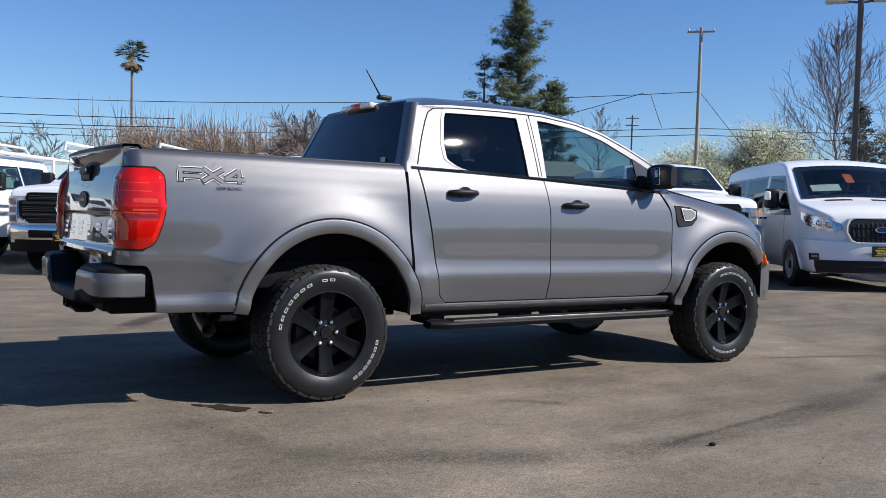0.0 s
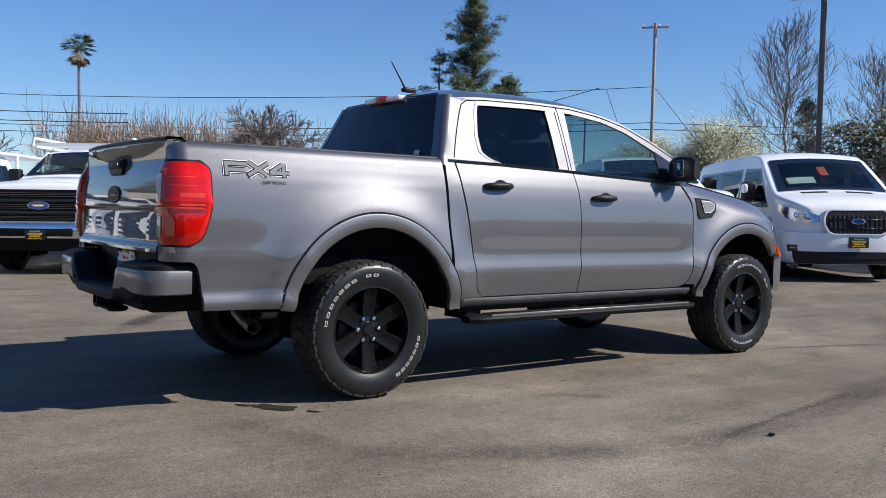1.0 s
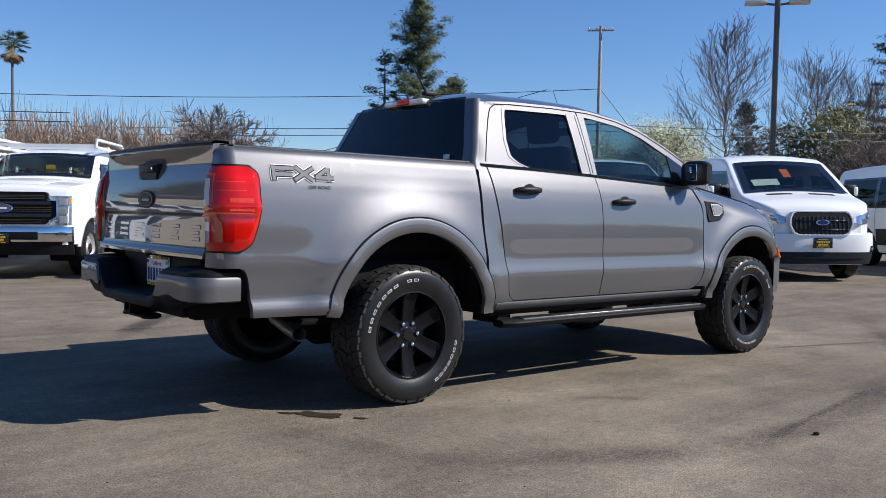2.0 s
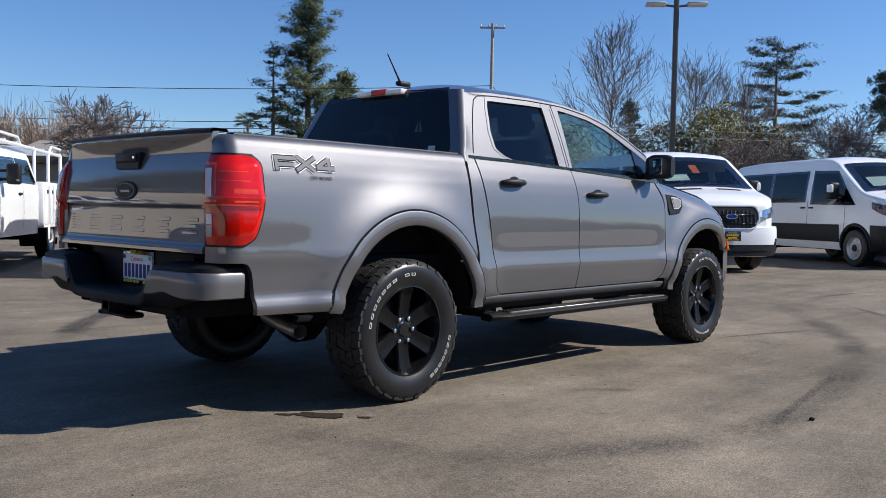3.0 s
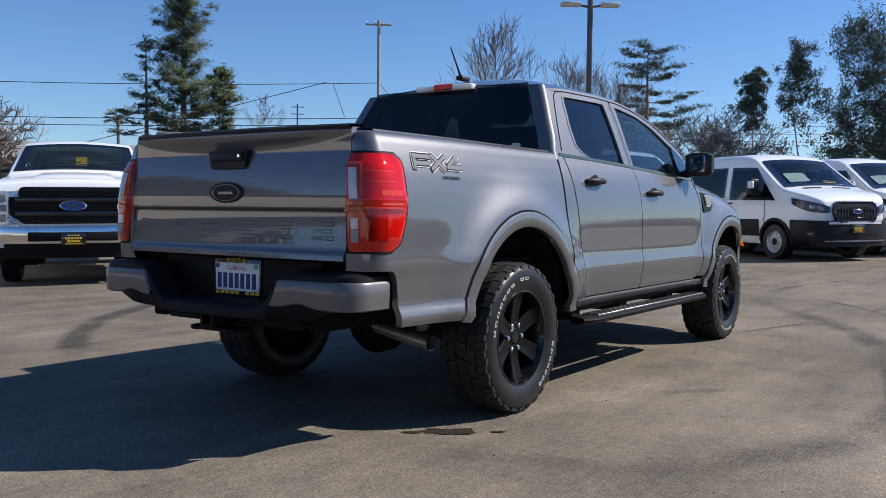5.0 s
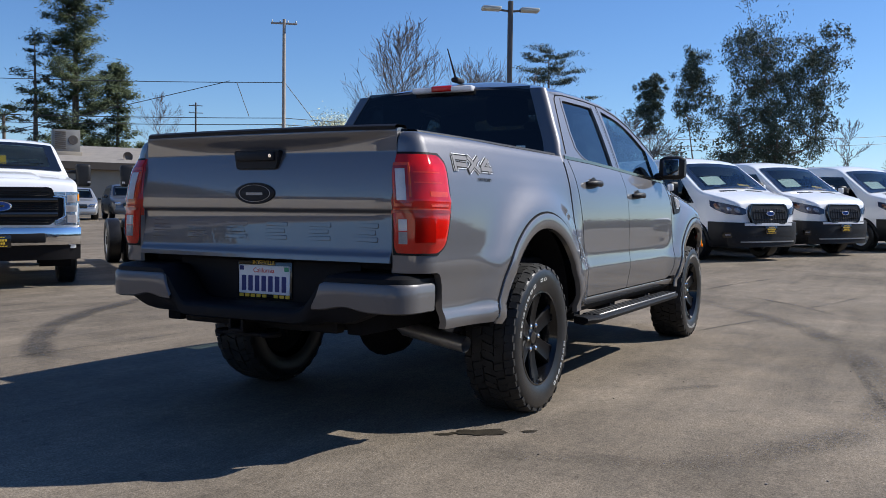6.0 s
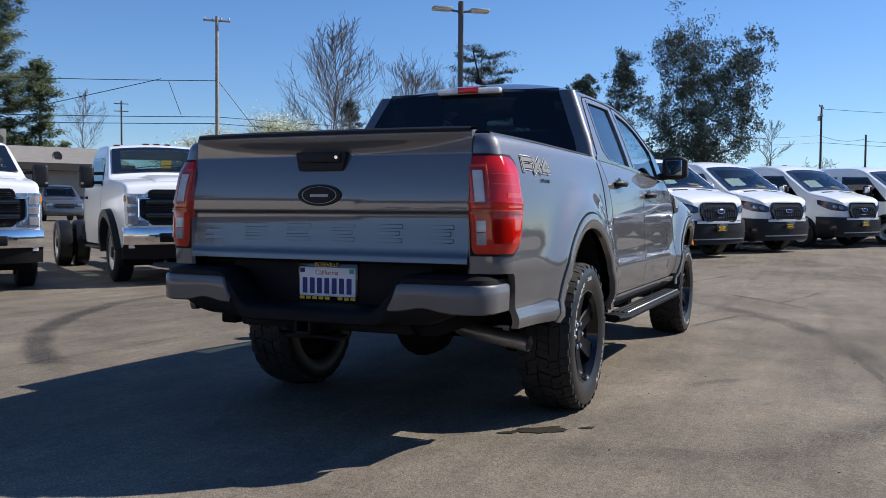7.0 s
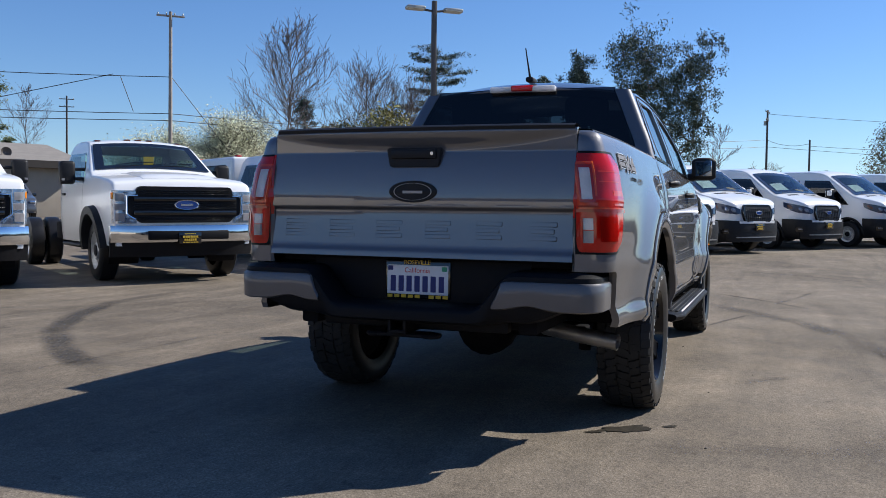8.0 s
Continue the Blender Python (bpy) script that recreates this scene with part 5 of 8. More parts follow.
        for u0, v0, ru, rv, material, nm in ((0.24, 0.50, 0.090, 0.28, LAMP if not dark_lower else LAMP_DIM, "lamp_lens"), (0.47, 0.50, 0.075, 0.24, LAMP if not dark_lower else LAMP_DIM, "lamp_lens"), (0.80, 0.50, 0.09, 0.30, AMBER_DARK, "turn_lamp")):
            rows = [[lamp_at(u0 + ru * k * math.cos(t), v0 + rv * k * math.sin(t), o) for t in span(0, 2 * math.pi, 17)[:-1]] for k, o in ((1.0, 0.014), (0.95, 0.024), (0.5, 0.028), (0.05, 0.029))]
            lb = B()
            grid(lb, rows, True)
            bmesh.ops.recalc_face_normals(lb, faces=lb.faces)
            part(nm, lb, material, hl)
        # side sill cladding
        if dark_lower:
            bm = B()
            grid(bm, [[(x, s * (width(z) * plan(x) + 0.010), z) for z in span(0.45, 0.79, 7)] for x in span(-1.46, -3.80, 12)])
            part("side_cladding", bm, BLACK, van)
            bm = B()
            grid(bm, [[(x, s * (width(z) * plan(x) + 0.010), z) for z in span(0.45, 0.79, 7)] for x in span(-4.70, -back + 0.05, 6)])
            part("side_cladding", bm, BLACK, van)
    # nose: bumper wrapped round the front, grille, badge
    lower = BLACK if dark_lower else WHITE

    def nose(t, z, out, length=0.60):
        """Plan line of the nose from one side (-90) round to the other (90 degrees)."""
        y = (width(z) * 0.985 + out) * abs(math.sin(t)) ** 0.72 * (1 if t > 0 else -1)
        return (0.050 + out - length * (1 - max(0.0, math.cos(t)) ** 0.55), y, z)

    turn = span(radians(-90), radians(90), 49)
    top_z = 0.765
    rows = []
    for k, z in enumerate((0.275, 0.29, 0.36, 0.45, 0.55, 0.64, 0.70, top_z - 0.01, top_z)):
        out = (-0.035, -0.015, 0.0, 0.008, 0.012, 0.010, 0.006, 0.0, -0.02)[k]
        rows.append([nose(t, z + 0.025 * (1 - math.cos(t)) * (k > 6), out) for t in turn])
    part("front_bumper", sheet(rows, (-0.05, 0, 0)), lower, van, "black front bumper" if dark_lower else "white front bumper")
    # painted band under the grille and the dark intake
    if dark_lower:
        rows = [[nose(t, z, 0.016) for t in span(radians(-30), radians(30), 15)] for z in span(0.705, 0.755, 4)]
        part("bumper_band", sheet(rows, (-0.03, 0, 0)), WHITE, van, "white band under the grille")
    rows = [[nose(t, z, 0.016 if dark_lower else 0.020) for t in span(radians(-62), radians(62), 25)] for z in span(0.285, 0.475, 6)]
    intake = part("lower_intake", sheet(rows, (-0.03, 0, 0)), BLACK, van)
    rows = [[nose(t, z, 0.030) for t in span(radians(-38), radians(38), 19)] for z in span(0.375, 0.40, 3)]
    part("intake_bar", sheet(rows, (-0.03, 0, 0)), STEEL if dark_lower else BLACK, intake, "silver lower bar")
    for s in (-1, 1):
        rows = [[nose(s * radians(d), z, 0.016) for d in span(54, 72, 7)] for z in span(0.47, 0.575, 5)]
        pocket = part("fog_lamp_pocket", sheet(rows, (-0.01, -s * 0.01, 0)), GLOSS, van)
        rows = [[nose(s * radians(d), z, 0.022) for d in span(56, 66, 5)] for z in span(0.515, 0.545, 3)]
        part("fog_lamp", sheet(rows, (-0.01, -s * 0.01, 0)), CLEAR, pocket)
    bm = B()
    zz = ((0.755, 0.36), (0.785, 0.425), (0.90, 0.490), (1.00, 0.485), (1.080, 0.445), (1.105, 0.39))

    def ring_of(grow, x):
        lo = [(-(w + grow), z) for z, w in zz]
        pts = lo + [(-y, z) for y, z in lo[::-1]]
        return [(x - 0.14 * (z - 0.72), y, 0.90 + (z - 0.90) * (1 + grow * 5)) for y, z in pts]

    prism(bm, ring_of(0.0, 0.062), (-0.13, 0, 0))
    bmesh.ops.recalc_face_normals(bm, faces=bm.faces)
    bmesh.ops.bevel(bm, geom=bm.edges[:], offset=0.010, segments=2, affect="EDGES")
    grille = part("grille", bm, BLACK, van, "black grille")
    bm = B()
    grid(bm, [ring_of(g, x) for g, x in ((0.030, 0.00), (0.030, 0.056), (0.022, 0.068), (0.006, 0.068), (0.0, 0.058))], True)
    bmesh.ops.recalc_face_normals(bm, faces=bm.faces)
    part("grille_surround", bm, GLOSS if dark_lower else WHITE, grille, "grille surround")
    for k in range(13):
        y = -0.42 + k * 0.07
        bm = B()
        hh = 0.145 * (1 - (abs(y) / 0.54) ** 5)
        box(bm, (0.008, y - 0.010, 0.90 - hh), (0.020, y + 0.010, 0.90 + hh), 0.004, 1)
        for vv in bm.verts:
            vv.co.x += 0.050 - 0.14 * (vv.co.z - 0.72)
        part("grille_bar", bm, BLACK, grille)
    for z in (0.83, 0.97):
        bm = B()
        box(bm, (0.010 - 0.14 * (z - 0.72) + 0.05, -0.43, z - 0.008), (0.024 - 0.14 * (z - 0.72) + 0.05, 0.43, z + 0.008), 0.004, 1)
        part("grille_bar", bm, GLOSS, grille)
    bm = B()
    a = span(0, 2 * math.pi, 25)[:-1]
    grid(bm, [[(x, k * 0.110 * math.cos(t), 0.945 + k * 0.044 * math.sin(t)) for t in a] for x, k in ((0.02, 1.0), (0.062, 1.0), (0.066, 0.88), (0.064, 0.80))], True)
    part("badge_ring", bm, CHROME, grille)
    bm = B()
    grid(bm, [[(x, k * 0.110 * math.cos(t), 0.945 + k * 0.044 * math.sin(t)) for t in a] for x, k in ((0.05, 0.84), (0.063, 0.82), (0.063, 0.02))], True)
    part("oval_badge", bm, BLUE, grille)
    dealer_plate(van, 0.088, 0.62)
    for y in (-0.36, 0.36):
        f = on_top(0.006)
        rows = [[f(x, y + d) for d in span(-0.21, 0.21, 5)] for x in (-0.71, -0.75, -0.79)]
        part("cowl_vent", sheet(rows, (0, 0, -0.02)), BLACK, van)
    wipers(van, lambda u, y: Vector(on_top(0.03)(-0.92 - u, y)))
    # cabin
    bm = B()
    box(bm, (-1.60, -0.88, 0.85), (-0.95, 0.88, 1.22), 0.08, 2)
    part("dashboard", bm, SEAT, van)
    for x in (-2.15, -3.0, -3.9):
        for y in (-0.5, 0.45):
            bm = B()
            box(bm, (x - 0.10, y - 0.24, 0.7), (x + 0.08, y + 0.24, 1.42), 0.06, 2)
            box(bm, (x - 0.10, y - 0.13, 1.44), (x + 0.02, y + 0.13, 1.62), 0.05, 2)
            part("seat", bm, SEAT, van)
    bm = B()
    rows = [[(0.012 * math.sin(b), (0.19 + 0.014 * math.cos(b)) * math.cos(t), (0.19 + 0.014 * math.cos(b)) * math.sin(t)) for b in span(0, 2 * math.pi, 7)[:-1]] for t in span(0, 2 * math.pi, 21)]
    grid(bm, [[pose(-1.72, 0.45, 1.2, 0, 35, 0) @ Vector(p) for p in r] for r in rows], True)
    part("steering_wheel", bm, BLACK, van)
    # papers behind the windscreen
    f = on_top(-0.004)
    for y, u, w, h, material in papers:
        bm = B()
        rows = [[f(-0.98 - u - h * v, y + w * (q - 0.5)) for q in (0, 0.5, 1)] for v in (0, 0.5, 1)]
        vs = grid(bm, rows)
        bmesh.ops.solidify(bm, geom=bm.faces[:], thickness=0.003)
        part("windscreen_card", bm, material, van)
    for x in (-1.02, -4.25):
        for y in (-0.90, 0.90):
            simple_wheel(van, x, y, 0.355, 0.235, ALLOY)
    arch_band(van, -1.02, 0.36, 0.40, 0.47 if dark_lower else 0.455, lambda z: width(z) * plan(-1.02), BLACK if dark_lower else WHITE, out=0.016)
    arch_band(van, -4.25, 0.36, 0.40, 0.47 if dark_lower else 0.455, lambda z: width(z), BLACK if dark_lower else WHITE, out=0.016)
    bm = B()
    box(bm, (-back + 0.1, -0.85, 0.28), (-0.25, 0.85, 0.55), 0.03)
    part("underbody", bm, DARK, van)
    bm = B()
    box(bm, (-2.42, -0.035, 2.125), (-2.30, 0.035, 2.165), 0.012, 2)
    part("roof_antenna", bm, BLACK, van)
    return van


HEAD = 225.0


def parked(x, y, heading=HEAD):
    """A pose on the lot, tilted with its sideways fall."""
    tilt = Vector((0, 0, 1)).rotation_difference(Vector((-0.8 * FALL, 0.6 * FALL, 1))).to_matrix().to_4x4()
    return Matrix.Translation((x, y, ground_z(x, y))) @ tilt @ pose(0, 0, 0, 0, 0, heading)


def build_work_truck(m, label, cab, body, card):
    """A full-size white work truck: cab 'crew' or 'single', body 'rack', 'bed' or 'chassis'."""
    truck = thing("work_truck", label, "truck", "white work trucks in the parked row", m=m)
    end = -3.25 if cab == "single" else -4.35
    top = spline([end - 0.02, end + 0.04, end + 0.15, -2.9, -2.45, -2.22, -2.08, -1.42, -1.30, -0.9, -0.30, -0.10, -0.045, 0.0],
                 [1.92, 2.02, 2.06, 2.08, 2.07, 2.04, 1.985, 1.56, 1.505, 1.48, 1.425, 1.375, 1.31, 1.00], 0.035)
    width = spline([0.35, 0.50, 0.70, 0.95, 1.15, 1.35, 1.45, 1.70, 1.92, 2.05], [0.93, 0.965, 0.985, 1.000, 1.000, 0.985, 0.965, 0.885, 0.815, 0.76], 0.03)
    plan = spline([end, end + 0.2, -1.4, -0.6, -0.25, -0.08, 0.0], [0.985, 1.0, 1.0, 1.0, 0.99, 0.975, 0.955], 0.04)
    xs = [0.0, -0.03, -0.07, -0.11, -0.17, -0.25, -0.34] + span(-0.43, end, 60)

    def on_side(s, o=0.008):
        return lambda x, z: (x, s * (width(z) * plan(x) + o), z)

    def on_top(o=0.012):
        def f(x, y):
            zt = top(x)
            wt = width(zt - 0.05) * plan(x) - 0.055
            return (x + o, y, zt + 0.045 * (1 - min(1, abs(y) / wt) ** 2) + o)
        return f

    holes = [lambda c: -2.03 < c.x < -1.48 and abs(c.y) < 0.73 and c.z > top(c.x) - 0.04,
             lambda c: abs(c.y) > 0.7 and 1.46 < c.z < 1.84 and -3.02 < c.x < -1.60 - (c.z - 1.42) * 0.9]
    if cab == "crew":
        holes.append(lambda c: abs(c.y) > 0.7 and 1.46 < c.z < 1.84 and -4.10 < c.x < -3.20)
    part("cab", hull(top, width, plan, xs, 0.52, 0.05, 0.045, holes, ((-1.0, 0.44, 0.52),), 24, 12, (0.66, 1.45, 1.90)), WHITE, truck, smooth=50)
    part("windscreen", pane_patch(((-1.45, -0.86), (-1.45, 0.86), (-2.09, 0.745), (-2.09, -0.745)), on_top(), 8, 0.08), (SHIELD, GLOSS), truck, smooth=60)
    bm = B()
    box(bm, (end - 0.006, -0.68, 1.43), (end + 0.002, 0.68, 1.92), 0.003, 1)
    part("rear_window", bm, SHIELD, truck)
    for s in (-1, 1):
        q = on_side(s)
        part("cab_window", pane_patch(((-3.08, 1.44), (-1.58, 1.40), (-2.10, 1.86), (-3.08, 1.88)), q, 5, 0.05), (PANE, GLOSS), truck, smooth=60)
        if cab == "crew":
            part("cab_window", pane_patch(((-4.18, 1.44), (-3.14, 1.44), (-3.14, 1.88), (-4.10, 1.88)), q, 5, 0.05), (TINT, GLOSS), truck, smooth=60)
        for x in ((-1.62, -3.12) if cab == "single" else (-1.62, -3.12, -4.2)):
            bm = B()
            grid(bm, [[q(x + d, z) for d in (-0.006, 0.006)] for z in span(0.60, 1.42, 16)])
            part("door_seam", bm, DARK, truck)
        bm = B()
        y = width(1.25)
        box(bm, (-2.98, s * (y + 0.014) - 0.016, 1.225), (-2.80, s * (y + 0.014) + 0.016, 1.265), 0.010)
        part("door_handle", bm, BLACK, truck)
        # telescoping tow mirror
        bm = B()
        box(bm, (-1.85, s * 1.18 - 0.108, 1.38), (-1.69, s * 1.18 + 0.108, 1.72), 0.045, 3)
        mir = part("tow_mirror", bm, BLACK, truck, "large black tow mirror")
        for z in (1.46, 1.60):
            bm = B()
            tube(bm, [(-1.74, s * 0.93, z), (-1.76, s * 1.10, z)], 0.025, 8)
            part("mirror_arm", bm, BLACK, mir)
        bm = B()
        box(bm, (-1.858, s * 1.18 - 0.09, 1.41), (-1.852, s * 1.18 + 0.09, 1.69), 0.002, 1)
        part("mirror_glass", bm, MIRROR, mir)
        bm = B()
        box(bm, (-1.692, s * 1.25 - 0.02, 1.43), (-1.684, s * 1.25 + 0.02, 1.46), 0.002, 1)
        part("mirror_marker", bm, CLEAR, mir)
        # head lamp: bracket-shaped housing with stacked lenses
        def face(y, z, o=0.0):
            return (0.030 + o - 0.12 * max(0.0, y - 0.78) - 0.8 * max(0.0, y - 0.93) - 0.03 * (z - 0.82), s * y, z)

        def panel(name, y0, y1, z0, z1, o, material, parent, label=""):
            rows = [[face(y, z, o) for y in span(y0, y1, 5)] for z in span(z0, z1, 4)]
            return part(name, sheet(rows, (-0.025, 0, 0)), material, parent, label)

        hl = panel("head_lamp", 0.815, 0.985, 0.825, 1.265, 0.0, LAMP, truck, "bracket-shaped clear head lamp")
        panel("lamp_wing", 0.675, 0.812, 1.205, 1.265, 0.0, LAMP, hl)
        panel("lamp_wing", 0.675, 0.812, 0.825, 0.900, 0.0, LAMP, hl)
        panel("lamp_lens", 0.83, 0.945, 1.125, 1.225, 0.006, CLEAR, hl)
        panel("lamp_lens", 0.83, 0.945, 0.855, 0.960, 0.006, CLEAR, hl)
        panel("lamp_bar", 0.82, 0.95, 1.00, 1.085, 0.006, CLEAR, hl)
        panel("turn_lamp", 0.966, 0.986, 1.15, 1.235, 0.008, AMBER, hl)
        # chrome bracket round the grille's wing
        bm = B()
        pts = [face(y, z, 0.018) for y, z in ((0.66, 1.20), (0.80, 1.19), (0.805, 0.95), (0.70, 0.88))]
        tube(bm, pts, 0.012, 6)
        part("grille_bracket", bm, CHROME, truck)
    # grille with wings between the lamps
    bm = B()
    zz = ((0.83, 0.62), (0.88, 0.68), (0.95, 0.785), (1.18, 0.785), (1.21, 0.68), (1.30, 0.66), (1.325, 0.62))
    prism(bm, [(0.035, -w, z) for z, w in zz] + [(0.035, w, z) for z, w in zz[::-1]], (-0.10, 0, 0))
    bmesh.ops.recalc_face_normals(bm, faces=bm.faces)
    bmesh.ops.bevel(bm, geom=bm.edges[:], offset=0.012, segments=2, affect="EDGES")
    grille = part("grille", bm, STEP, truck, "black grille with two broad bars")
    for z0, z1, w in ((0.935, 1.000, 0.72), (1.125, 1.185, 0.72)):
        bm = B()
        box(bm, (0.0, -w, z0), (0.060, w, z1), 0.018, 2)
        part("grille_bar", bm, GLOSS, grille)
    for z, w in ((0.862, 0.60), (0.882, 0.62), (0.902, 0.64), (1.03, 0.72), (1.06, 0.72), (1.09, 0.72), (1.22, 0.62), (1.245, 0.62), (1.27, 0.62)):
        bm = B()
        box(bm, (0.0, -w, z - 0.006), (0.042, w, z + 0.006), 0.002, 1)
        part("grille_slat", bm, GLOSS, grille)
    bm = B()
    a = span(0, 2 * math.pi, 29)[:-1]
    grid(bm, [[(x, k * 0.172 * math.cos(t), 1.075 + k * 0.070 * math.sin(t)) for t in a] for x, k in ((0.02, 1.0), (0.065, 1.0), (0.070, 0.95), (0.068, 0.88))], True)
    part("badge_ring", bm, CHROME, grille)
    bm = B()
    grid(bm, [[(x, k * 0.172 * math.cos(t), 1.075 + k * 0.070 * math.sin(t)) for t in a] for x, k in ((0.060, 0.90), (0.069, 0.86), (0.069, 0.02))], True)
    part("oval_badge", bm, BLUE, grille, "blue oval badge")
    bm = B()
    box(bm, (0.0695, -0.085, 1.062), (0.0715, 0.085, 1.090), 0.001, 1)
    part("badge_bar", bm, CHROME, grille)
    # bumper
    rows = []
    for z, o in ((0.555, -0.03), (0.57, 0.0), (0.61, 0.012), (0.68, 0.016), (0.76, 0.012), (0.795, 0.0), (0.80, -0.04)):
        rows.append([(0.155 + o - 0.20 * abs(q) ** 4, q * 1.0, z) for q in span(-1, 1, 31)])
    part("front_bumper", sheet(rows, (-0.08, 0, 0)), CHROME, truck, "chrome front bumper")
    bm = B()
    box(bm, (0.0, -0.56, 0.600), (0.178, 0.56, 0.725), 0.02)
    part("bumper_insert", bm, STEP, truck)
    bm = B()
    rows = [[(0.12 - 0.20 * abs(q) ** 4 - 0.2 * (0.56 - z), q * 0.995, z) for q in span(-1, 1, 21)] for z in span(0.37, 0.575, 5)]
    part("front_valance", sheet(rows, (-0.05, 0, 0)), STEP, truck)
    dealer_plate(truck, 0.192, 0.625)
    rows = []
    for x in span(-0.20, -1.30, 14):
        zt = top(x)
        e = min(1.0, (-0.18 - x) / 0.2, (x + 1.33) / 0.15)
        rows.append([(x, y, zt + 0.045 * (1 - (y / 0.92) ** 2) + 0.004 + 0.028 * e * (1 if abs(y) < 0.44 else 0.0)) for y in (-0.52, -0.43, -0.2, 0, 0.2, 0.43, 0.52)])
    part("hood_bulge", sheet(rows, (0, 0, -0.02)), WHITE, truck)
    wipers(truck, lambda u, y: Vector(on_top(0.03)(-1.48 - u, y)))
    bm = B()
    box(bm, (-2.05, -0.85, 0.95), (-1.48, 0.85, 1.40), 0.08, 2)
    part("dashboard", bm, SEAT, truck)
    for x in (-2.75,) if cab == "single" else (-2.75, -3.85):
        for y in (-0.45, 0.45):
            bm = B()
            box(bm, (x - 0.10, y - 0.24, 0.9), (x + 0.08, y + 0.24, 1.44), 0.06, 2)
            box(bm, (x - 0.12, y - 0.12, 1.47), (x + 0.0, y + 0.12, 1.64), 0.05, 2)
            part("seat", bm, SEAT, truck)
    bm = B()
    rows = [[(0.012 * math.sin(b), (0.19 + 0.014 * math.cos(b)) * math.cos(t), (0.19 + 0.014 * math.cos(b)) * math.sin(t)) for b in span(0, 2 * math.pi, 7)[:-1]] for t in span(0, 2 * math.pi, 21)]
    grid(bm, [[pose(-2.2, 0.45, 1.42, 0, 30, 0) @ Vector(p) for p in r] for r in rows], True)
    part("steering_wheel", bm, BLACK, truck)
    f = on_top(-0.004)
    for y, u, w, h, material in card:
        bm = B()
        if material is YELLOW:
            box(bm, (-1.905, y - w / 2, 1.83 - h), (-1.900, y + w / 2, 1.83), 0.001, 1)
            part("hanging_tag", bm, YELLOW, truck, "yellow tag hanging behind the windscreen")
            continue
        grid(bm, [[f(-1.52 - u - h * v, y + w * (q - 0.5)) for q in (0, 0.5, 1)] for v in (0, 0.5, 1)])
        bmesh.ops.solidify(bm, geom=bm.faces[:], thickness=0.003)
        part("windscreen_card", bm, material, truck)
    rear_x = -5.35 if cab == "crew" else -5.45
    for y in (-0.86, 0.86):
        wide = 1.18 if body == "chassis" else 1.0
        simple_wheel(truck, -1.0, y, 0.43, 0.25, ALLOY)
        simple_wheel(truck, rear_x, y * wide, 0.43, 0.25, ALLOY, dual=body == "chassis")
    arch_band(truck, -1.0, 0.46, 0.47, 0.61 if body == "chassis" else 0.56, lambda z: width(z), BLACK if body == "chassis" else WHITE, a0=2, a1=184, out=0.085 if body == "chassis" else 0.02)
    bm = B()
    for s in (-1, 1):
        box(bm, (rear_x - 1.0, s * 0.43 - 0.04, 0.58), (-0.2, s * 0.43 + 0.04, 0.80), 0.01)
    for x in (-3.5, rear_x + 0.5, rear_x - 0.5, rear_x - 0.95):
        box(bm, (x - 0.05, -0.43, 0.62), (x + 0.05, 0.43, 0.76), 0.01)
    tube(bm, [(rear_x, -0.8, 0.43), (rear_x, 0.8, 0.43)], 0.07, 10)
    tube(bm, [(-1.0, -0.8, 0.43), (-1.0, 0.8, 0.43)], 0.06, 10)
    box(bm, (-1.9, -0.5, 0.45), (-0.3, 0.5, 0.9), 0.05)
    part("chassis_frame", bm, DARK, truck, "black ladder frame")
    if body == "chassis":
        for s in (-1, 1):
            bm = B()
            box(bm, (-3.95, s * 0.72 - 0.2, 0.52), (-3.35, s * 0.72 + 0.2, 0.80), 0.03)
            part("fuel_tank", bm, DARK, truck)
            bm = B()
            box(bm, (-3.0, s * 0.92 - 0.10, 0.44), (-1.75, s * 0.92 + 0.08, 0.49), 0.02)
            part("side_step", bm, BLACK, truck)
        for y in (-0.62, -0.17, 0.0, 0.17, 0.62):
            bm = B()
            px, py, pz = on_top(0.0)(-2.32, y)
            box(bm, (px - 0.07, py - 0.045, pz - 0.01), (px + 0.05, py + 0.045, pz + 0.018), 0.012, 2)
            part("roof_marker", bm, AMBER_DARK, truck)
    if body == "topper":
        x0 = rear_x - 1.25
        bm = B()
        box(bm, (x0, -0.98, 1.40), (end - 0.10, 0.98, 2.08), 0.06, 3)
        shell = part("bed_canopy", bm, WHITE, truck, "white bed canopy")
        for s in (-1, 1):
            bm = B()
            box(bm, (x0 + 0.25, s * 0.982 - 0.006, 1.55), (end - 0.40, s * 0.982 + 0.006, 1.92), 0.02, 2)
            part("canopy_window", bm, TINT, shell)
            for x in (x0 + 0.06, end - 0.2):
                bm = B()
                box(bm, (x - 0.06, s * 0.80 - 0.05, 2.075), (x + 0.06, s * 0.80 + 0.05, 2.11), 0.01, 2)
                part("canopy_marker", bm, RED, shell)
        bm = B()
        box(bm, (x0 - 0.008, -0.8, 1.5), (x0 + 0.004, 0.8, 1.95), 0.02, 2)
        part("canopy_window", bm, TINT, shell)
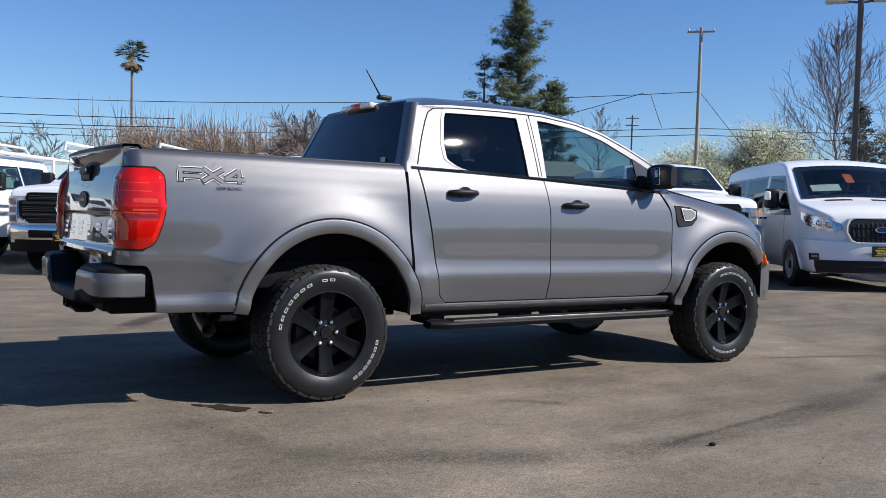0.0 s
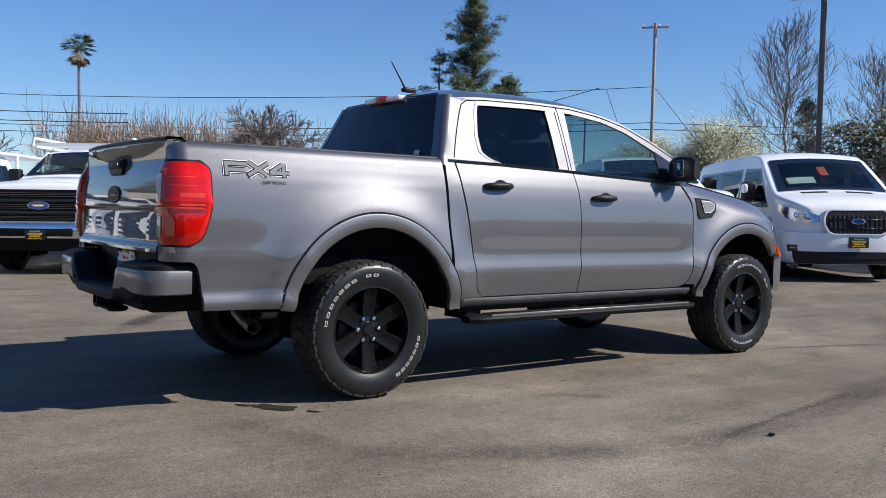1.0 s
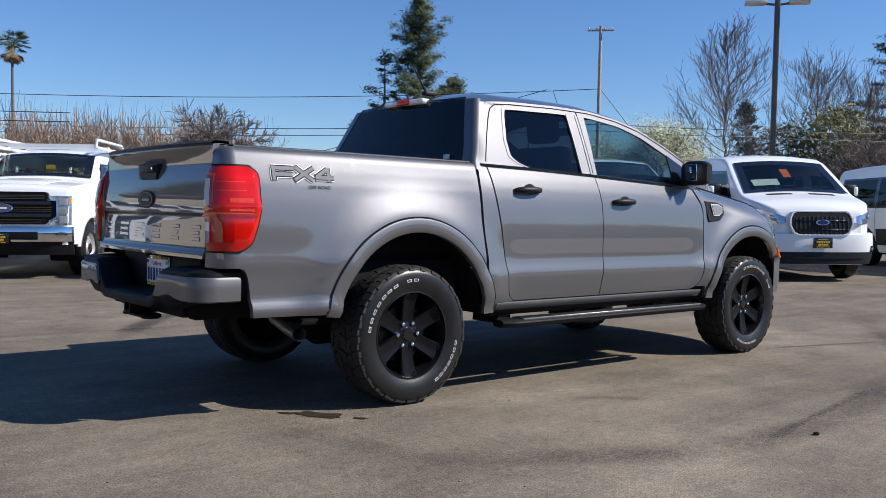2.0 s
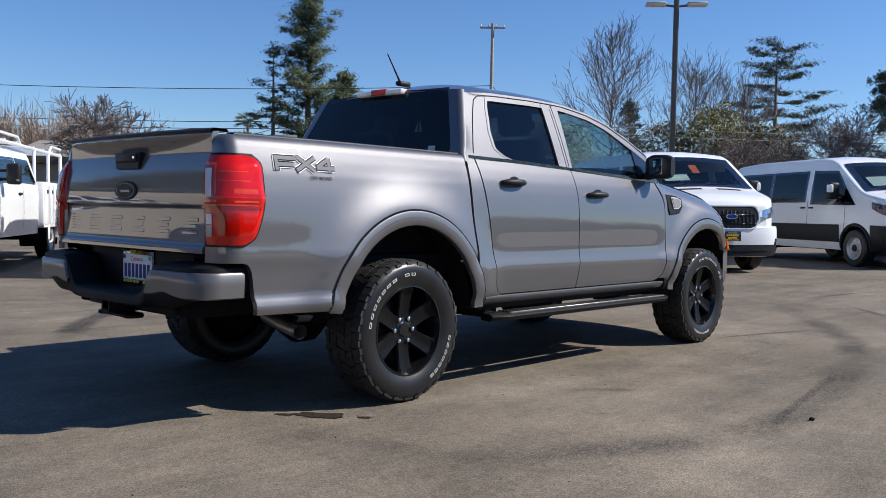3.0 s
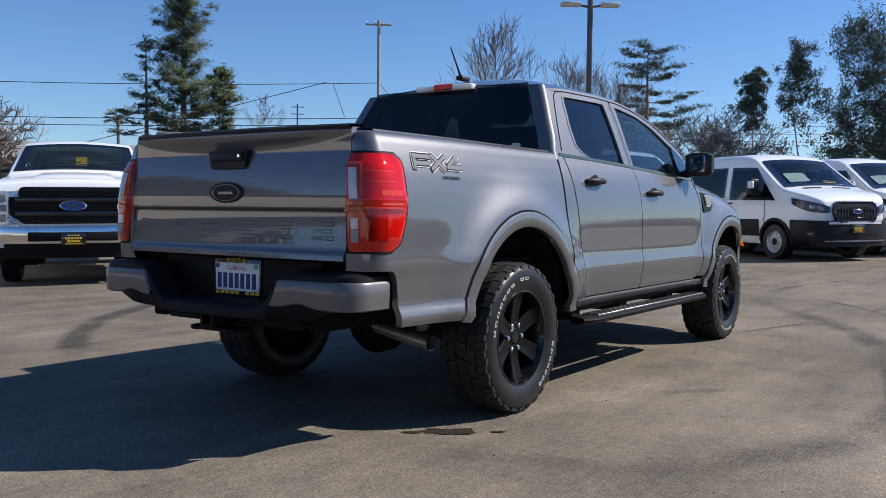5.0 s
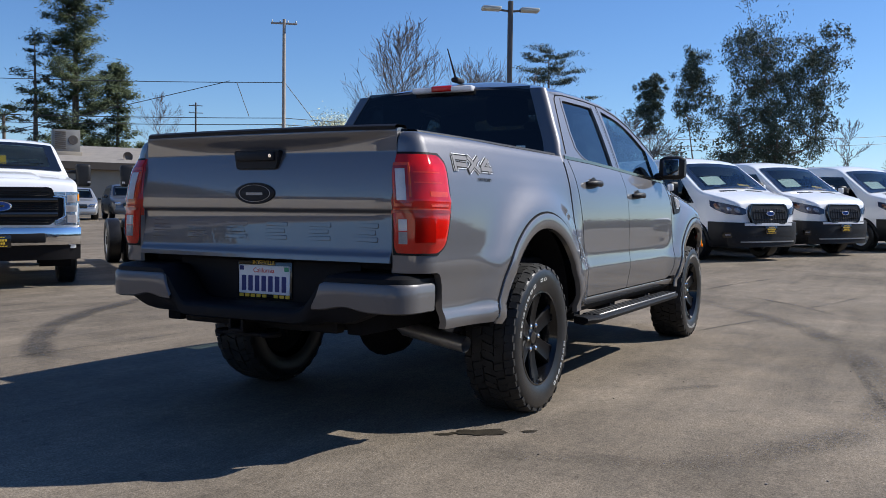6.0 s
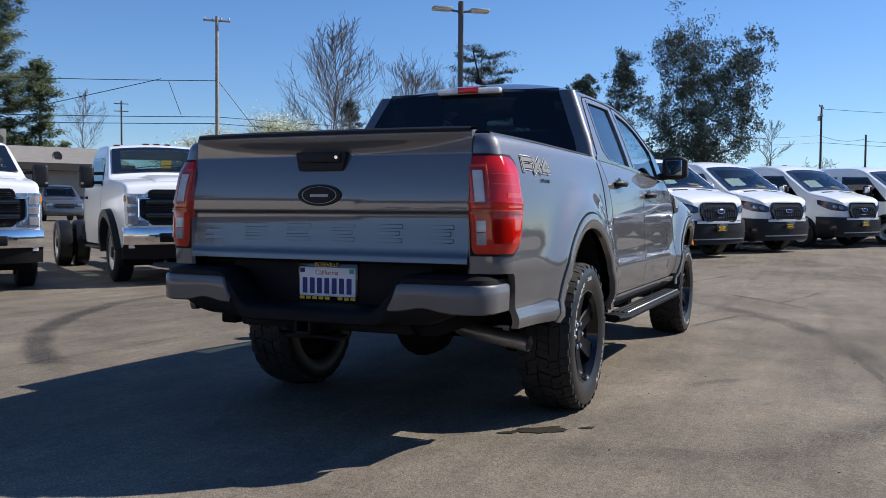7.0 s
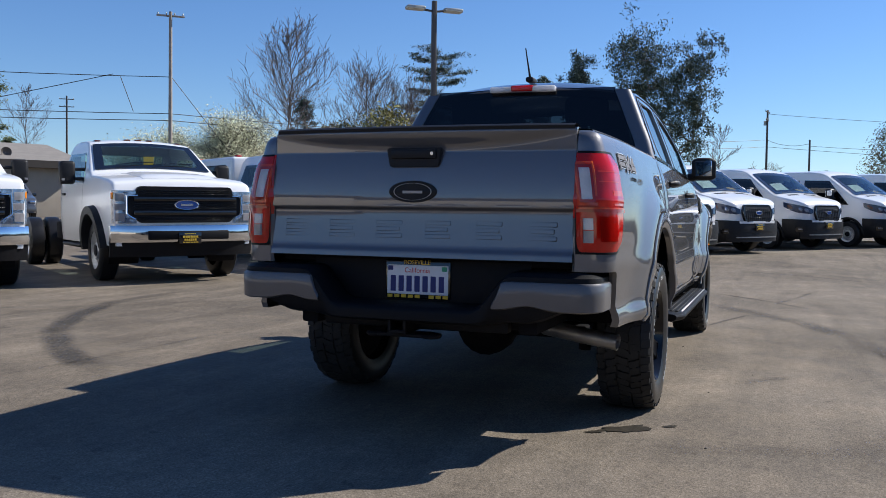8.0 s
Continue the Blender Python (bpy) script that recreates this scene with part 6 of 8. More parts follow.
    if body in ("bed", "topper"):
        bm = B()
        for s in (-1, 1):
            box(bm, (rear_x - 1.25, s * 0.97 - 0.04, 0.65), (end - 0.05, s * 0.97 + 0.04, 1.42), 0.03)
        box(bm, (rear_x - 1.25, -0.95, 0.85), (end - 0.05, 0.95, 0.92), 0.01)
        box(bm, (rear_x - 1.27, -0.95, 0.70), (rear_x - 1.20, 0.95, 1.42), 0.03)
        part("pickup_bed", bm, WHITE, truck)
        arch_band(truck, rear_x, 0.46, 0.47, 0.55, lambda z: 1.01, WHITE, out=0.02)
    if body == "rack":
        x1 = end - 0.08
        x0 = x1 - 2.6
        for s in (-1, 1):
            bm = B()
            box(bm, (x0, s * 0.88 - 0.17, 0.62), (x1, s * 0.88 + 0.17, 1.50), 0.02)
            side = part("utility_body_side", bm, WHITE, truck, "white steel utility body side with lockers")
            for xa, xb, za, zb in ((x0 + 0.05, x0 + 0.68, 0.68, 1.44), (x0 + 1.75, x0 + 2.05, 0.68, 1.44), (x0 + 2.1, x1 - 0.05, 0.68, 1.44), (x0 + 0.74, x0 + 1.70, 1.10, 1.44)):
                bm = B()
                box(bm, (xa, s * 1.055 - 0.008, za), (xb, s * 1.055 + 0.010, zb), 0.008)
                d = part("locker_door", bm, WHITE, side)
                bm = B()
                box(bm, ((xa + xb) / 2 - 0.05, s * 1.068 - 0.006, zb - 0.16), ((xa + xb) / 2 + 0.05, s * 1.068 + 0.006, zb - 0.09), 0.006)
                part("locker_latch", bm, BLACK, side)
        arch_band(truck, rear_x, 0.46, 0.47, 0.54, lambda z: 1.05, WHITE, out=0.015)
        bm = B()
        box(bm, (x0, -0.72, 0.80), (x1, 0.72, 0.86), 0.01)
        part("utility_floor", bm, WHITE, truck)
        # ladder rack over cab and body
        for s in (-1, 1):
            bm = B()
            tube(bm, [(x0 + 0.1, s * 0.86, 2.12), (-1.75, s * 0.86, 2.12)], 0.035, 8)
            tube(bm, [(x0 + 0.1, s * 0.86, 2.26), (x0 + 1.0, s * 0.86, 2.26), (x0 + 1.25, s * 0.86, 2.12)], 0.028, 8)
            tube(bm, [(-1.75, s * 0.86, 2.12), (-1.78, s * 0.86, 2.26), (-3.3, s * 0.86, 2.26), (-3.5, s * 0.86, 2.14)], 0.028, 8)
            part("rack_rail", bm, WHITE, truck, "white tubular ladder rack rail")
            for x in (x0 + 0.12, x0 + 1.3, x1 - 0.1):
                bm = B()
                tube(bm, [(x, s * 0.86, 1.48), (x, s * 0.86, 2.12)], 0.035, 8)
                part("rack_post", bm, WHITE, truck)
        for x in (x0 + 0.12, x0 + 0.9, x0 + 1.7, x1 - 0.1, -3.3, -2.5, -1.78):
            bm = B()
            box(bm, (x - 0.03, -0.86, 2.17), (x + 0.03, 0.86, 2.14), 0.008)
            part("rack_crossbar", bm, WHITE, truck)
    return truck


CARD_A = ((-0.42, 0.10, 0.46, 0.16, PAPER), (0.02, 0.30, 0.14, 0.22, ORANGE))
CARD_B = ((-0.36, 0.06, 0.50, 0.26, PAPER), (0.35, 0.02, 0.30, 0.07, YELLOW))
build_van(parked(10.75, 2.38, 233), "white passenger van with orange tag and paper behind its windscreen", False, CARD_A)
build_van(parked(14.5, 0.14, 234), "white passenger van with black bumper and sill cladding", True, CARD_B)
for x, y in ((17.2, -1.03), (20.15, -2.66), (22.38, -4.70), (25.0, -6.75)):
    build_van(parked(x, y, 234), "white van with black lower bumper parked in the row", True, CARD_B)
# unseen vans behind the viewer, added to lighten what the tailgate reflects
for y in (13.0, 9.6, 6.2, 2.8):
    build_van(pose(-27.0 - 0.18 * y, y, 0, 0, 0, -8), "unseen white van added for the tailgate to reflect", True, ())
SLIP = ((0.05, 0.16, 0.16, 0.24, YELLOW),)
build_work_truck(parked(0.65, 10.0, 235), "white crew-cab work truck with utility body and ladder rack", "crew", "rack", SLIP)
build_work_truck(parked(3.27, 7.93, 235), "white crew-cab pickup with chrome bumper and yellow windscreen tag", "crew", "bed", SLIP)
build_work_truck(parked(5.74, 6.23, 235), "white single-cab chassis truck with bare frame behind the cab", "single", "chassis", SLIP)
build_work_truck(parked(-2.0, 12.0, 235), "white crew-cab utility truck with ladder rack beside its twin", "crew", "rack", SLIP)
build_work_truck(parked(-4.8, 14.1, 235), "white crew-cab pickup further along the row", "crew", "bed", SLIP)
build_work_truck(parked(-7.6, 16.2, 235), "white crew-cab pickup further along the row", "crew", "bed", SLIP)
for x, y in ((-10.4, 18.2), (-13.2, 20.2), (-16.0, 22.2)):
    build_work_truck(parked(x, y, 235), "white crew-cab pickup further along the row", "crew", "bed", SLIP)
build_work_truck(parked(9.34, 4.63, 238), "white crew-cab pickup with a bed canopy and red markers", "crew", "topper", ())


def build_suv(m, label, paint):
    car = thing("suv", label, "car", "cars before the low building", m=m)
    top = spline([-4.75, -4.68, -4.3, -3.0, -2.2, -1.85, -1.25, -1.1, -0.3, -0.1, 0.0], [1.2, 1.5, 1.68, 1.74, 1.72, 1.62, 1.14, 1.08, 0.95, 0.82, 0.62], 0.06)
    width = spline([0.2, 0.4, 0.7, 0.95, 1.2, 1.7], [0.85, 0.92, 0.95, 0.93, 0.86, 0.66], 0.04)
    plan = spline([-4.75, -4.3, -0.8, -0.25, 0.0], [0.9, 1.0, 1.0, 0.94, 0.80], 0.1)
    q = lambda s: (lambda x, z: (x, s * (width(z) * plan(x) + 0.008), z))
    holes = [lambda c: -1.78 < c.x < -1.28 and abs(c.y) < 0.6 and c.z > top(c.x) - 0.04, lambda c: abs(c.y) > 0.55 and 1.12 < c.z < 1.52 and -4.2 < c.x < -1.9]
    part("body", hull(top, width, plan, [0.0, -0.04, -0.1, -0.18] + span(-0.28, -4.75, 50), 0.28, 0.07, 0.04, holes, ((-0.95, 0.36, 0.42), (-3.7, 0.36, 0.42))), paint, car, smooth=50)

    def roof(x, y):
        return (x + 0.01, y, top(x) + 0.05)

    part("windscreen", pane_patch(((-1.24, -0.70), (-1.24, 0.70), (-1.84, 0.60), (-1.84, -0.60)), roof, 5, 0.05), (SHIELD, GLOSS), car, smooth=60)
    for s in (-1, 1):
        part("side_window", pane_patch(((-4.3, 1.10), (-1.7, 1.08), (-2.1, 1.55), (-4.1, 1.55)), q(s), 6, 0.05), (TINT, GLOSS), car, smooth=60)
        bm = B()
        box(bm, (-0.30, s * 0.66 - 0.14, 0.70), (-0.01, s * 0.66 + 0.12, 0.84), 0.03, 2)
        part("head_lamp", bm, LAMP, car)
        bm = B()
        box(bm, (-1.62, s * 1.02 - 0.10, 1.06), (-1.50, s * 1.02 + 0.08, 1.20), 0.03, 2)
        part("door_mirror", bm, GLOSS, car)
    bm = B()
    box(bm, (-0.06, -0.42, 0.62), (0.02, 0.42, 0.82), 0.02, 2)
    part("grille", bm, GLOSS, car)
    bm = B()
    box(bm, (-0.10, -0.82, 0.32), (0.04, 0.82, 0.56), 0.05, 2)
    part("front_bumper", bm, paint, car)
    bm = B()
    box(bm, (-4.4, -0.75, 0.25), (-0.3, 0.75, 0.9), 0.05)
    part("cabin_floor", bm, SEAT, car)
    for x in (-0.95, -3.7):
        for y in (-0.82, 0.82):
            simple_wheel(car, x, y, 0.36, 0.24, STEEL)
    return car


GREYCAR = mat("dark_grey_paint", (0.10, 0.105, 0.115), 0.3, 0.4, 0.05, 2, coat=0.8)
SILVERCAR = mat("silver_grey_paint", (0.40, 0.40, 0.40), 0.3, 0.5, 0.05, 2, coat=0.8)
build_suv(pose(26.4, 30.9, 0.49, 0, 0, 236), "grey SUV parked before the low building", GREYCAR)
build_suv(pose(23.5, 31.2, 0.49, 0, 0, 232) @ Matrix.Diagonal((0.93, 0.96, 0.86, 1)), "silver car parked before the low building", SILVERCAR)

# ---------------------------------------------------------------- trees, poles and distance
BARK = mat("bark", (0.14, 0.115, 0.095), 0.9, 0, 0.35, 3, 0.4, 40)
TWIG = mat("bare_twigs", (0.165, 0.135, 0.12), 0.9, 0, 0.3, 0.6, island=0.4)
WILLOW = mat("tan_whips", (0.42, 0.31, 0.225), 0.85, 0, 0.35, 0.4, island=0.6)
NEEDLE = mat("pine_needles", (0.066, 0.088, 0.034), 0.75, 0, 0.45, 0.35, island=0.7)
CEDAR = mat("cedar_needles", (0.048, 0.068, 0.046), 0.8, 0, 0.4, 0.35, island=0.6)
GUM = mat("gum_leaves", (0.080, 0.100, 0.070), 0.75, 0, 0.45, 0.3, island=0.7, spec=0.15)
OLIVE = mat("yellow_green_leaves", (0.20, 0.17, 0.035), 0.7, 0, 0.4, 0.4, island=0.7)
SHRUB = mat("brown_green_leaves", (0.105, 0.095, 0.045), 0.8, 0, 0.4, 0.3, island=0.7)
BLOSSOM = mat("white_blossom", (0.50, 0.50, 0.33), 0.8, 0, 0.25, 0.6, island=0.8)
FROND = mat("palm_fronds", (0.065, 0.095, 0.040), 0.6, 0, 0.35, 0.5, island=0.6)
THATCH = mat("dead_fronds", (0.16, 0.12, 0.07), 0.85, 0, 0.35, 0.5, island=0.6)
POLE = mat("weathered_pole_wood", (0.33, 0.285, 0.245), 0.85, 0, 0.3, 2.0, 0.3, 60)
GREYPOLE = mat("painted_steel_pole", (0.09, 0.075, 0.065), 0.6, 0.2, 0.25, 2.0)
WIRE = mat("cable", (0.03, 0.03, 0.03), 0.6)
LIGHTHEAD = mat("lamp_head_grey", (0.45, 0.44, 0.40), 0.5, 0.3, 0.1, 5)


def from_lists(name, verts, faces, material, parent, label=""):
    me = bpy.data.meshes.new(name)
    me.from_pydata(verts, [], faces)
    me.materials.append(material)
    ob = new(name, me)
    ob.parent = parent
    if label:
        ob["label"] = label
    return ob


def limb(V, F, a, b, ra, rb, sides=4):
    d = (b - a)
    if d.length < 1e-6:
        return
    d.normalize()
    u = d.orthogonal().normalized()
    w = d.cross(u)
    k = len(V)
    for p, r in ((a, ra), (b, rb)):
        for i in range(sides):
            t = 2 * math.pi * i / sides
            V.append(p + (u * math.cos(t) + w * math.sin(t)) * r)
    for i in range(sides):
        j = (i + 1) % sides
        F.append((k + i, k + j, k + sides + j, k + sides + i))


def leaves(V, F, rng, centre, radius, n, size, flat=0.8, long=1.6, wide=0.42):
    """n small leaf blades scattered round a point."""
    for _ in range(n):
        p = Vector((rng.gauss(0, 1), rng.gauss(0, 1), rng.gauss(0, 1) * flat)) * radius * 0.5 + centre
        a = Vector((rng.uniform(-1, 1), rng.uniform(-1, 1), rng.uniform(-1, 1))).normalized()
        b = a.orthogonal().normalized()
        s = size * rng.uniform(0.6, 1.3)
        k = len(V)
        V.extend((p - a * s * long * 0.5, p + b * s * wide, p + a * s * long * 0.5, p - b * s * wide))
        F.append((k, k + 1, k + 2, k + 3))


THIN = 0.02


def grow(rng, V, F, tips, p, d, length, r, depth, spread, up, split=3, bend=0.25, fine=None):
    """A branching limb; tips gathers the ends, fine the thin branches."""
    if fine and depth <= fine[2]:
        V, F = fine[0], fine[1]
    n = 3
    r = max(r, THIN)
    for _ in range(n):
        d = (d + Vector((rng.gauss(0, bend), rng.gauss(0, bend), rng.gauss(0, bend) + up)) * 0.5).normalized()
        q = p + d * length / n
        limb(V, F, p, q, r, r * 0.84, 6 if depth > 3 else 4 if depth > 1 else 3)
        p, r = q, max(THIN, r * 0.84)
        if depth > 0 and rng.random() < 0.55:
            side = (d + Vector((rng.gauss(0, spread), rng.gauss(0, spread), rng.gauss(0, spread * 0.5) + 0.1))).normalized()
            grow(rng, V, F, tips, p, side, length * rng.uniform(0.5, 0.75), r * 0.55, depth - 1, spread, up, split, bend, fine)
    if depth <= 0:
        tips.append((p, d))
        return
    for _ in range(split):
        nd = (d + Vector((rng.gauss(0, spread), rng.gauss(0, spread), rng.gauss(0, spread * 0.6)))).normalized()
        grow(rng, V, F, tips, p, nd, length * rng.uniform(0.62, 0.85), r * rng.uniform(0.55, 0.75), depth - 1, spread, up, split, bend, fine)


def bare_tree(name, seed, x, y, height, label, spread=0.42, up=0.12, depth=5, split=2, trunk=0.22, material=None, stems=1, lean=0.1, z0=0.0, blossom=None, leafmat=None, bn=10, bsize=0.12, brad=0.5):
    rng = random.Random(seed)
    tree = thing(name, label, "tree", m=Matrix.Translation((x, y, 0)))
    V, F, tips = [], [], []
    fine = ([], [], depth - 2)
    for i in range(stems):
        d = Vector((rng.gauss(0, lean), rng.gauss(0, lean), 1)).normalized()
        if stems > 1:
            a = 2 * math.pi * i / stems
            d = Vector((0.5 * math.cos(a), 0.5 * math.sin(a), 1)).normalized()
        grow(rng, V, F, tips, Vector((0, 0, z0)), d, height * 0.30, trunk, depth, spread, up, split, fine=fine)
    top = max(v.z for v in V + fine[0])
    k = height / top
    V = [Vector((v.x * k, v.y * k, v.z * k)) for v in V]
    from_lists("trunk", V, F, material or BARK, tree)
    tw = from_lists("branchwork", [v * k for v in fine[0]], fine[1], material or BARK, tree)
    tw["kind"] = "stuff"
    if leafmat:
        LV, LF = [], []
        for p, d in tips:
            leaves(LV, LF, rng, p * k, brad, bn, bsize)
        q = from_lists("crown", LV, LF, leafmat, tree)
        q["kind"] = "stuff"
    return tree


def conifer(seed, x, y, height, radius, label, material, gap=0.85, droop=0.1, low=0.12, dense=1.0, ragged=0.35, power=0.9, bare_top=0.0, clump=0.8, rise=0.25, flat=0.6):
    """Branches leave the stem one by one, each ending in needle clumps, so that the outline stays uneven."""
    rng = random.Random(seed)
    tree = thing("conifer_tree", label, "tree", m=Matrix.Translation((x, y, 0)))
    V, F, LV, LF = [], [], [], []
    limb(V, F, Vector((0, 0, 0)), Vector((0.1, 0, height * 0.6)), height * 0.018, height * 0.010, 8)
    limb(V, F, Vector((0.1, 0, height * 0.6)), Vector((0, 0, height)), height * 0.010, 0.04, 6)
    z, a = height * low, 0.0
    while z < height * (0.985 - bare_top):
        t = (z / height - low) / (1 - low)
        env = radius * (1 - t) ** power * (0.82 + 0.18 * math.sin(t * 17 + seed)) + 0.3
        a += 2.4 + rng.uniform(-0.7, 0.7)
        ln = env * rng.uniform(1 - ragged, 1 + ragged * 0.4)
        base = Vector((0, 0, z))
        tip = Vector((math.cos(a) * ln, math.sin(a) * ln, z + (rise - droop) * ln + rng.uniform(-0.2, 0.4)))
        mid = (base + tip) / 2 + Vector((0, 0, -0.10 * ln))
        limb(V, F, base, mid, 0.02 + 0.012 * ln, 0.012 + 0.007 * ln, 4)
        limb(V, F, mid, tip, 0.012 + 0.007 * ln, 0.012, 3)
        steps = max(2, int(ln / 0.75))
        for i in range(steps):
            q = 0.28 + 0.74 * (i + rng.random()) / steps
            c = base.lerp(mid, q * 2) if q < 0.5 else mid.lerp(tip, q * 2 - 1)
            c = c + Vector((rng.gauss(0, 0.10 * ln * q), rng.gauss(0, 0.10 * ln * q), rng.uniform(0, 0.25)))
            leaves(LV, LF, rng, c, clump * rng.uniform(0.6, 1.3), int(30 * dense * rng.uniform(0.4, 1.4)), 0.21, flat, 2.3, 0.36)
        z += gap * rng.uniform(0.5, 1.5) * (0.55 + 0.45 * (1 - t))
    leaves(LV, LF, rng, Vector((0, 0, height * (0.975 - bare_top))), 0.7, int(60 * dense), 0.22, 1.6, 2.0)
    from_lists("trunk", V, F, BARK, tree)
    q = from_lists("crown", LV, LF, material, tree)
    q["kind"] = "stuff"
    return tree


def slender_tree(seed, x, y, height, width, label, low=0.22, n=46, trunk=0.24, material=None):
    """A leafless tree with one stem and many upswept branches in an oval crown."""
    rng = random.Random(seed)
    tree = thing("bare_tree", label, "tree", m=Matrix.Translation((x, y, 0)))
    V, F, TV, TF = [], [], [], []
    stem, p, r = [], Vector((0, 0, 0)), trunk
    for k in range(12):
        q = Vector((rng.gauss(0, 0.12), rng.gauss(0, 0.12), height * (k + 1) / 12 * (0.97 if k == 11 else 1)))
        limb(V, F, p, q, r, max(0.03, r * 0.86), 7)
        stem.append((p, q))
        p, r = q, max(0.03, r * 0.86)

    def twig(p, d, ln, r, depth):
        steps = 4
        for i in range(steps):
            d = (d + Vector((rng.gauss(0, 0.16), rng.gauss(0, 0.16), 0.10 + rng.gauss(0, 0.10)))).normalized()
            q = p + d * ln / steps
            limb(TV, TF, p, q, r, max(0.016, r * 0.75), 4 if depth > 1 else 3)
            p, r = q, max(0.016, r * 0.75)
            if depth > 0:
                for _ in range(2):
                    e = (d + Vector((rng.gauss(0, 0.55), rng.gauss(0, 0.55), rng.gauss(0.15, 0.35)))).normalized()
                    twig(p, e, ln * rng.uniform(0.32, 0.55), r * 0.55, depth - 1)

    for k in range(n):
        t = low + (0.97 - low) * (k + rng.random()) / n
        i = min(11, int(t * 12))
        base = stem[i][0].lerp(stem[i][1], t * 12 - i)
        u = (t - low) / (1 - low)
        ln = width * (0.35 + 0.9 * math.sin(math.pi * min(1, 0.18 + u * 0.82))) * rng.uniform(0.7, 1.15)
        a = k * 2.4 + rng.uniform(-0.6, 0.6)
        twig(base, Vector((math.cos(a), math.sin(a), 0.60 + 0.6 * u)).normalized(), ln, 0.030 + 0.040 * (1 - u), 2)
    from_lists("trunk", V, F, material or TWIG, tree)
    q = from_lists("branchwork", TV, TF, material or TWIG, tree)
    q["kind"] = "stuff"
    return tree


def gum_tree(seed, x, y, height, spread, label, clumps, low=0.36, lean=(0.0, 0.0), puff=1.0):
    rng = random.Random(seed)
    tree = thing("eucalyptus_tree", label, "tree", m=Matrix.Translation((x, y, 0)))
    V, F, LV, LF = [], [], [], []
    fork = Vector((rng.uniform(-0.5, 0.5), rng.uniform(-0.5, 0.5), height * 0.28))
    limb(V, F, Vector((0, 0, 0)), fork, height * 0.022, height * 0.017, 8)
    nodes = [fork]
    for i in range(clumps):
        a = i * 2.4 + rng.uniform(-0.8, 0.8)
        t = low + (1 - low) * (i + rng.random()) / clumps
        rad = spread * math.sqrt(rng.uniform(0.1, 1.0)) * (0.55 + 0.6 * math.sin(math.pi * min(1, t * 0.95)))
        c = Vector((math.cos(a) * rad + lean[0] * (t - 0.3), math.sin(a) * rad + lean[1] * (t - 0.3), height * t - 0.15 * rad))
        start = min((q for q in nodes if q.z < c.z - 0.3), key=lambda q: (q - c).length + 0.5 * abs(q.z - c.z), default=fork)
        thick = max(0.03, height * 0.010 * (1.1 - t))
        knee = start.lerp(c, 0.5) + Vector((0, 0, -0.12 * (c - start).length))
        limb(V, F, start, knee, thick * 1.3, thick, 5)
        limb(V, F, knee, c, thick, thick * 0.7, 4)
        nodes.append(c)
        r = height * rng.uniform(0.034, 0.058) * puff
        for _ in range(13):
            o = c + Vector((rng.gauss(0, r * 1.15), rng.gauss(0, r * 1.15), rng.gauss(0, r)))
            limb(V, F, c, o, 0.025, 0.012, 3)
            leaves(LV, LF, rng, o - Vector((0, 0, 0.2)), r * 0.80, 64, 0.135, 1.1, 2.4)
    from_lists("trunk", V, F, BARK, tree)
    q = from_lists("crown", LV, LF, GUM, tree)
    q["kind"] = "stuff"
    return tree


def leafy_tree(name, seed, x, y, height, spread, label, material, low=0.2, n=90, size=0.26):
    rng = random.Random(seed)
    tree = thing(name, label, "tree", m=Matrix.Translation((x, y, 0)))
    V, F, LV, LF = [], [], [], []
    fork = Vector((0, 0, height * 0.25))
    limb(V, F, Vector((0, 0, 0)), fork, 0.24, 0.18, 7)
    for _ in range(n):
        a, t = rng.uniform(0, 2 * math.pi), rng.uniform(low, 1)
        rad = spread * math.sqrt(rng.random()) * math.sqrt(max(0.05, 1 - abs(2 * (t - low) / (1 - low) - 0.9) ** 2.2 * 0.8))
        c = Vector((math.cos(a) * rad, math.sin(a) * rad, height * t * 0.96))
        limb(V, F, fork, c, 0.06, 0.02, 3)
        leaves(LV, LF, rng, c, height * 0.10, 42, size, 0.8)
    from_lists("trunk", V, F, BARK, tree)
    q = from_lists("crown", LV, LF, material, tree)
    q["kind"] = "stuff"
    return tree


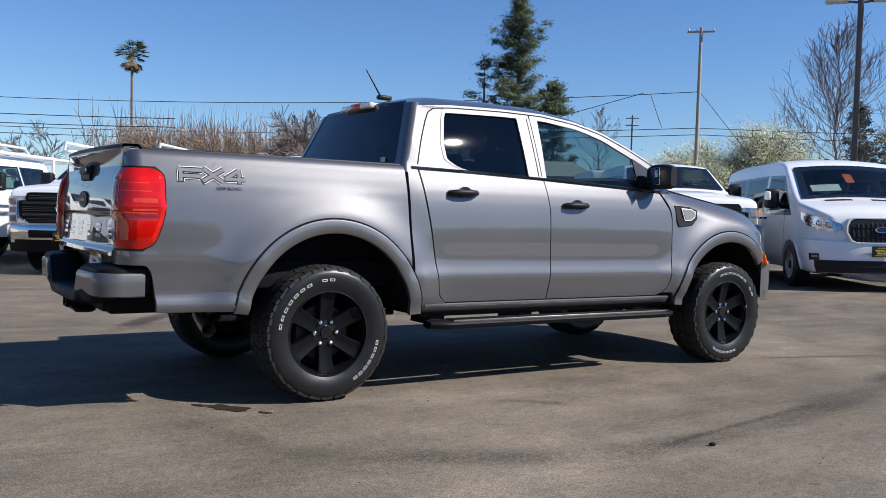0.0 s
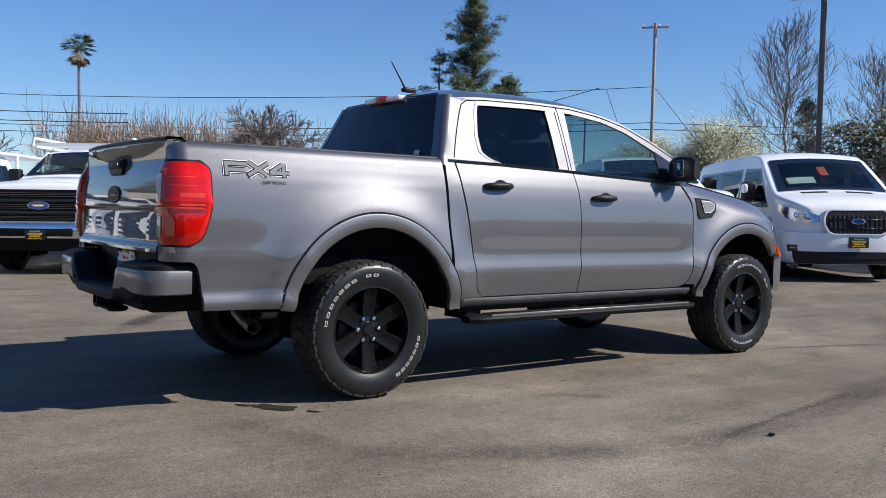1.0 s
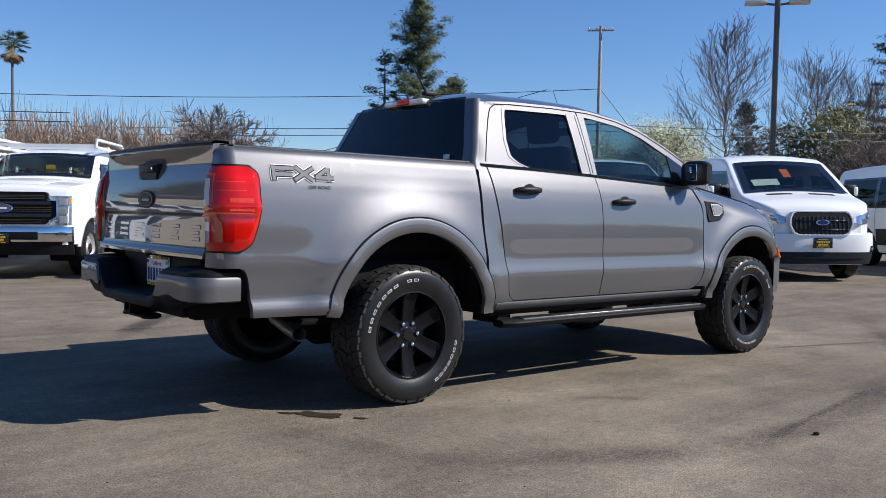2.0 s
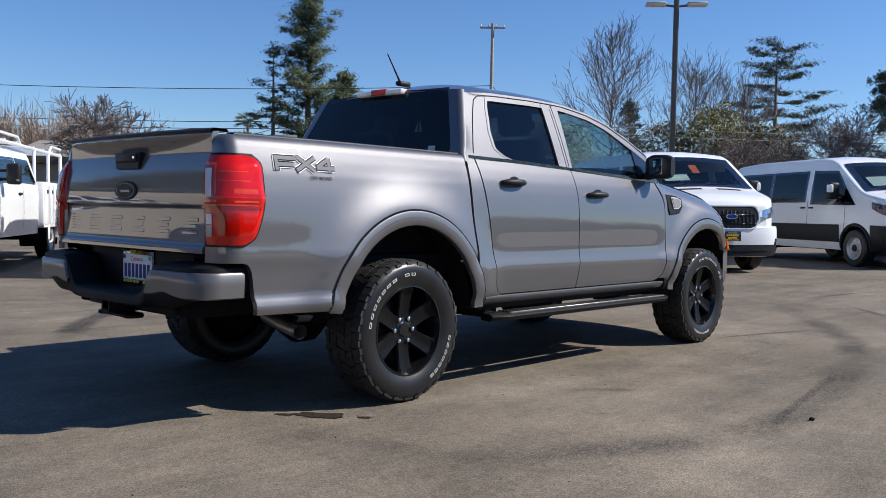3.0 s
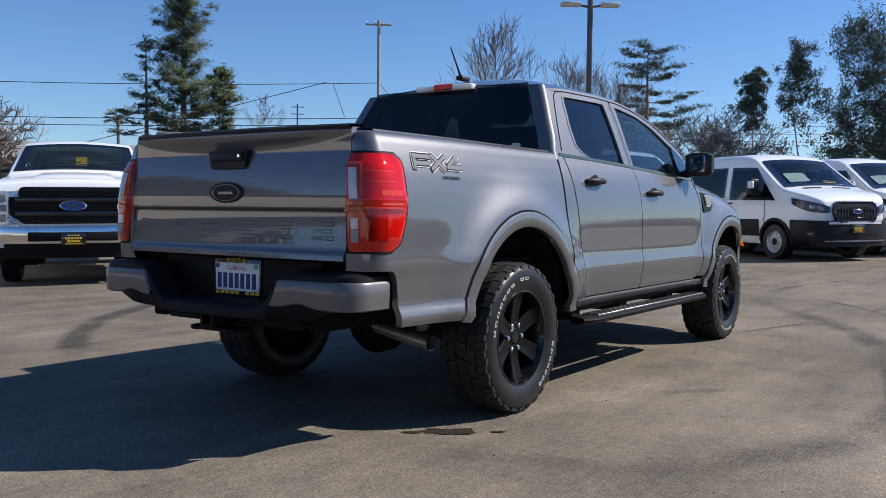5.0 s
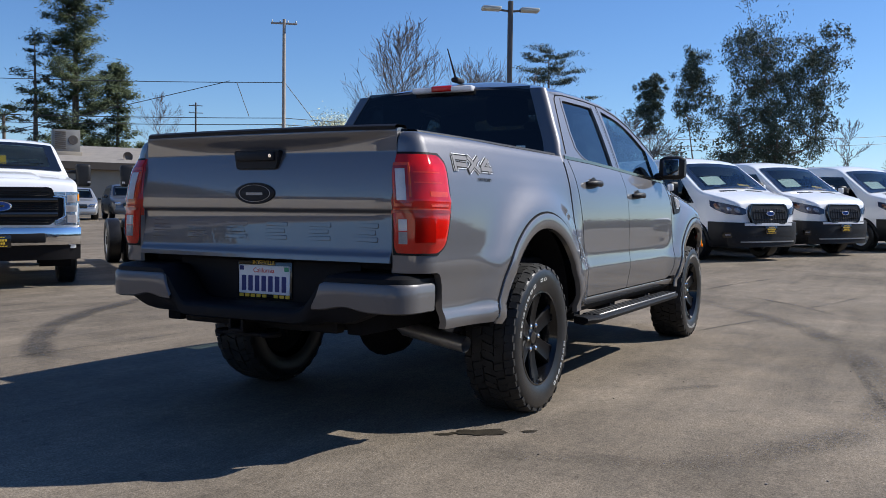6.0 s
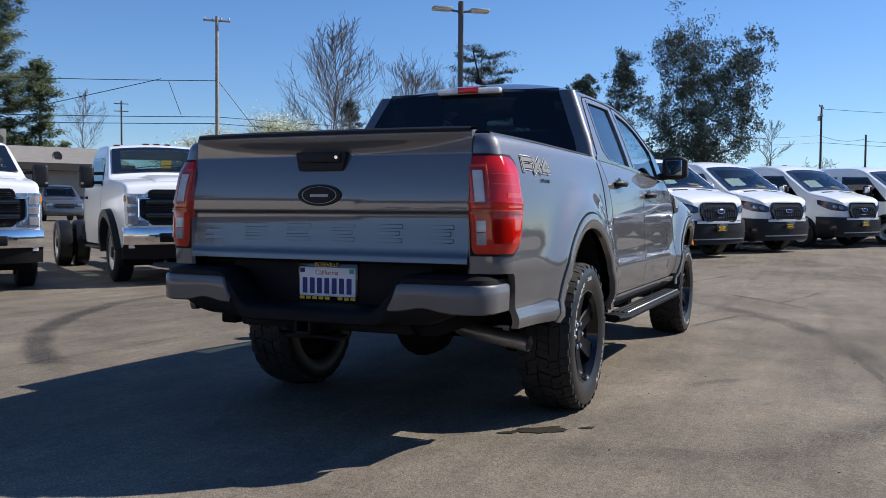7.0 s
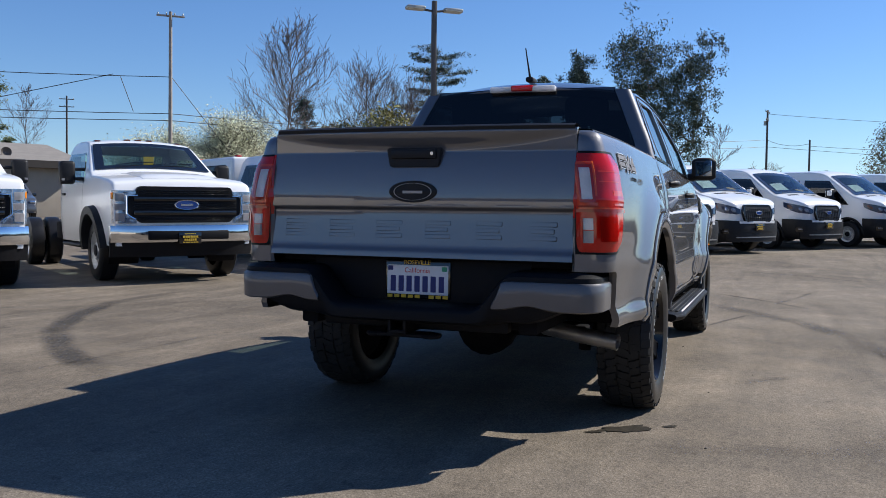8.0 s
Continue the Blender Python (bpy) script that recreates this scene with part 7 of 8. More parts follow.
def whip_hedge(seed, a, b, height, n, depth_m):
    """A long row of cut-back trees with upright tan whips."""
    rng = random.Random(seed)
    a, b = Vector(a), Vector(b)
    V, F = [], []
    for _ in range(n):
        t = rng.random()
        p = a.lerp(b, t) + Vector((rng.uniform(-1, 1), rng.uniform(-1, 1), 0)) * depth_m
        hh = height * rng.uniform(0.5, 0.86) + 0.6 * math.sin(t * 19)
        p.z = rng.uniform(0.15, 0.55) * height
        d = Vector((rng.gauss(0, 0.5), rng.gauss(0, 0.5), 1)).normalized()
        ln = rng.uniform(0.6, 1.5)
        while p.z < hh and ln > 0:
            q = p + d * 0.5
            limb(V, F, p, q, 0.026, 0.022, 3)
            for _ in range(2):
                s = (d + Vector((rng.gauss(0, 0.8), rng.gauss(0, 0.8), rng.gauss(0, 0.5)))).normalized()
                limb(V, F, q, q + s * rng.uniform(0.4, 1.1), 0.018, 0.010, 3)
            d = (d + Vector((rng.gauss(0, 0.3), rng.gauss(0, 0.3), 0.3))).normalized()
            p = q
        if rng.random() < 0.5:
            e = p + Vector((rng.gauss(0, 0.10), rng.gauss(0, 0.10), 1)) * rng.uniform(0.8, 2.0)
            limb(V, F, p, e, 0.018, 0.008, 3)
    ob = from_lists("bare_hedge", V, F, WILLOW, None)
    tagged(ob, "long row of leafless tan brush with upright whips", "hedge", kind="stuff")
    return ob


def fan_palm(seed, x, y, height, crown, label, skirt=True):
    rng = random.Random(seed)
    palm = thing("palm_tree", label, "palm", m=Matrix.Translation((x, y, 0)))
    V, F = [], []
    limb(V, F, Vector((0, 0, 0)), Vector((0.2, 0.1, height * 0.5)), 0.32, 0.26, 8)
    limb(V, F, Vector((0.2, 0.1, height * 0.5)), Vector((0, 0, height)), 0.26, 0.22, 8)
    from_lists("trunk", V, F, BARK, palm)
    for nm, mt, n, lo, hi, ln in (("fronds", FROND, 46, -0.25, 1.0, crown), ("dead_skirt", THATCH, 34, -1.3, -0.6, crown * 0.9)):
        if nm == "dead_skirt" and not skirt:
            continue
        V, F = [], []
        for _ in range(n):
            a, e = rng.uniform(0, 2 * math.pi), rng.uniform(lo, hi)
            d = Vector((math.cos(a) * math.cos(e), math.sin(a) * math.cos(e), math.sin(e)))
            base = Vector((0, 0, height - (0.3 if nm == "fronds" else 0.8)))
            hub = base + d * ln * 0.52
            limb(V, F, base, hub, 0.04, 0.03, 3)
            side = d.cross(Vector((0, 0, 1))).normalized()
            up = side.cross(d)
            for k in range(13):
                t = (k - 6) / 6 * 1.25
                q = (d * math.cos(t) + side * math.sin(t) - Vector((0, 0, 0.25))).normalized()
                tip = hub + q * ln * 0.48 * rng.uniform(0.8, 1.1)
                w = up * 0.02 + side * 0.05
                i = len(V)
                V.extend((hub - w * 0.5, hub + w * 0.5, hub.lerp(tip, 0.55) + w * 1.3, tip, hub.lerp(tip, 0.55) - w * 1.3))
                F.append((i, i + 1, i + 2, i + 3, i + 4))
        q = from_lists(nm, V, F, mt, palm)
        q["kind"] = "stuff"
    return palm


def cable(a, b, sag, r=0.012, parent=None):
    a, b = Vector(a), Vector(b)
    pts = [a.lerp(b, t) - Vector((0, 0, sag * 4 * t * (1 - t))) for t in span(0, 1, 15)]
    bm = B()
    tube(bm, pts, r, 5)
    return bm


def utility_pole(x, y, height, label, arms=((0.15, 2.4),), turn=0.0, r=0.16, material=None, transformer=False):
    pole = thing("utility_pole", label, "utility pole", m=pose(x, y, 0, 0, 0, turn))
    bm = B()
    tube(bm, [(0, 0, 0), (0, 0, height)], [r, r * 0.7], 12)
    part("pole_shaft", bm, material or POLE, pole)
    for drop, wd in arms:
        bm = B()
        box(bm, (-0.07, -wd / 2, height - drop - 0.07), (0.07, wd / 2, height - drop + 0.07), 0.01)
        arm = part("crossarm", bm, material or POLE, pole)
        for k in range(4):
            bm = B()
            yy = -wd / 2 + 0.12 + k * (wd - 0.24) / 3
            lathe(bm, [(0, 0.03), (0.08, 0.06), (0.16, 0.05), (0.20, 0.02)], 8, "z", (0, yy, height - drop + 0.07))
            part("insulator", bm, LIGHTHEAD, arm)
    if transformer:
        bm = B()
        lathe(bm, [(0, 0.02), (0, 0.22), (0.7, 0.22), (0.75, 0.02)], 14, "z", (0.35, 0, height - 2.4))
        part("transformer", bm, LIGHTHEAD, pole)
    return pole


def loose_cables(label, runs, r=0.02):
    for a, b, sag in runs:
        ob = part("overhead_cable", cable(a, b, sag, r), WIRE)
        tagged(ob, label, "cable", "overhead cables")


# far left: palm, brush, bare trees
fan_palm(3, 38.1, 160.2, 28.6, 3.4, "tall fan palm with a skirt of dead fronds")
whip_hedge(5, (13.5, 64.2, 0), (30, 59, 0), 8.0, 1050, 1.8)
bare_tree("bare_tree", 11, 20.9, 44.2, 7.4, "rounded leafless tree with brown twigs", spread=0.55, up=0.02, depth=5, split=3, trunk=0.20, material=TWIG)
bare_tree("bare_tree", 12, 8.3, 69.1, 7.4, "low leafless tree with grey twigs", spread=0.6, up=0.0, depth=5, split=2, trunk=0.2, material=TWIG)
bare_tree("bare_tree", 13, 2.0, 66.0, 6.8, "low leafless tree with grey twigs", spread=0.6, up=0.0, depth=5, split=2, trunk=0.2, material=TWIG)
# middle: pine, cedar, small palm
conifer(21, 77.7, 98.0, 34.0, 8.8, "tall dense green pine with ragged branches", NEEDLE, gap=0.36, droop=0.0, low=0.18, dense=4.6, power=0.70, ragged=0.72, clump=1.05, rise=0.30, flat=0.55)
conifer(22, 73.2, 100.2, 24.2, 6.0, "dark open cedar beside a taller pine", CEDAR, gap=0.75, droop=0.12, low=0.25, dense=2.2, flat=0.3, power=0.6, ragged=0.5, clump=1.0, rise=0.1)
conifer(23, 82.4, 95.3, 20.8, 5.0, "green pine with ragged crown", NEEDLE, gap=0.38, droop=0.0, low=0.2, dense=4.6, power=0.5, ragged=0.75, clump=1.0, rise=0.34, flat=0.55)
fan_palm(24, 82.4, 119.6, 15.2, 2.6, "small fan palm far behind the lot", False)
slender_tree(31, 134.8, 141.6, 25.5, 4.2, "tall slender leafless tree", n=24)
# behind the vans
bare_tree("blossom_tree", 41, 63.2, 44.8, 9.8, "broad tree covered in pale white blossom", spread=0.55, up=0.08, depth=4, split=3, trunk=0.22, stems=3, leafmat=BLOSSOM, bn=34, bsize=0.11, brad=1.1)
bare_tree("blossom_tree", 42, 59.5, 48.5, 8.4, "broad tree covered in pale white blossom", spread=0.55, up=0.08, depth=4, split=3, trunk=0.2, stems=3, leafmat=BLOSSOM, bn=34, bsize=0.11, brad=1.1)
slender_tree(43, 78.1, 47.1, 19.6, 4.6, "tall leafless tree with fine upright branches", 0.2, 44)
slender_tree(44, 96.5, 47.0, 17.6, 5.2, "leafless tree with many fine branches", 0.18, 44, 0.28)
slender_tree(45, 99.0, 42.0, 16.0, 4.4, "leafless tree with many fine branches", 0.2, 40, 0.26)
conifer(46, 91.2, 52.8, 14.5, 3.8, "small dark pointed conifer", CEDAR, gap=0.34, droop=-0.05, low=0.1, dense=1.6, power=0.7, clump=0.7, rise=0.4)
leafy_tree("broadleaf_tree", 47, 91.4, 41.5, 13.6, 4.2, "rounded yellow-green tree behind the vans", OLIVE, 0.3, 110, 0.30)
leafy_tree("broadleaf_tree", 48, 88.0, 46.0, 11.5, 4.6, "brown-green tree behind the vans", SHRUB, 0.15, 110, 0.30)
leafy_tree("broadleaf_tree", 49, 92.0, 36.5, 11.5, 4.2, "brown-green tree behind the vans", SHRUB, 0.15, 100, 0.30)
conifer(50, 116.9, 45.6, 25.0, 10.0, "dark flat-branched cedar with open layers", CEDAR, gap=0.85, droop=0.06, low=0.22, dense=3.0, power=0.42, ragged=0.6, clump=1.3, rise=0.14, flat=0.2)
leafy_tree("broadleaf_tree", 51, 107.0, 46.0, 13.0, 4.0, "dark green tree standing behind the vans", GUM, 0.15, 90, 0.30)
bare_tree("bare_tree", 52, 81.7, 25.6, 11.6, "spreading leafless shrub with fine twigs", spread=0.6, up=0.03, depth=5, split=3, trunk=0.2, material=TWIG, stems=2)
bare_tree("bare_tree", 53, 84.0, 33.0, 10.5, "spreading leafless shrub with fine twigs", spread=0.6, up=0.03, depth=5, split=3, trunk=0.2, material=TWIG, stems=2)
# eucalypts to the right
gum_tree(61, 83.7, 21.3, 15.0, 1.3, "eucalyptus tree with a small high crown", 8, 0.66, puff=0.72)
gum_tree(62, 84.6, 17.4, 16.8, 1.4, "eucalyptus tree with a small high crown", 8, 0.64, puff=0.75)
gum_tree(63, 85.6, 11.9, 19.4, 3.2, "tall eucalyptus with open grey-green crown", 26, 0.30, puff=0.9)
gum_tree(64, 86.0, 9.4, 18.2, 2.5, "leaning eucalyptus with open grey-green crown", 16, 0.36, lean=(0.2, -5.0), puff=0.85)
leafy_tree("broadleaf_tree", 65, 92.0, 15.0, 10.0, 7.5, "low dark green trees below the eucalypts", GUM, 0.1, 50, 0.28)
slender_tree(66, 125.4, 6.2, 13.5, 2.4, "slender leafless tree beyond the vans", 0.2, 13, 0.16)
bare_tree("bare_tree", 67, 125.5, -2.0, 9.2, "low leafless shrub beyond the vans", spread=0.6, up=0.05, depth=5, split=2, trunk=0.2, material=TWIG)
leafy_tree("broadleaf_tree", 68, 86.0, -13.2, 10.5, 4.2, "grey-green tree at the end of the row", SHRUB, 0.2, 260, 0.13)

# poles and cables
utility_pole(55.9, 45.3, 17.2, "weathered wooden utility pole with a crossarm", ((0.35, 2.2), ), 40, 0.19)
utility_pole(125.6, 122.5, 22.0, "thin dark utility pole far behind", ((0.6, 2.6), (2.0, 2.6)), 40, 0.22, GREYPOLE)
utility_pole(145.6, 0.2, 18.2, "dark wooden pole with a transformer", ((0.3, 3.4), (1.6, 2.2)), 80, 0.21, GREYPOLE, True)
utility_pole(145.4, -6.1, 13.4, "dark plain utility pole", (), 0, 0.20, GREYPOLE)
P1 = Vector((55.9, 45.3, 0))
loose_cables("thin black overhead cable along the road", (
    (P1 + Vector((0, 0, 11.9)), (2.3, 90.3, 10.9), 0.9), ((2.3, 90.3, 10.9), (-60, 142, 10.2), 0.9),
    (P1 + Vector((0, 0, 8.9)), (2.3, 90.3, 8.2), 0.7), (P1 + Vector((0, 0, 8.35)), (2.3, 90.3, 7.6), 0.7),
    ((-30, 90, 10.0), (16, 57, 7.2), 0.8), ((-30, 90, 9.2), (16, 57, 6.6), 0.8),
    (P1 + Vector((0, 0, 8.9)), (145.6, 0.2, 13.5), 1.2), (P1 + Vector((0, 0, 8.35)), (145.6, 0.2, 12.4), 1.2),
    (P1 + Vector((-3.4, 2.9, 11.75)), P1 + Vector((-19.0, 15.5, 5.8)), 0.05), (P1 + Vector((-3.0, 2.5, 11.6)), P1 + Vector((-2.2, 1.9, 8.9)), 0.0),
    (P1 + Vector((0, 0, 12.0)), P1 + Vector((4.5, -3.6, 5.0)), 0.0),
    ((145.6, 0.2, 17.6), (150, -60, 15), 1.0), ((145.6, 0.2, 13.5), (145.4, -6.1, 12.8), 0.6), ((145.4, -6.1, 12.4), (150, -60, 12), 1.0),
    ((145.6, 0.2, 12.4), (150, -60, 9), 0.6),
), 0.03)


def parking_lot_lamp(x, y, height):
    lamp = thing("street_lamp", "dark steel lot lamp post with two flat heads", "street lamp", m=pose(x, y, 0, 0, 0, -52))
    bm = B()
    box(bm, (-0.062, -0.062, 0.6), (0.062, 0.062, height), 0.012)
    part("post", bm, GREYPOLE, lamp)
    bm = B()
    lathe(bm, [(0, 0.30), (0.6, 0.30), (0.62, 0.02)], 20, "z")
    part("concrete_base", bm, LIGHTHEAD, lamp)
    for s in (-1, 1):
        bm = B()
        tube(bm, [(0, 0, height - 0.28), (s * 0.32, 0, height - 0.24)], 0.03, 8)
        arm = part("arm", bm, GREYPOLE, lamp)
        bm = B()
        box(bm, (s * 0.52 - 0.26, -0.15, height - 0.27), (s * 0.52 + 0.26, 0.15, height - 0.17), 0.04, 2)
        part("lamp_head", bm, LIGHTHEAD, lamp)
    return lamp


parking_lot_lamp(17.7, 7.25, 6.64)

# ---------------------------------------------------------------- buildings round the lot
STUCCO = mat("tan_stucco", (0.30, 0.26, 0.21), 0.9, 0, 0.12, 1.2, 0.3, 60)
CREAM = mat("cream_stucco", (0.58, 0.50, 0.40), 0.9, 0, 0.10, 1.2, 0.3, 60)
ROOFING = mat("grey_shingle", (0.22, 0.20, 0.18), 0.9, 0, 0.2, 2.0, 0.4, 30)
FASCIA = mat("white_fascia", (0.55, 0.53, 0.48), 0.7, 0, 0.1, 3)
# fascia tone darkened to paint the shadow line under the roof
EAVE_SHADE = mat("eave_shadow_tone", (0.06, 0.05, 0.042), 0.85, 0, 0.2, 2.0)
HOUSEWALL = mat("brown_siding", (0.20, 0.16, 0.13), 0.9, 0, 0.15, 2, 0.2, 30)


def low_building(m, label, length, depth, wall, eave, ridge, wallmat, doors=()):
    b = thing("building", label, "building", m=m)
    bm = B()
    box(bm, (0, 0, 0), (length, depth, wall), 0.02)
    part("wall", bm, wallmat, b)
    bm = B()
    ov = 0.5
    a = [(-ov, -ov, wall), (length + ov, -ov, wall), (length + ov, depth + ov, wall), (-ov, depth + ov, wall)]
    prism(bm, a, (0, 0, eave))
    part("roof_fascia", bm, EAVE_SHADE, b)
    bm = B()
    z = wall + eave
    p = [bm.verts.new(q) for q in ((-ov, -ov, z), (length + ov, -ov, z), (length + ov, depth + ov, z), (-ov, depth + ov, z), (ov, depth / 2, z + ridge), (length - ov, depth / 2, z + ridge))]
    for f in ((0, 1, 5, 4), (1, 2, 5), (2, 3, 4, 5), (3, 0, 4)):
        bm.faces.new([p[i] for i in f])
    bm.faces.new([p[i] for i in (3, 2, 1, 0)])
    bmesh.ops.recalc_face_normals(bm, faces=bm.faces)
    part("roof", bm, ROOFING, b, smooth=0)
    for x0, x1, z0, z1 in doors:
        bm = B()
        box(bm, (x0, -0.06, z0), (x1, 0.02, z1), 0.01)
        w = part("window", bm, GLOSS, b)
        bm = B()
        for lo, hi in (((x0 - 0.08, -0.08, z0 - 0.08), (x0, 0.0, z1 + 0.08)), ((x1, -0.08, z0 - 0.08), (x1 + 0.08, 0.0, z1 + 0.08)), ((x0, -0.08, z1), (x1, 0.0, z1 + 0.08)), ((x0, -0.08, z0 - 0.08), (x1, 0.0, z0))):
            box(bm, lo, hi)
        part("window_frame", bm, FASCIA, w)
    return b


low_building(pose(17.7, 49.6, 0, 0, 0, -33), "low tan stucco building with a shallow grey roof", 22.8, 10.8, 3.3, 0.42, 1.3, STUCCO, ((2, 4, 1, 2.2), (7, 9, 1, 2.2), (14, 16, 0.1, 2.2)))
low_building(pose(56.8, 49.6, 0, 0, 0, -50), "brown house with a low gabled roof", 12.0, 8.0, 4.6, 0.25, 2.0, HOUSEWALL)
# on the roof: an air conditioner and a dish
def air_conditioner(x, y, z, turn):
    unit = thing("air_conditioner", "grey rooftop air conditioner on the low building", "air conditioner", m=pose(x, y, z, 0, 0, turn))
    bm = B()
    box(bm, (-0.75, -0.6, 0.15), (0.75, 0.6, 1.45), 0.03)
    body = part("housing", bm, mat("grey_sheet_metal", (0.20, 0.195, 0.185), 0.6, 0.2, 0.15, 4), unit)
    bm = B()
    box(bm, (-0.85, -0.7, -0.35), (0.85, 0.7, 0.15), 0.02)
    part("roof_curb", bm, STUCCO, unit)
    for k in range(9):
        bm = B()
        box(bm, (-0.65, -0.63, 0.30 + k * 0.12), (-0.05, -0.60, 0.37 + k * 0.12), 0.005, 1)
        part("louvre_slat", bm, GREYPOLE, body)
    bm = B()
    lathe(bm, [(-0.62, 0.02), (-0.62, 0.26), (-0.60, 0.28), (-0.58, 0.28)], 24, "y", (0.36, 0, 0.85))
    part("fan_grille", bm, GREYPOLE, body)


air_conditioner(32.2, 42.9, 4.25, -33)
dish = thing("satellite_dish", "small dark dish on the roof edge", "dish", m=pose(34.2, 39.9, 3.72, 0, 0, -33))
bm = B()
tube(bm, [(0, 0, 0), (0, 0, 0.42)], 0.03, 8)
part("mast", bm, GREYPOLE, dish)
bm = B()
lathe(bm, [(-0.02, 0.01), (-0.04, 0.12), (-0.09, 0.22), (-0.13, 0.29), (-0.12, 0.29), (-0.07, 0.22), (-0.02, 0.12), (0.0, 0.01)], 24, "y", (0, -0.05, 0.45))
part("reflector", bm, GREYPOLE, dish)
# unseen buildings across the lot, added for the paint to reflect
low_building(pose(-24, 52.0, 0, 0, 0, -124), "unseen cream building added across the lot for reflections", 34.0, 10.0, 4.6, 0.4, 0.8, CREAM)
low_building(pose(-46, 34.0, 0, 0, 0, -100), "long unseen cream building added across the lot for reflections", 72.0, 12.0, 4.2, 0.4, 0.8, CREAM, tuple((4 + 6 * k, 8 + 6 * k, 0.4, 2.6) for k in range(9)))

# ---------------------------------------------------------------- marks on the asphalt
def mark_mat():
    m = bpy.data.materials.new("tyre_mark")
    m.use_nodes = True
    n, l = m.node_tree.nodes, m.node_tree.links
    b = n["Principled BSDF"]
    b.inputs["Base Color"].default_value = (0.045, 0.040, 0.036, 1)
    b.inputs["Roughness"].default_value = 0.8
    tc, t1, t2 = n.new("ShaderNodeTexCoord"), n.new("ShaderNodeTexNoise"), n.new("ShaderNodeTexNoise")
    t1.inputs["Scale"].default_value, t2.inputs["Scale"].default_value = 1.3, 60
    for t in (t1, t2):
        l.new(tc.outputs["Object"], t.inputs["Vector"])
    mu = n.new("ShaderNodeMath")
    mu.operation = "MULTIPLY"
    l.new(t1.outputs["Fac"], mu.inputs[0])
    l.new(t2.outputs["Fac"], mu.inputs[1])
    mr = n.new("ShaderNodeMapRange")
    mr.inputs[1].default_value, mr.inputs[2].default_value, mr.inputs[3].default_value, mr.inputs[4].default_value = 0.11, 0.40, 0.0, 0.75
    l.new(mu.outputs[0], mr.inputs[0])
    uv, sp = n.new("ShaderNodeUVMap"), n.new("ShaderNodeSeparateXYZ")
    l.new(uv.outputs["UV"], sp.inputs[0])
    hump = n.new("ShaderNodeMath")
    hump.operation = "PINGPONG"
    hump.inputs[1].default_value = 0.5
    l.new(sp.outputs[0], hump.inputs[0])
    soft_edge = n.new("ShaderNodeMapRange")
    soft_edge.inputs[1].default_value, soft_edge.inputs[2].default_value = 0.0, 0.34
    l.new(hump.outputs[0], soft_edge.inputs[0])
    last = mr.outputs[0]
    for extra in (soft_edge.outputs[0], sp.outputs[1]):
        x = n.new("ShaderNodeMath")
        x.operation = "MULTIPLY"
        l.new(last, x.inputs[0])
        l.new(extra, x.inputs[1])
        last = x.outputs[0]
    l.new(last, b.inputs["Alpha"])
    return m


MARK = mark_mat()


def tyre_mark(points, width, strength):
    """A rubbed streak along a line of ground points, soft at its edges and ends."""
    bm = B()
    uv = bm.loops.layers.uv.new("across_strength")
    k = list(range(len(points)))
    fx, fy = spline(k, [p[0] for p in points], 0.3), spline(k, [p[1] for p in points], 0.3)
    ts = span(0, k[-1], 14 * k[-1] + 1)
    rows, info = [], {}
    for t in ts:
        p, d = Vector((fx(t), fy(t))), Vector((fx(t + 0.02) - fx(t - 0.02), fy(t + 0.02) - fy(t - 0.02)))
        d = d.normalized() if d.length > 1e-6 else Vector((1, 0))
        q = t / k[-1]
        power = strength * min(1.0, 5 * q, 5 * (1 - q)) * (0.88 + 0.12 * math.sin(5.3 * t + 3 * width))
        row = []
        for o in (-0.5, -0.17, 0.17, 0.5):
            x, y = p.x - d.y * o * width, p.y + d.x * o * width
            v = bm.verts.new((x, y, ground_z(x, y) + 0.005))
            info[v] = (0.5 + o, power)
            row.append(v)
        rows.append(row)
    for a, b in zip(rows, rows[1:]):
        for i in range(3):
            f = bm.faces.new((a[i], a[i + 1], b[i + 1], b[i]))
            f.normal_update()
            if f.normal.z < 0:
                f.normal_flip()
            for loop in f.loops:
                loop[uv].uv = info[loop.vert]
    ob = part("tyre_mark", bm, MARK, None, smooth=0)
    return tagged(ob, "faint curved black tyre mark on the asphalt", "tyre mark", "tyre marks on the asphalt", "structure")


# the turning arc on the driver's far side, then the swept arcs and short scuffs beside the truck
tyre_mark(((4.9, 5.5), (3.11, 5.22), (1.75, 4.46), (0.9, 3.84), (0.27, 3.2), (-0.12, 2.67), (-0.5, 2.05)), 0.27, 1.5)
tyre_mark(((-1.6, 2.75), (-0.45, 2.67), (0.42, 2.61), (1.3, 2.60)), 0.08, 0.45)
tyre_mark(((7.5, 0.42), (5.7, -0.75), (4.3, -1.66), (3.2, -2.04), (1.85, -2.37), (0.7, -2.41), (0.2, -2.22), (-0.4, -1.87), (-0.9, -1.6)), 0.30, 0.75)
tyre_mark(((2.6, -2.12), (1.9, -2.24), (1.26, -2.34), (0.8, -2.45)), 0.07, 0.8)
tyre_mark(((7.45, -0.3), (7.0, -0.86), (6.3, -1.40), (5.4, -1.9)), 0.13, 0.7)
tyre_mark(((5.9, -1.40), (6.9, -1.69), (8.1, -1.92)), 0.08, 0.8)
tyre_mark(((3.5, -0.86), (4.1, -1.02), (4.8, -1.24)), 0.06, 0.9)
tyre_mark(((11.4, -0.6), (11.0, -1.83), (10.2, -2.9)), 0.14, 0.7)
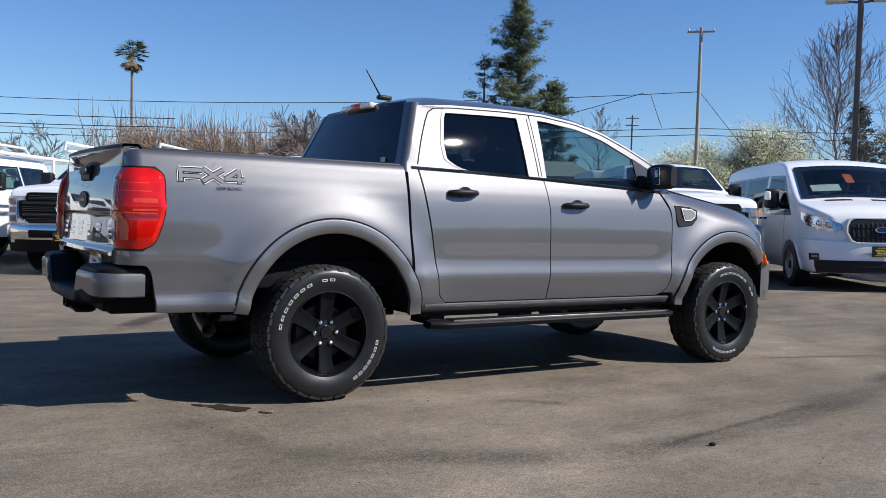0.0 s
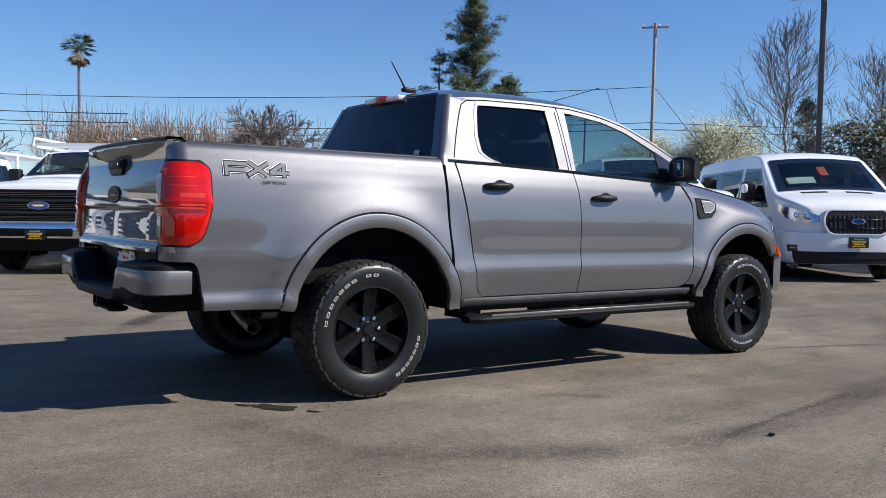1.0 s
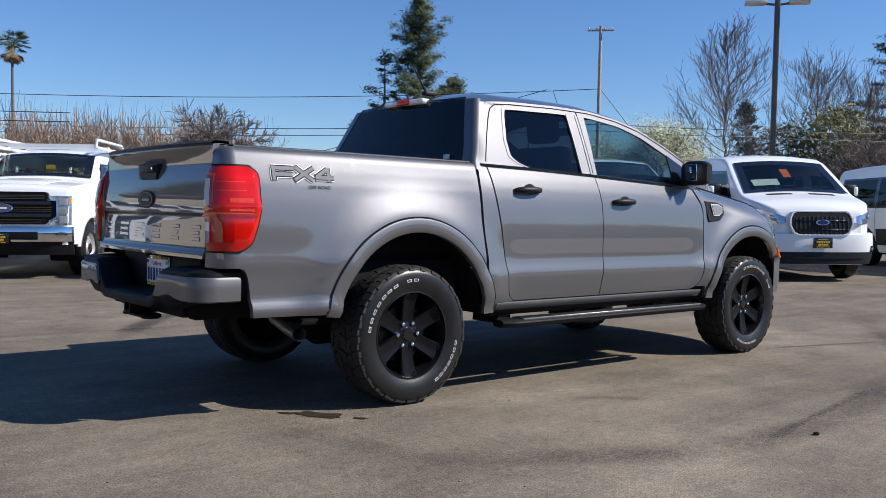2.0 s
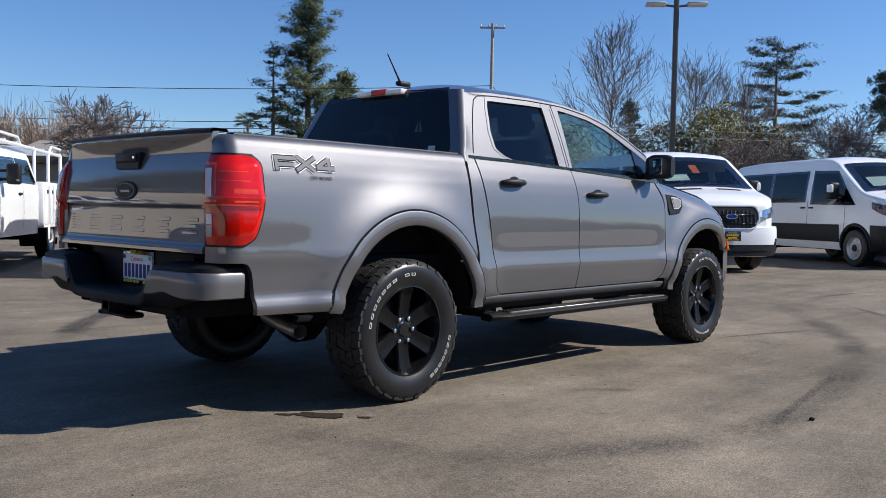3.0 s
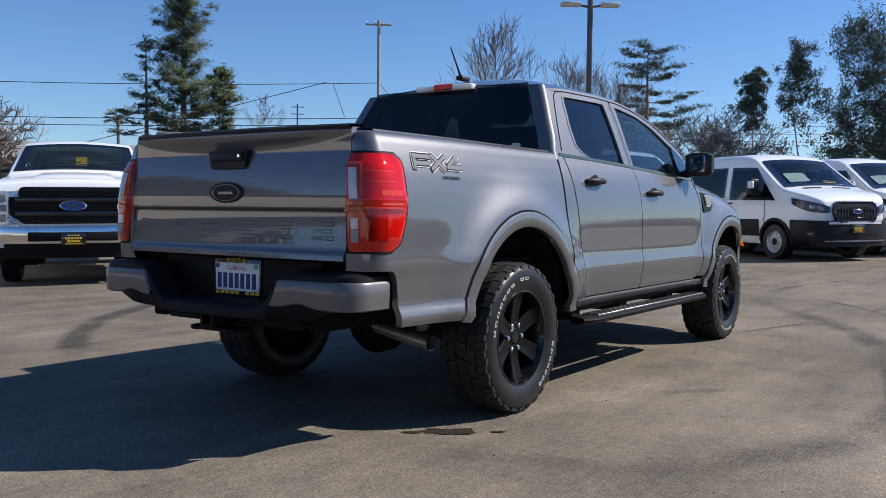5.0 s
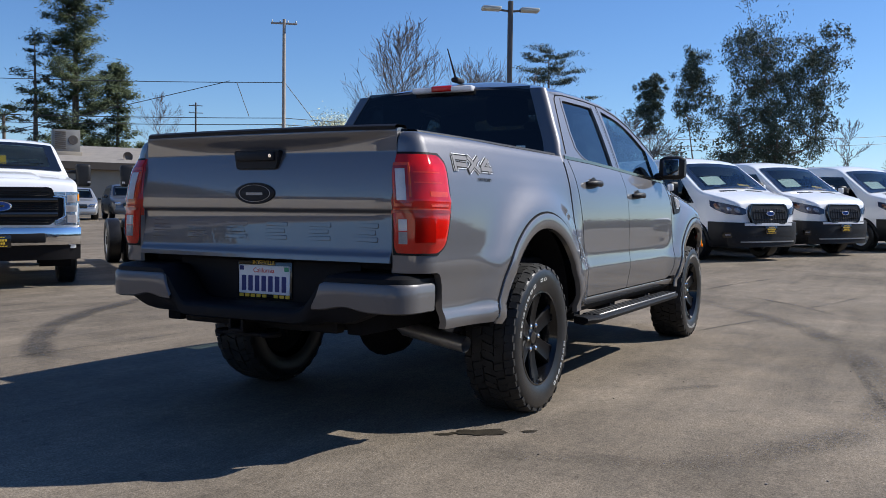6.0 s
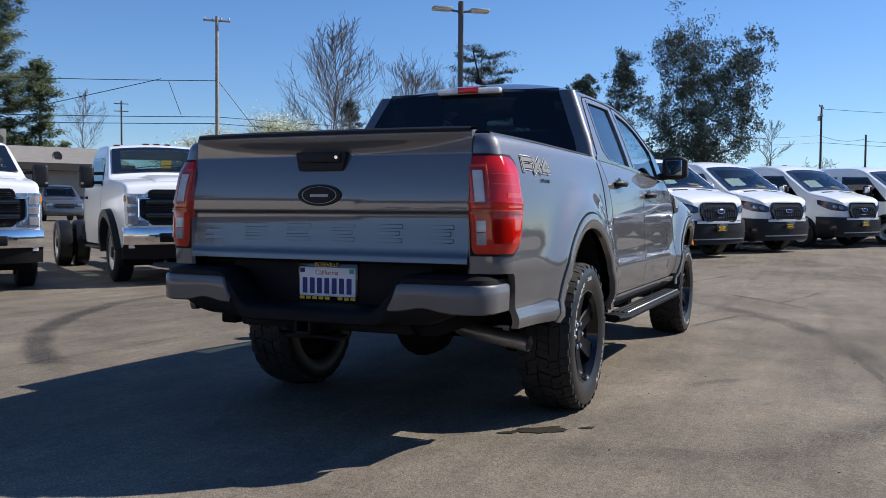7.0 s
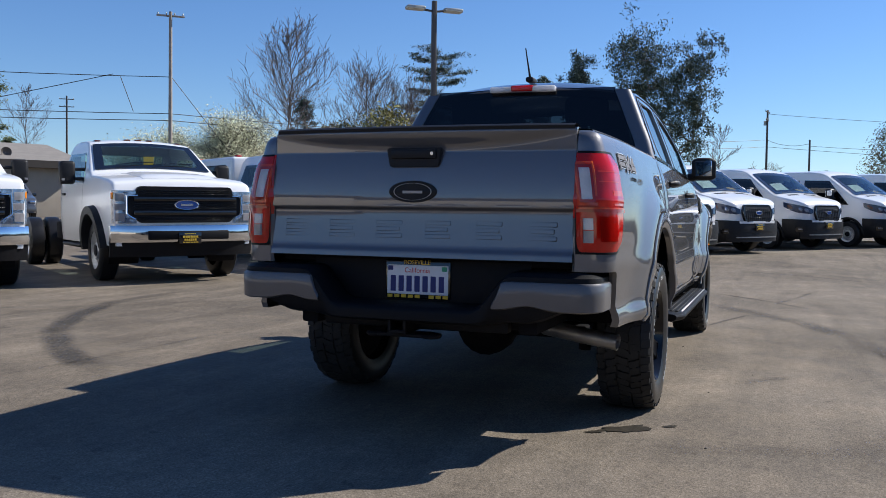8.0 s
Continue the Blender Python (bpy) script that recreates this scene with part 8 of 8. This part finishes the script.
tyre_mark(((7.7, -0.02), (8.9, -0.22), (10.4, -0.62)), 0.10, 0.9)
tyre_mark(((-0.9, -0.8), (-0.7, -1.36), (-0.5, -1.85), (0.3, -2.35)), 0.22, 0.4)
tyre_mark(((0.8, -1.22), (1.0, -1.38), (1.2, -1.56)), 0.12, 0.6)


def blot(x, y, rx, ry, seed, turn=0.0):
    """A ragged flat stain."""
    rng = random.Random(seed)
    bm = B()
    n = 46
    off = [rng.uniform(0.55, 1.15) for _ in range(n)]
    c = bm.verts.new((x, y, 0.0035))
    ring = []
    for k in range(n):
        a = 2 * math.pi * k / n
        r = 0.6 * off[k] + 0.2 * off[k - 1] + 0.2 * off[(k + 1) % n]
        p = Matrix.Rotation(turn, 2) @ Vector((rx * r * math.cos(a), ry * r * math.sin(a)))
        ring.append(bm.verts.new((x + p.x, y + p.y, 0.0035)))
    for k in range(n):
        bm.faces.new((c, ring[k], ring[(k + 1) % n]))
    ob = part("oil_stain", bm, OIL, None, smooth=0)
    return tagged(ob, "small dark oil stain on the asphalt", "stain", "oil stains on the asphalt", "structure")


blot(-0.52, -0.83, 0.15, 0.06, 4, radians(-52))
blot(-0.40, -1.00, 0.045, 0.018, 5, radians(-52))
blot(-0.64, -0.70, 0.05, 0.02, 6, radians(-52))
# scattered pebbles
rng = random.Random(77)
bm = B()
for k in range(120):
    x, y = rng.uniform(-3.5, 6.5), rng.uniform(-5.0, 1.5)
    s = rng.uniform(0.003, 0.006)
    r = bmesh.ops.create_icosphere(bm, subdivisions=1, radius=s)
    for v in r["verts"]:
        v.co = Vector((v.co.x * rng.uniform(0.8, 1.6), v.co.y * rng.uniform(0.8, 1.5), v.co.z * 0.7)) + Vector((x, y, s * 0.4))
peb = part("pebbles", bm, mat("pebble", (0.16, 0.14, 0.12), 0.9, 0, 0.5, 30, island=1.0), None, smooth=0)
tagged(peb, "scattered small grit on the asphalt", "grit", kind="stuff")
bm = B()
r = bmesh.ops.create_icosphere(bm, subdivisions=2, radius=0.014)
for v in r["verts"]:
    v.co = Vector((v.co.x * 1.3, v.co.y, v.co.z * 0.6)) + Vector((1.169, -2.495, 0.007))
tagged(part("pebble", bm, DARK, None), "small dark stone lying on the asphalt", "stone")

# unseen far trees behind the viewer, closing the lot and darkening paint reflections
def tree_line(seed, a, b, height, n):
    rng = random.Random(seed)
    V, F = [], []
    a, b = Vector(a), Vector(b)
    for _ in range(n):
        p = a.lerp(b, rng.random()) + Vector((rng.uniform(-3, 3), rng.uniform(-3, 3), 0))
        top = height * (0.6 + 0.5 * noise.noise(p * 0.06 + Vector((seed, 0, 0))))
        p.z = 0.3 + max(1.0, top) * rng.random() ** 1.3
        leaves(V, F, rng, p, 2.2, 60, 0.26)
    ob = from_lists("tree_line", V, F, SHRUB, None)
    return tagged(ob, "distant unseen line of brown-green trees added round the lot", "trees", kind="stuff")


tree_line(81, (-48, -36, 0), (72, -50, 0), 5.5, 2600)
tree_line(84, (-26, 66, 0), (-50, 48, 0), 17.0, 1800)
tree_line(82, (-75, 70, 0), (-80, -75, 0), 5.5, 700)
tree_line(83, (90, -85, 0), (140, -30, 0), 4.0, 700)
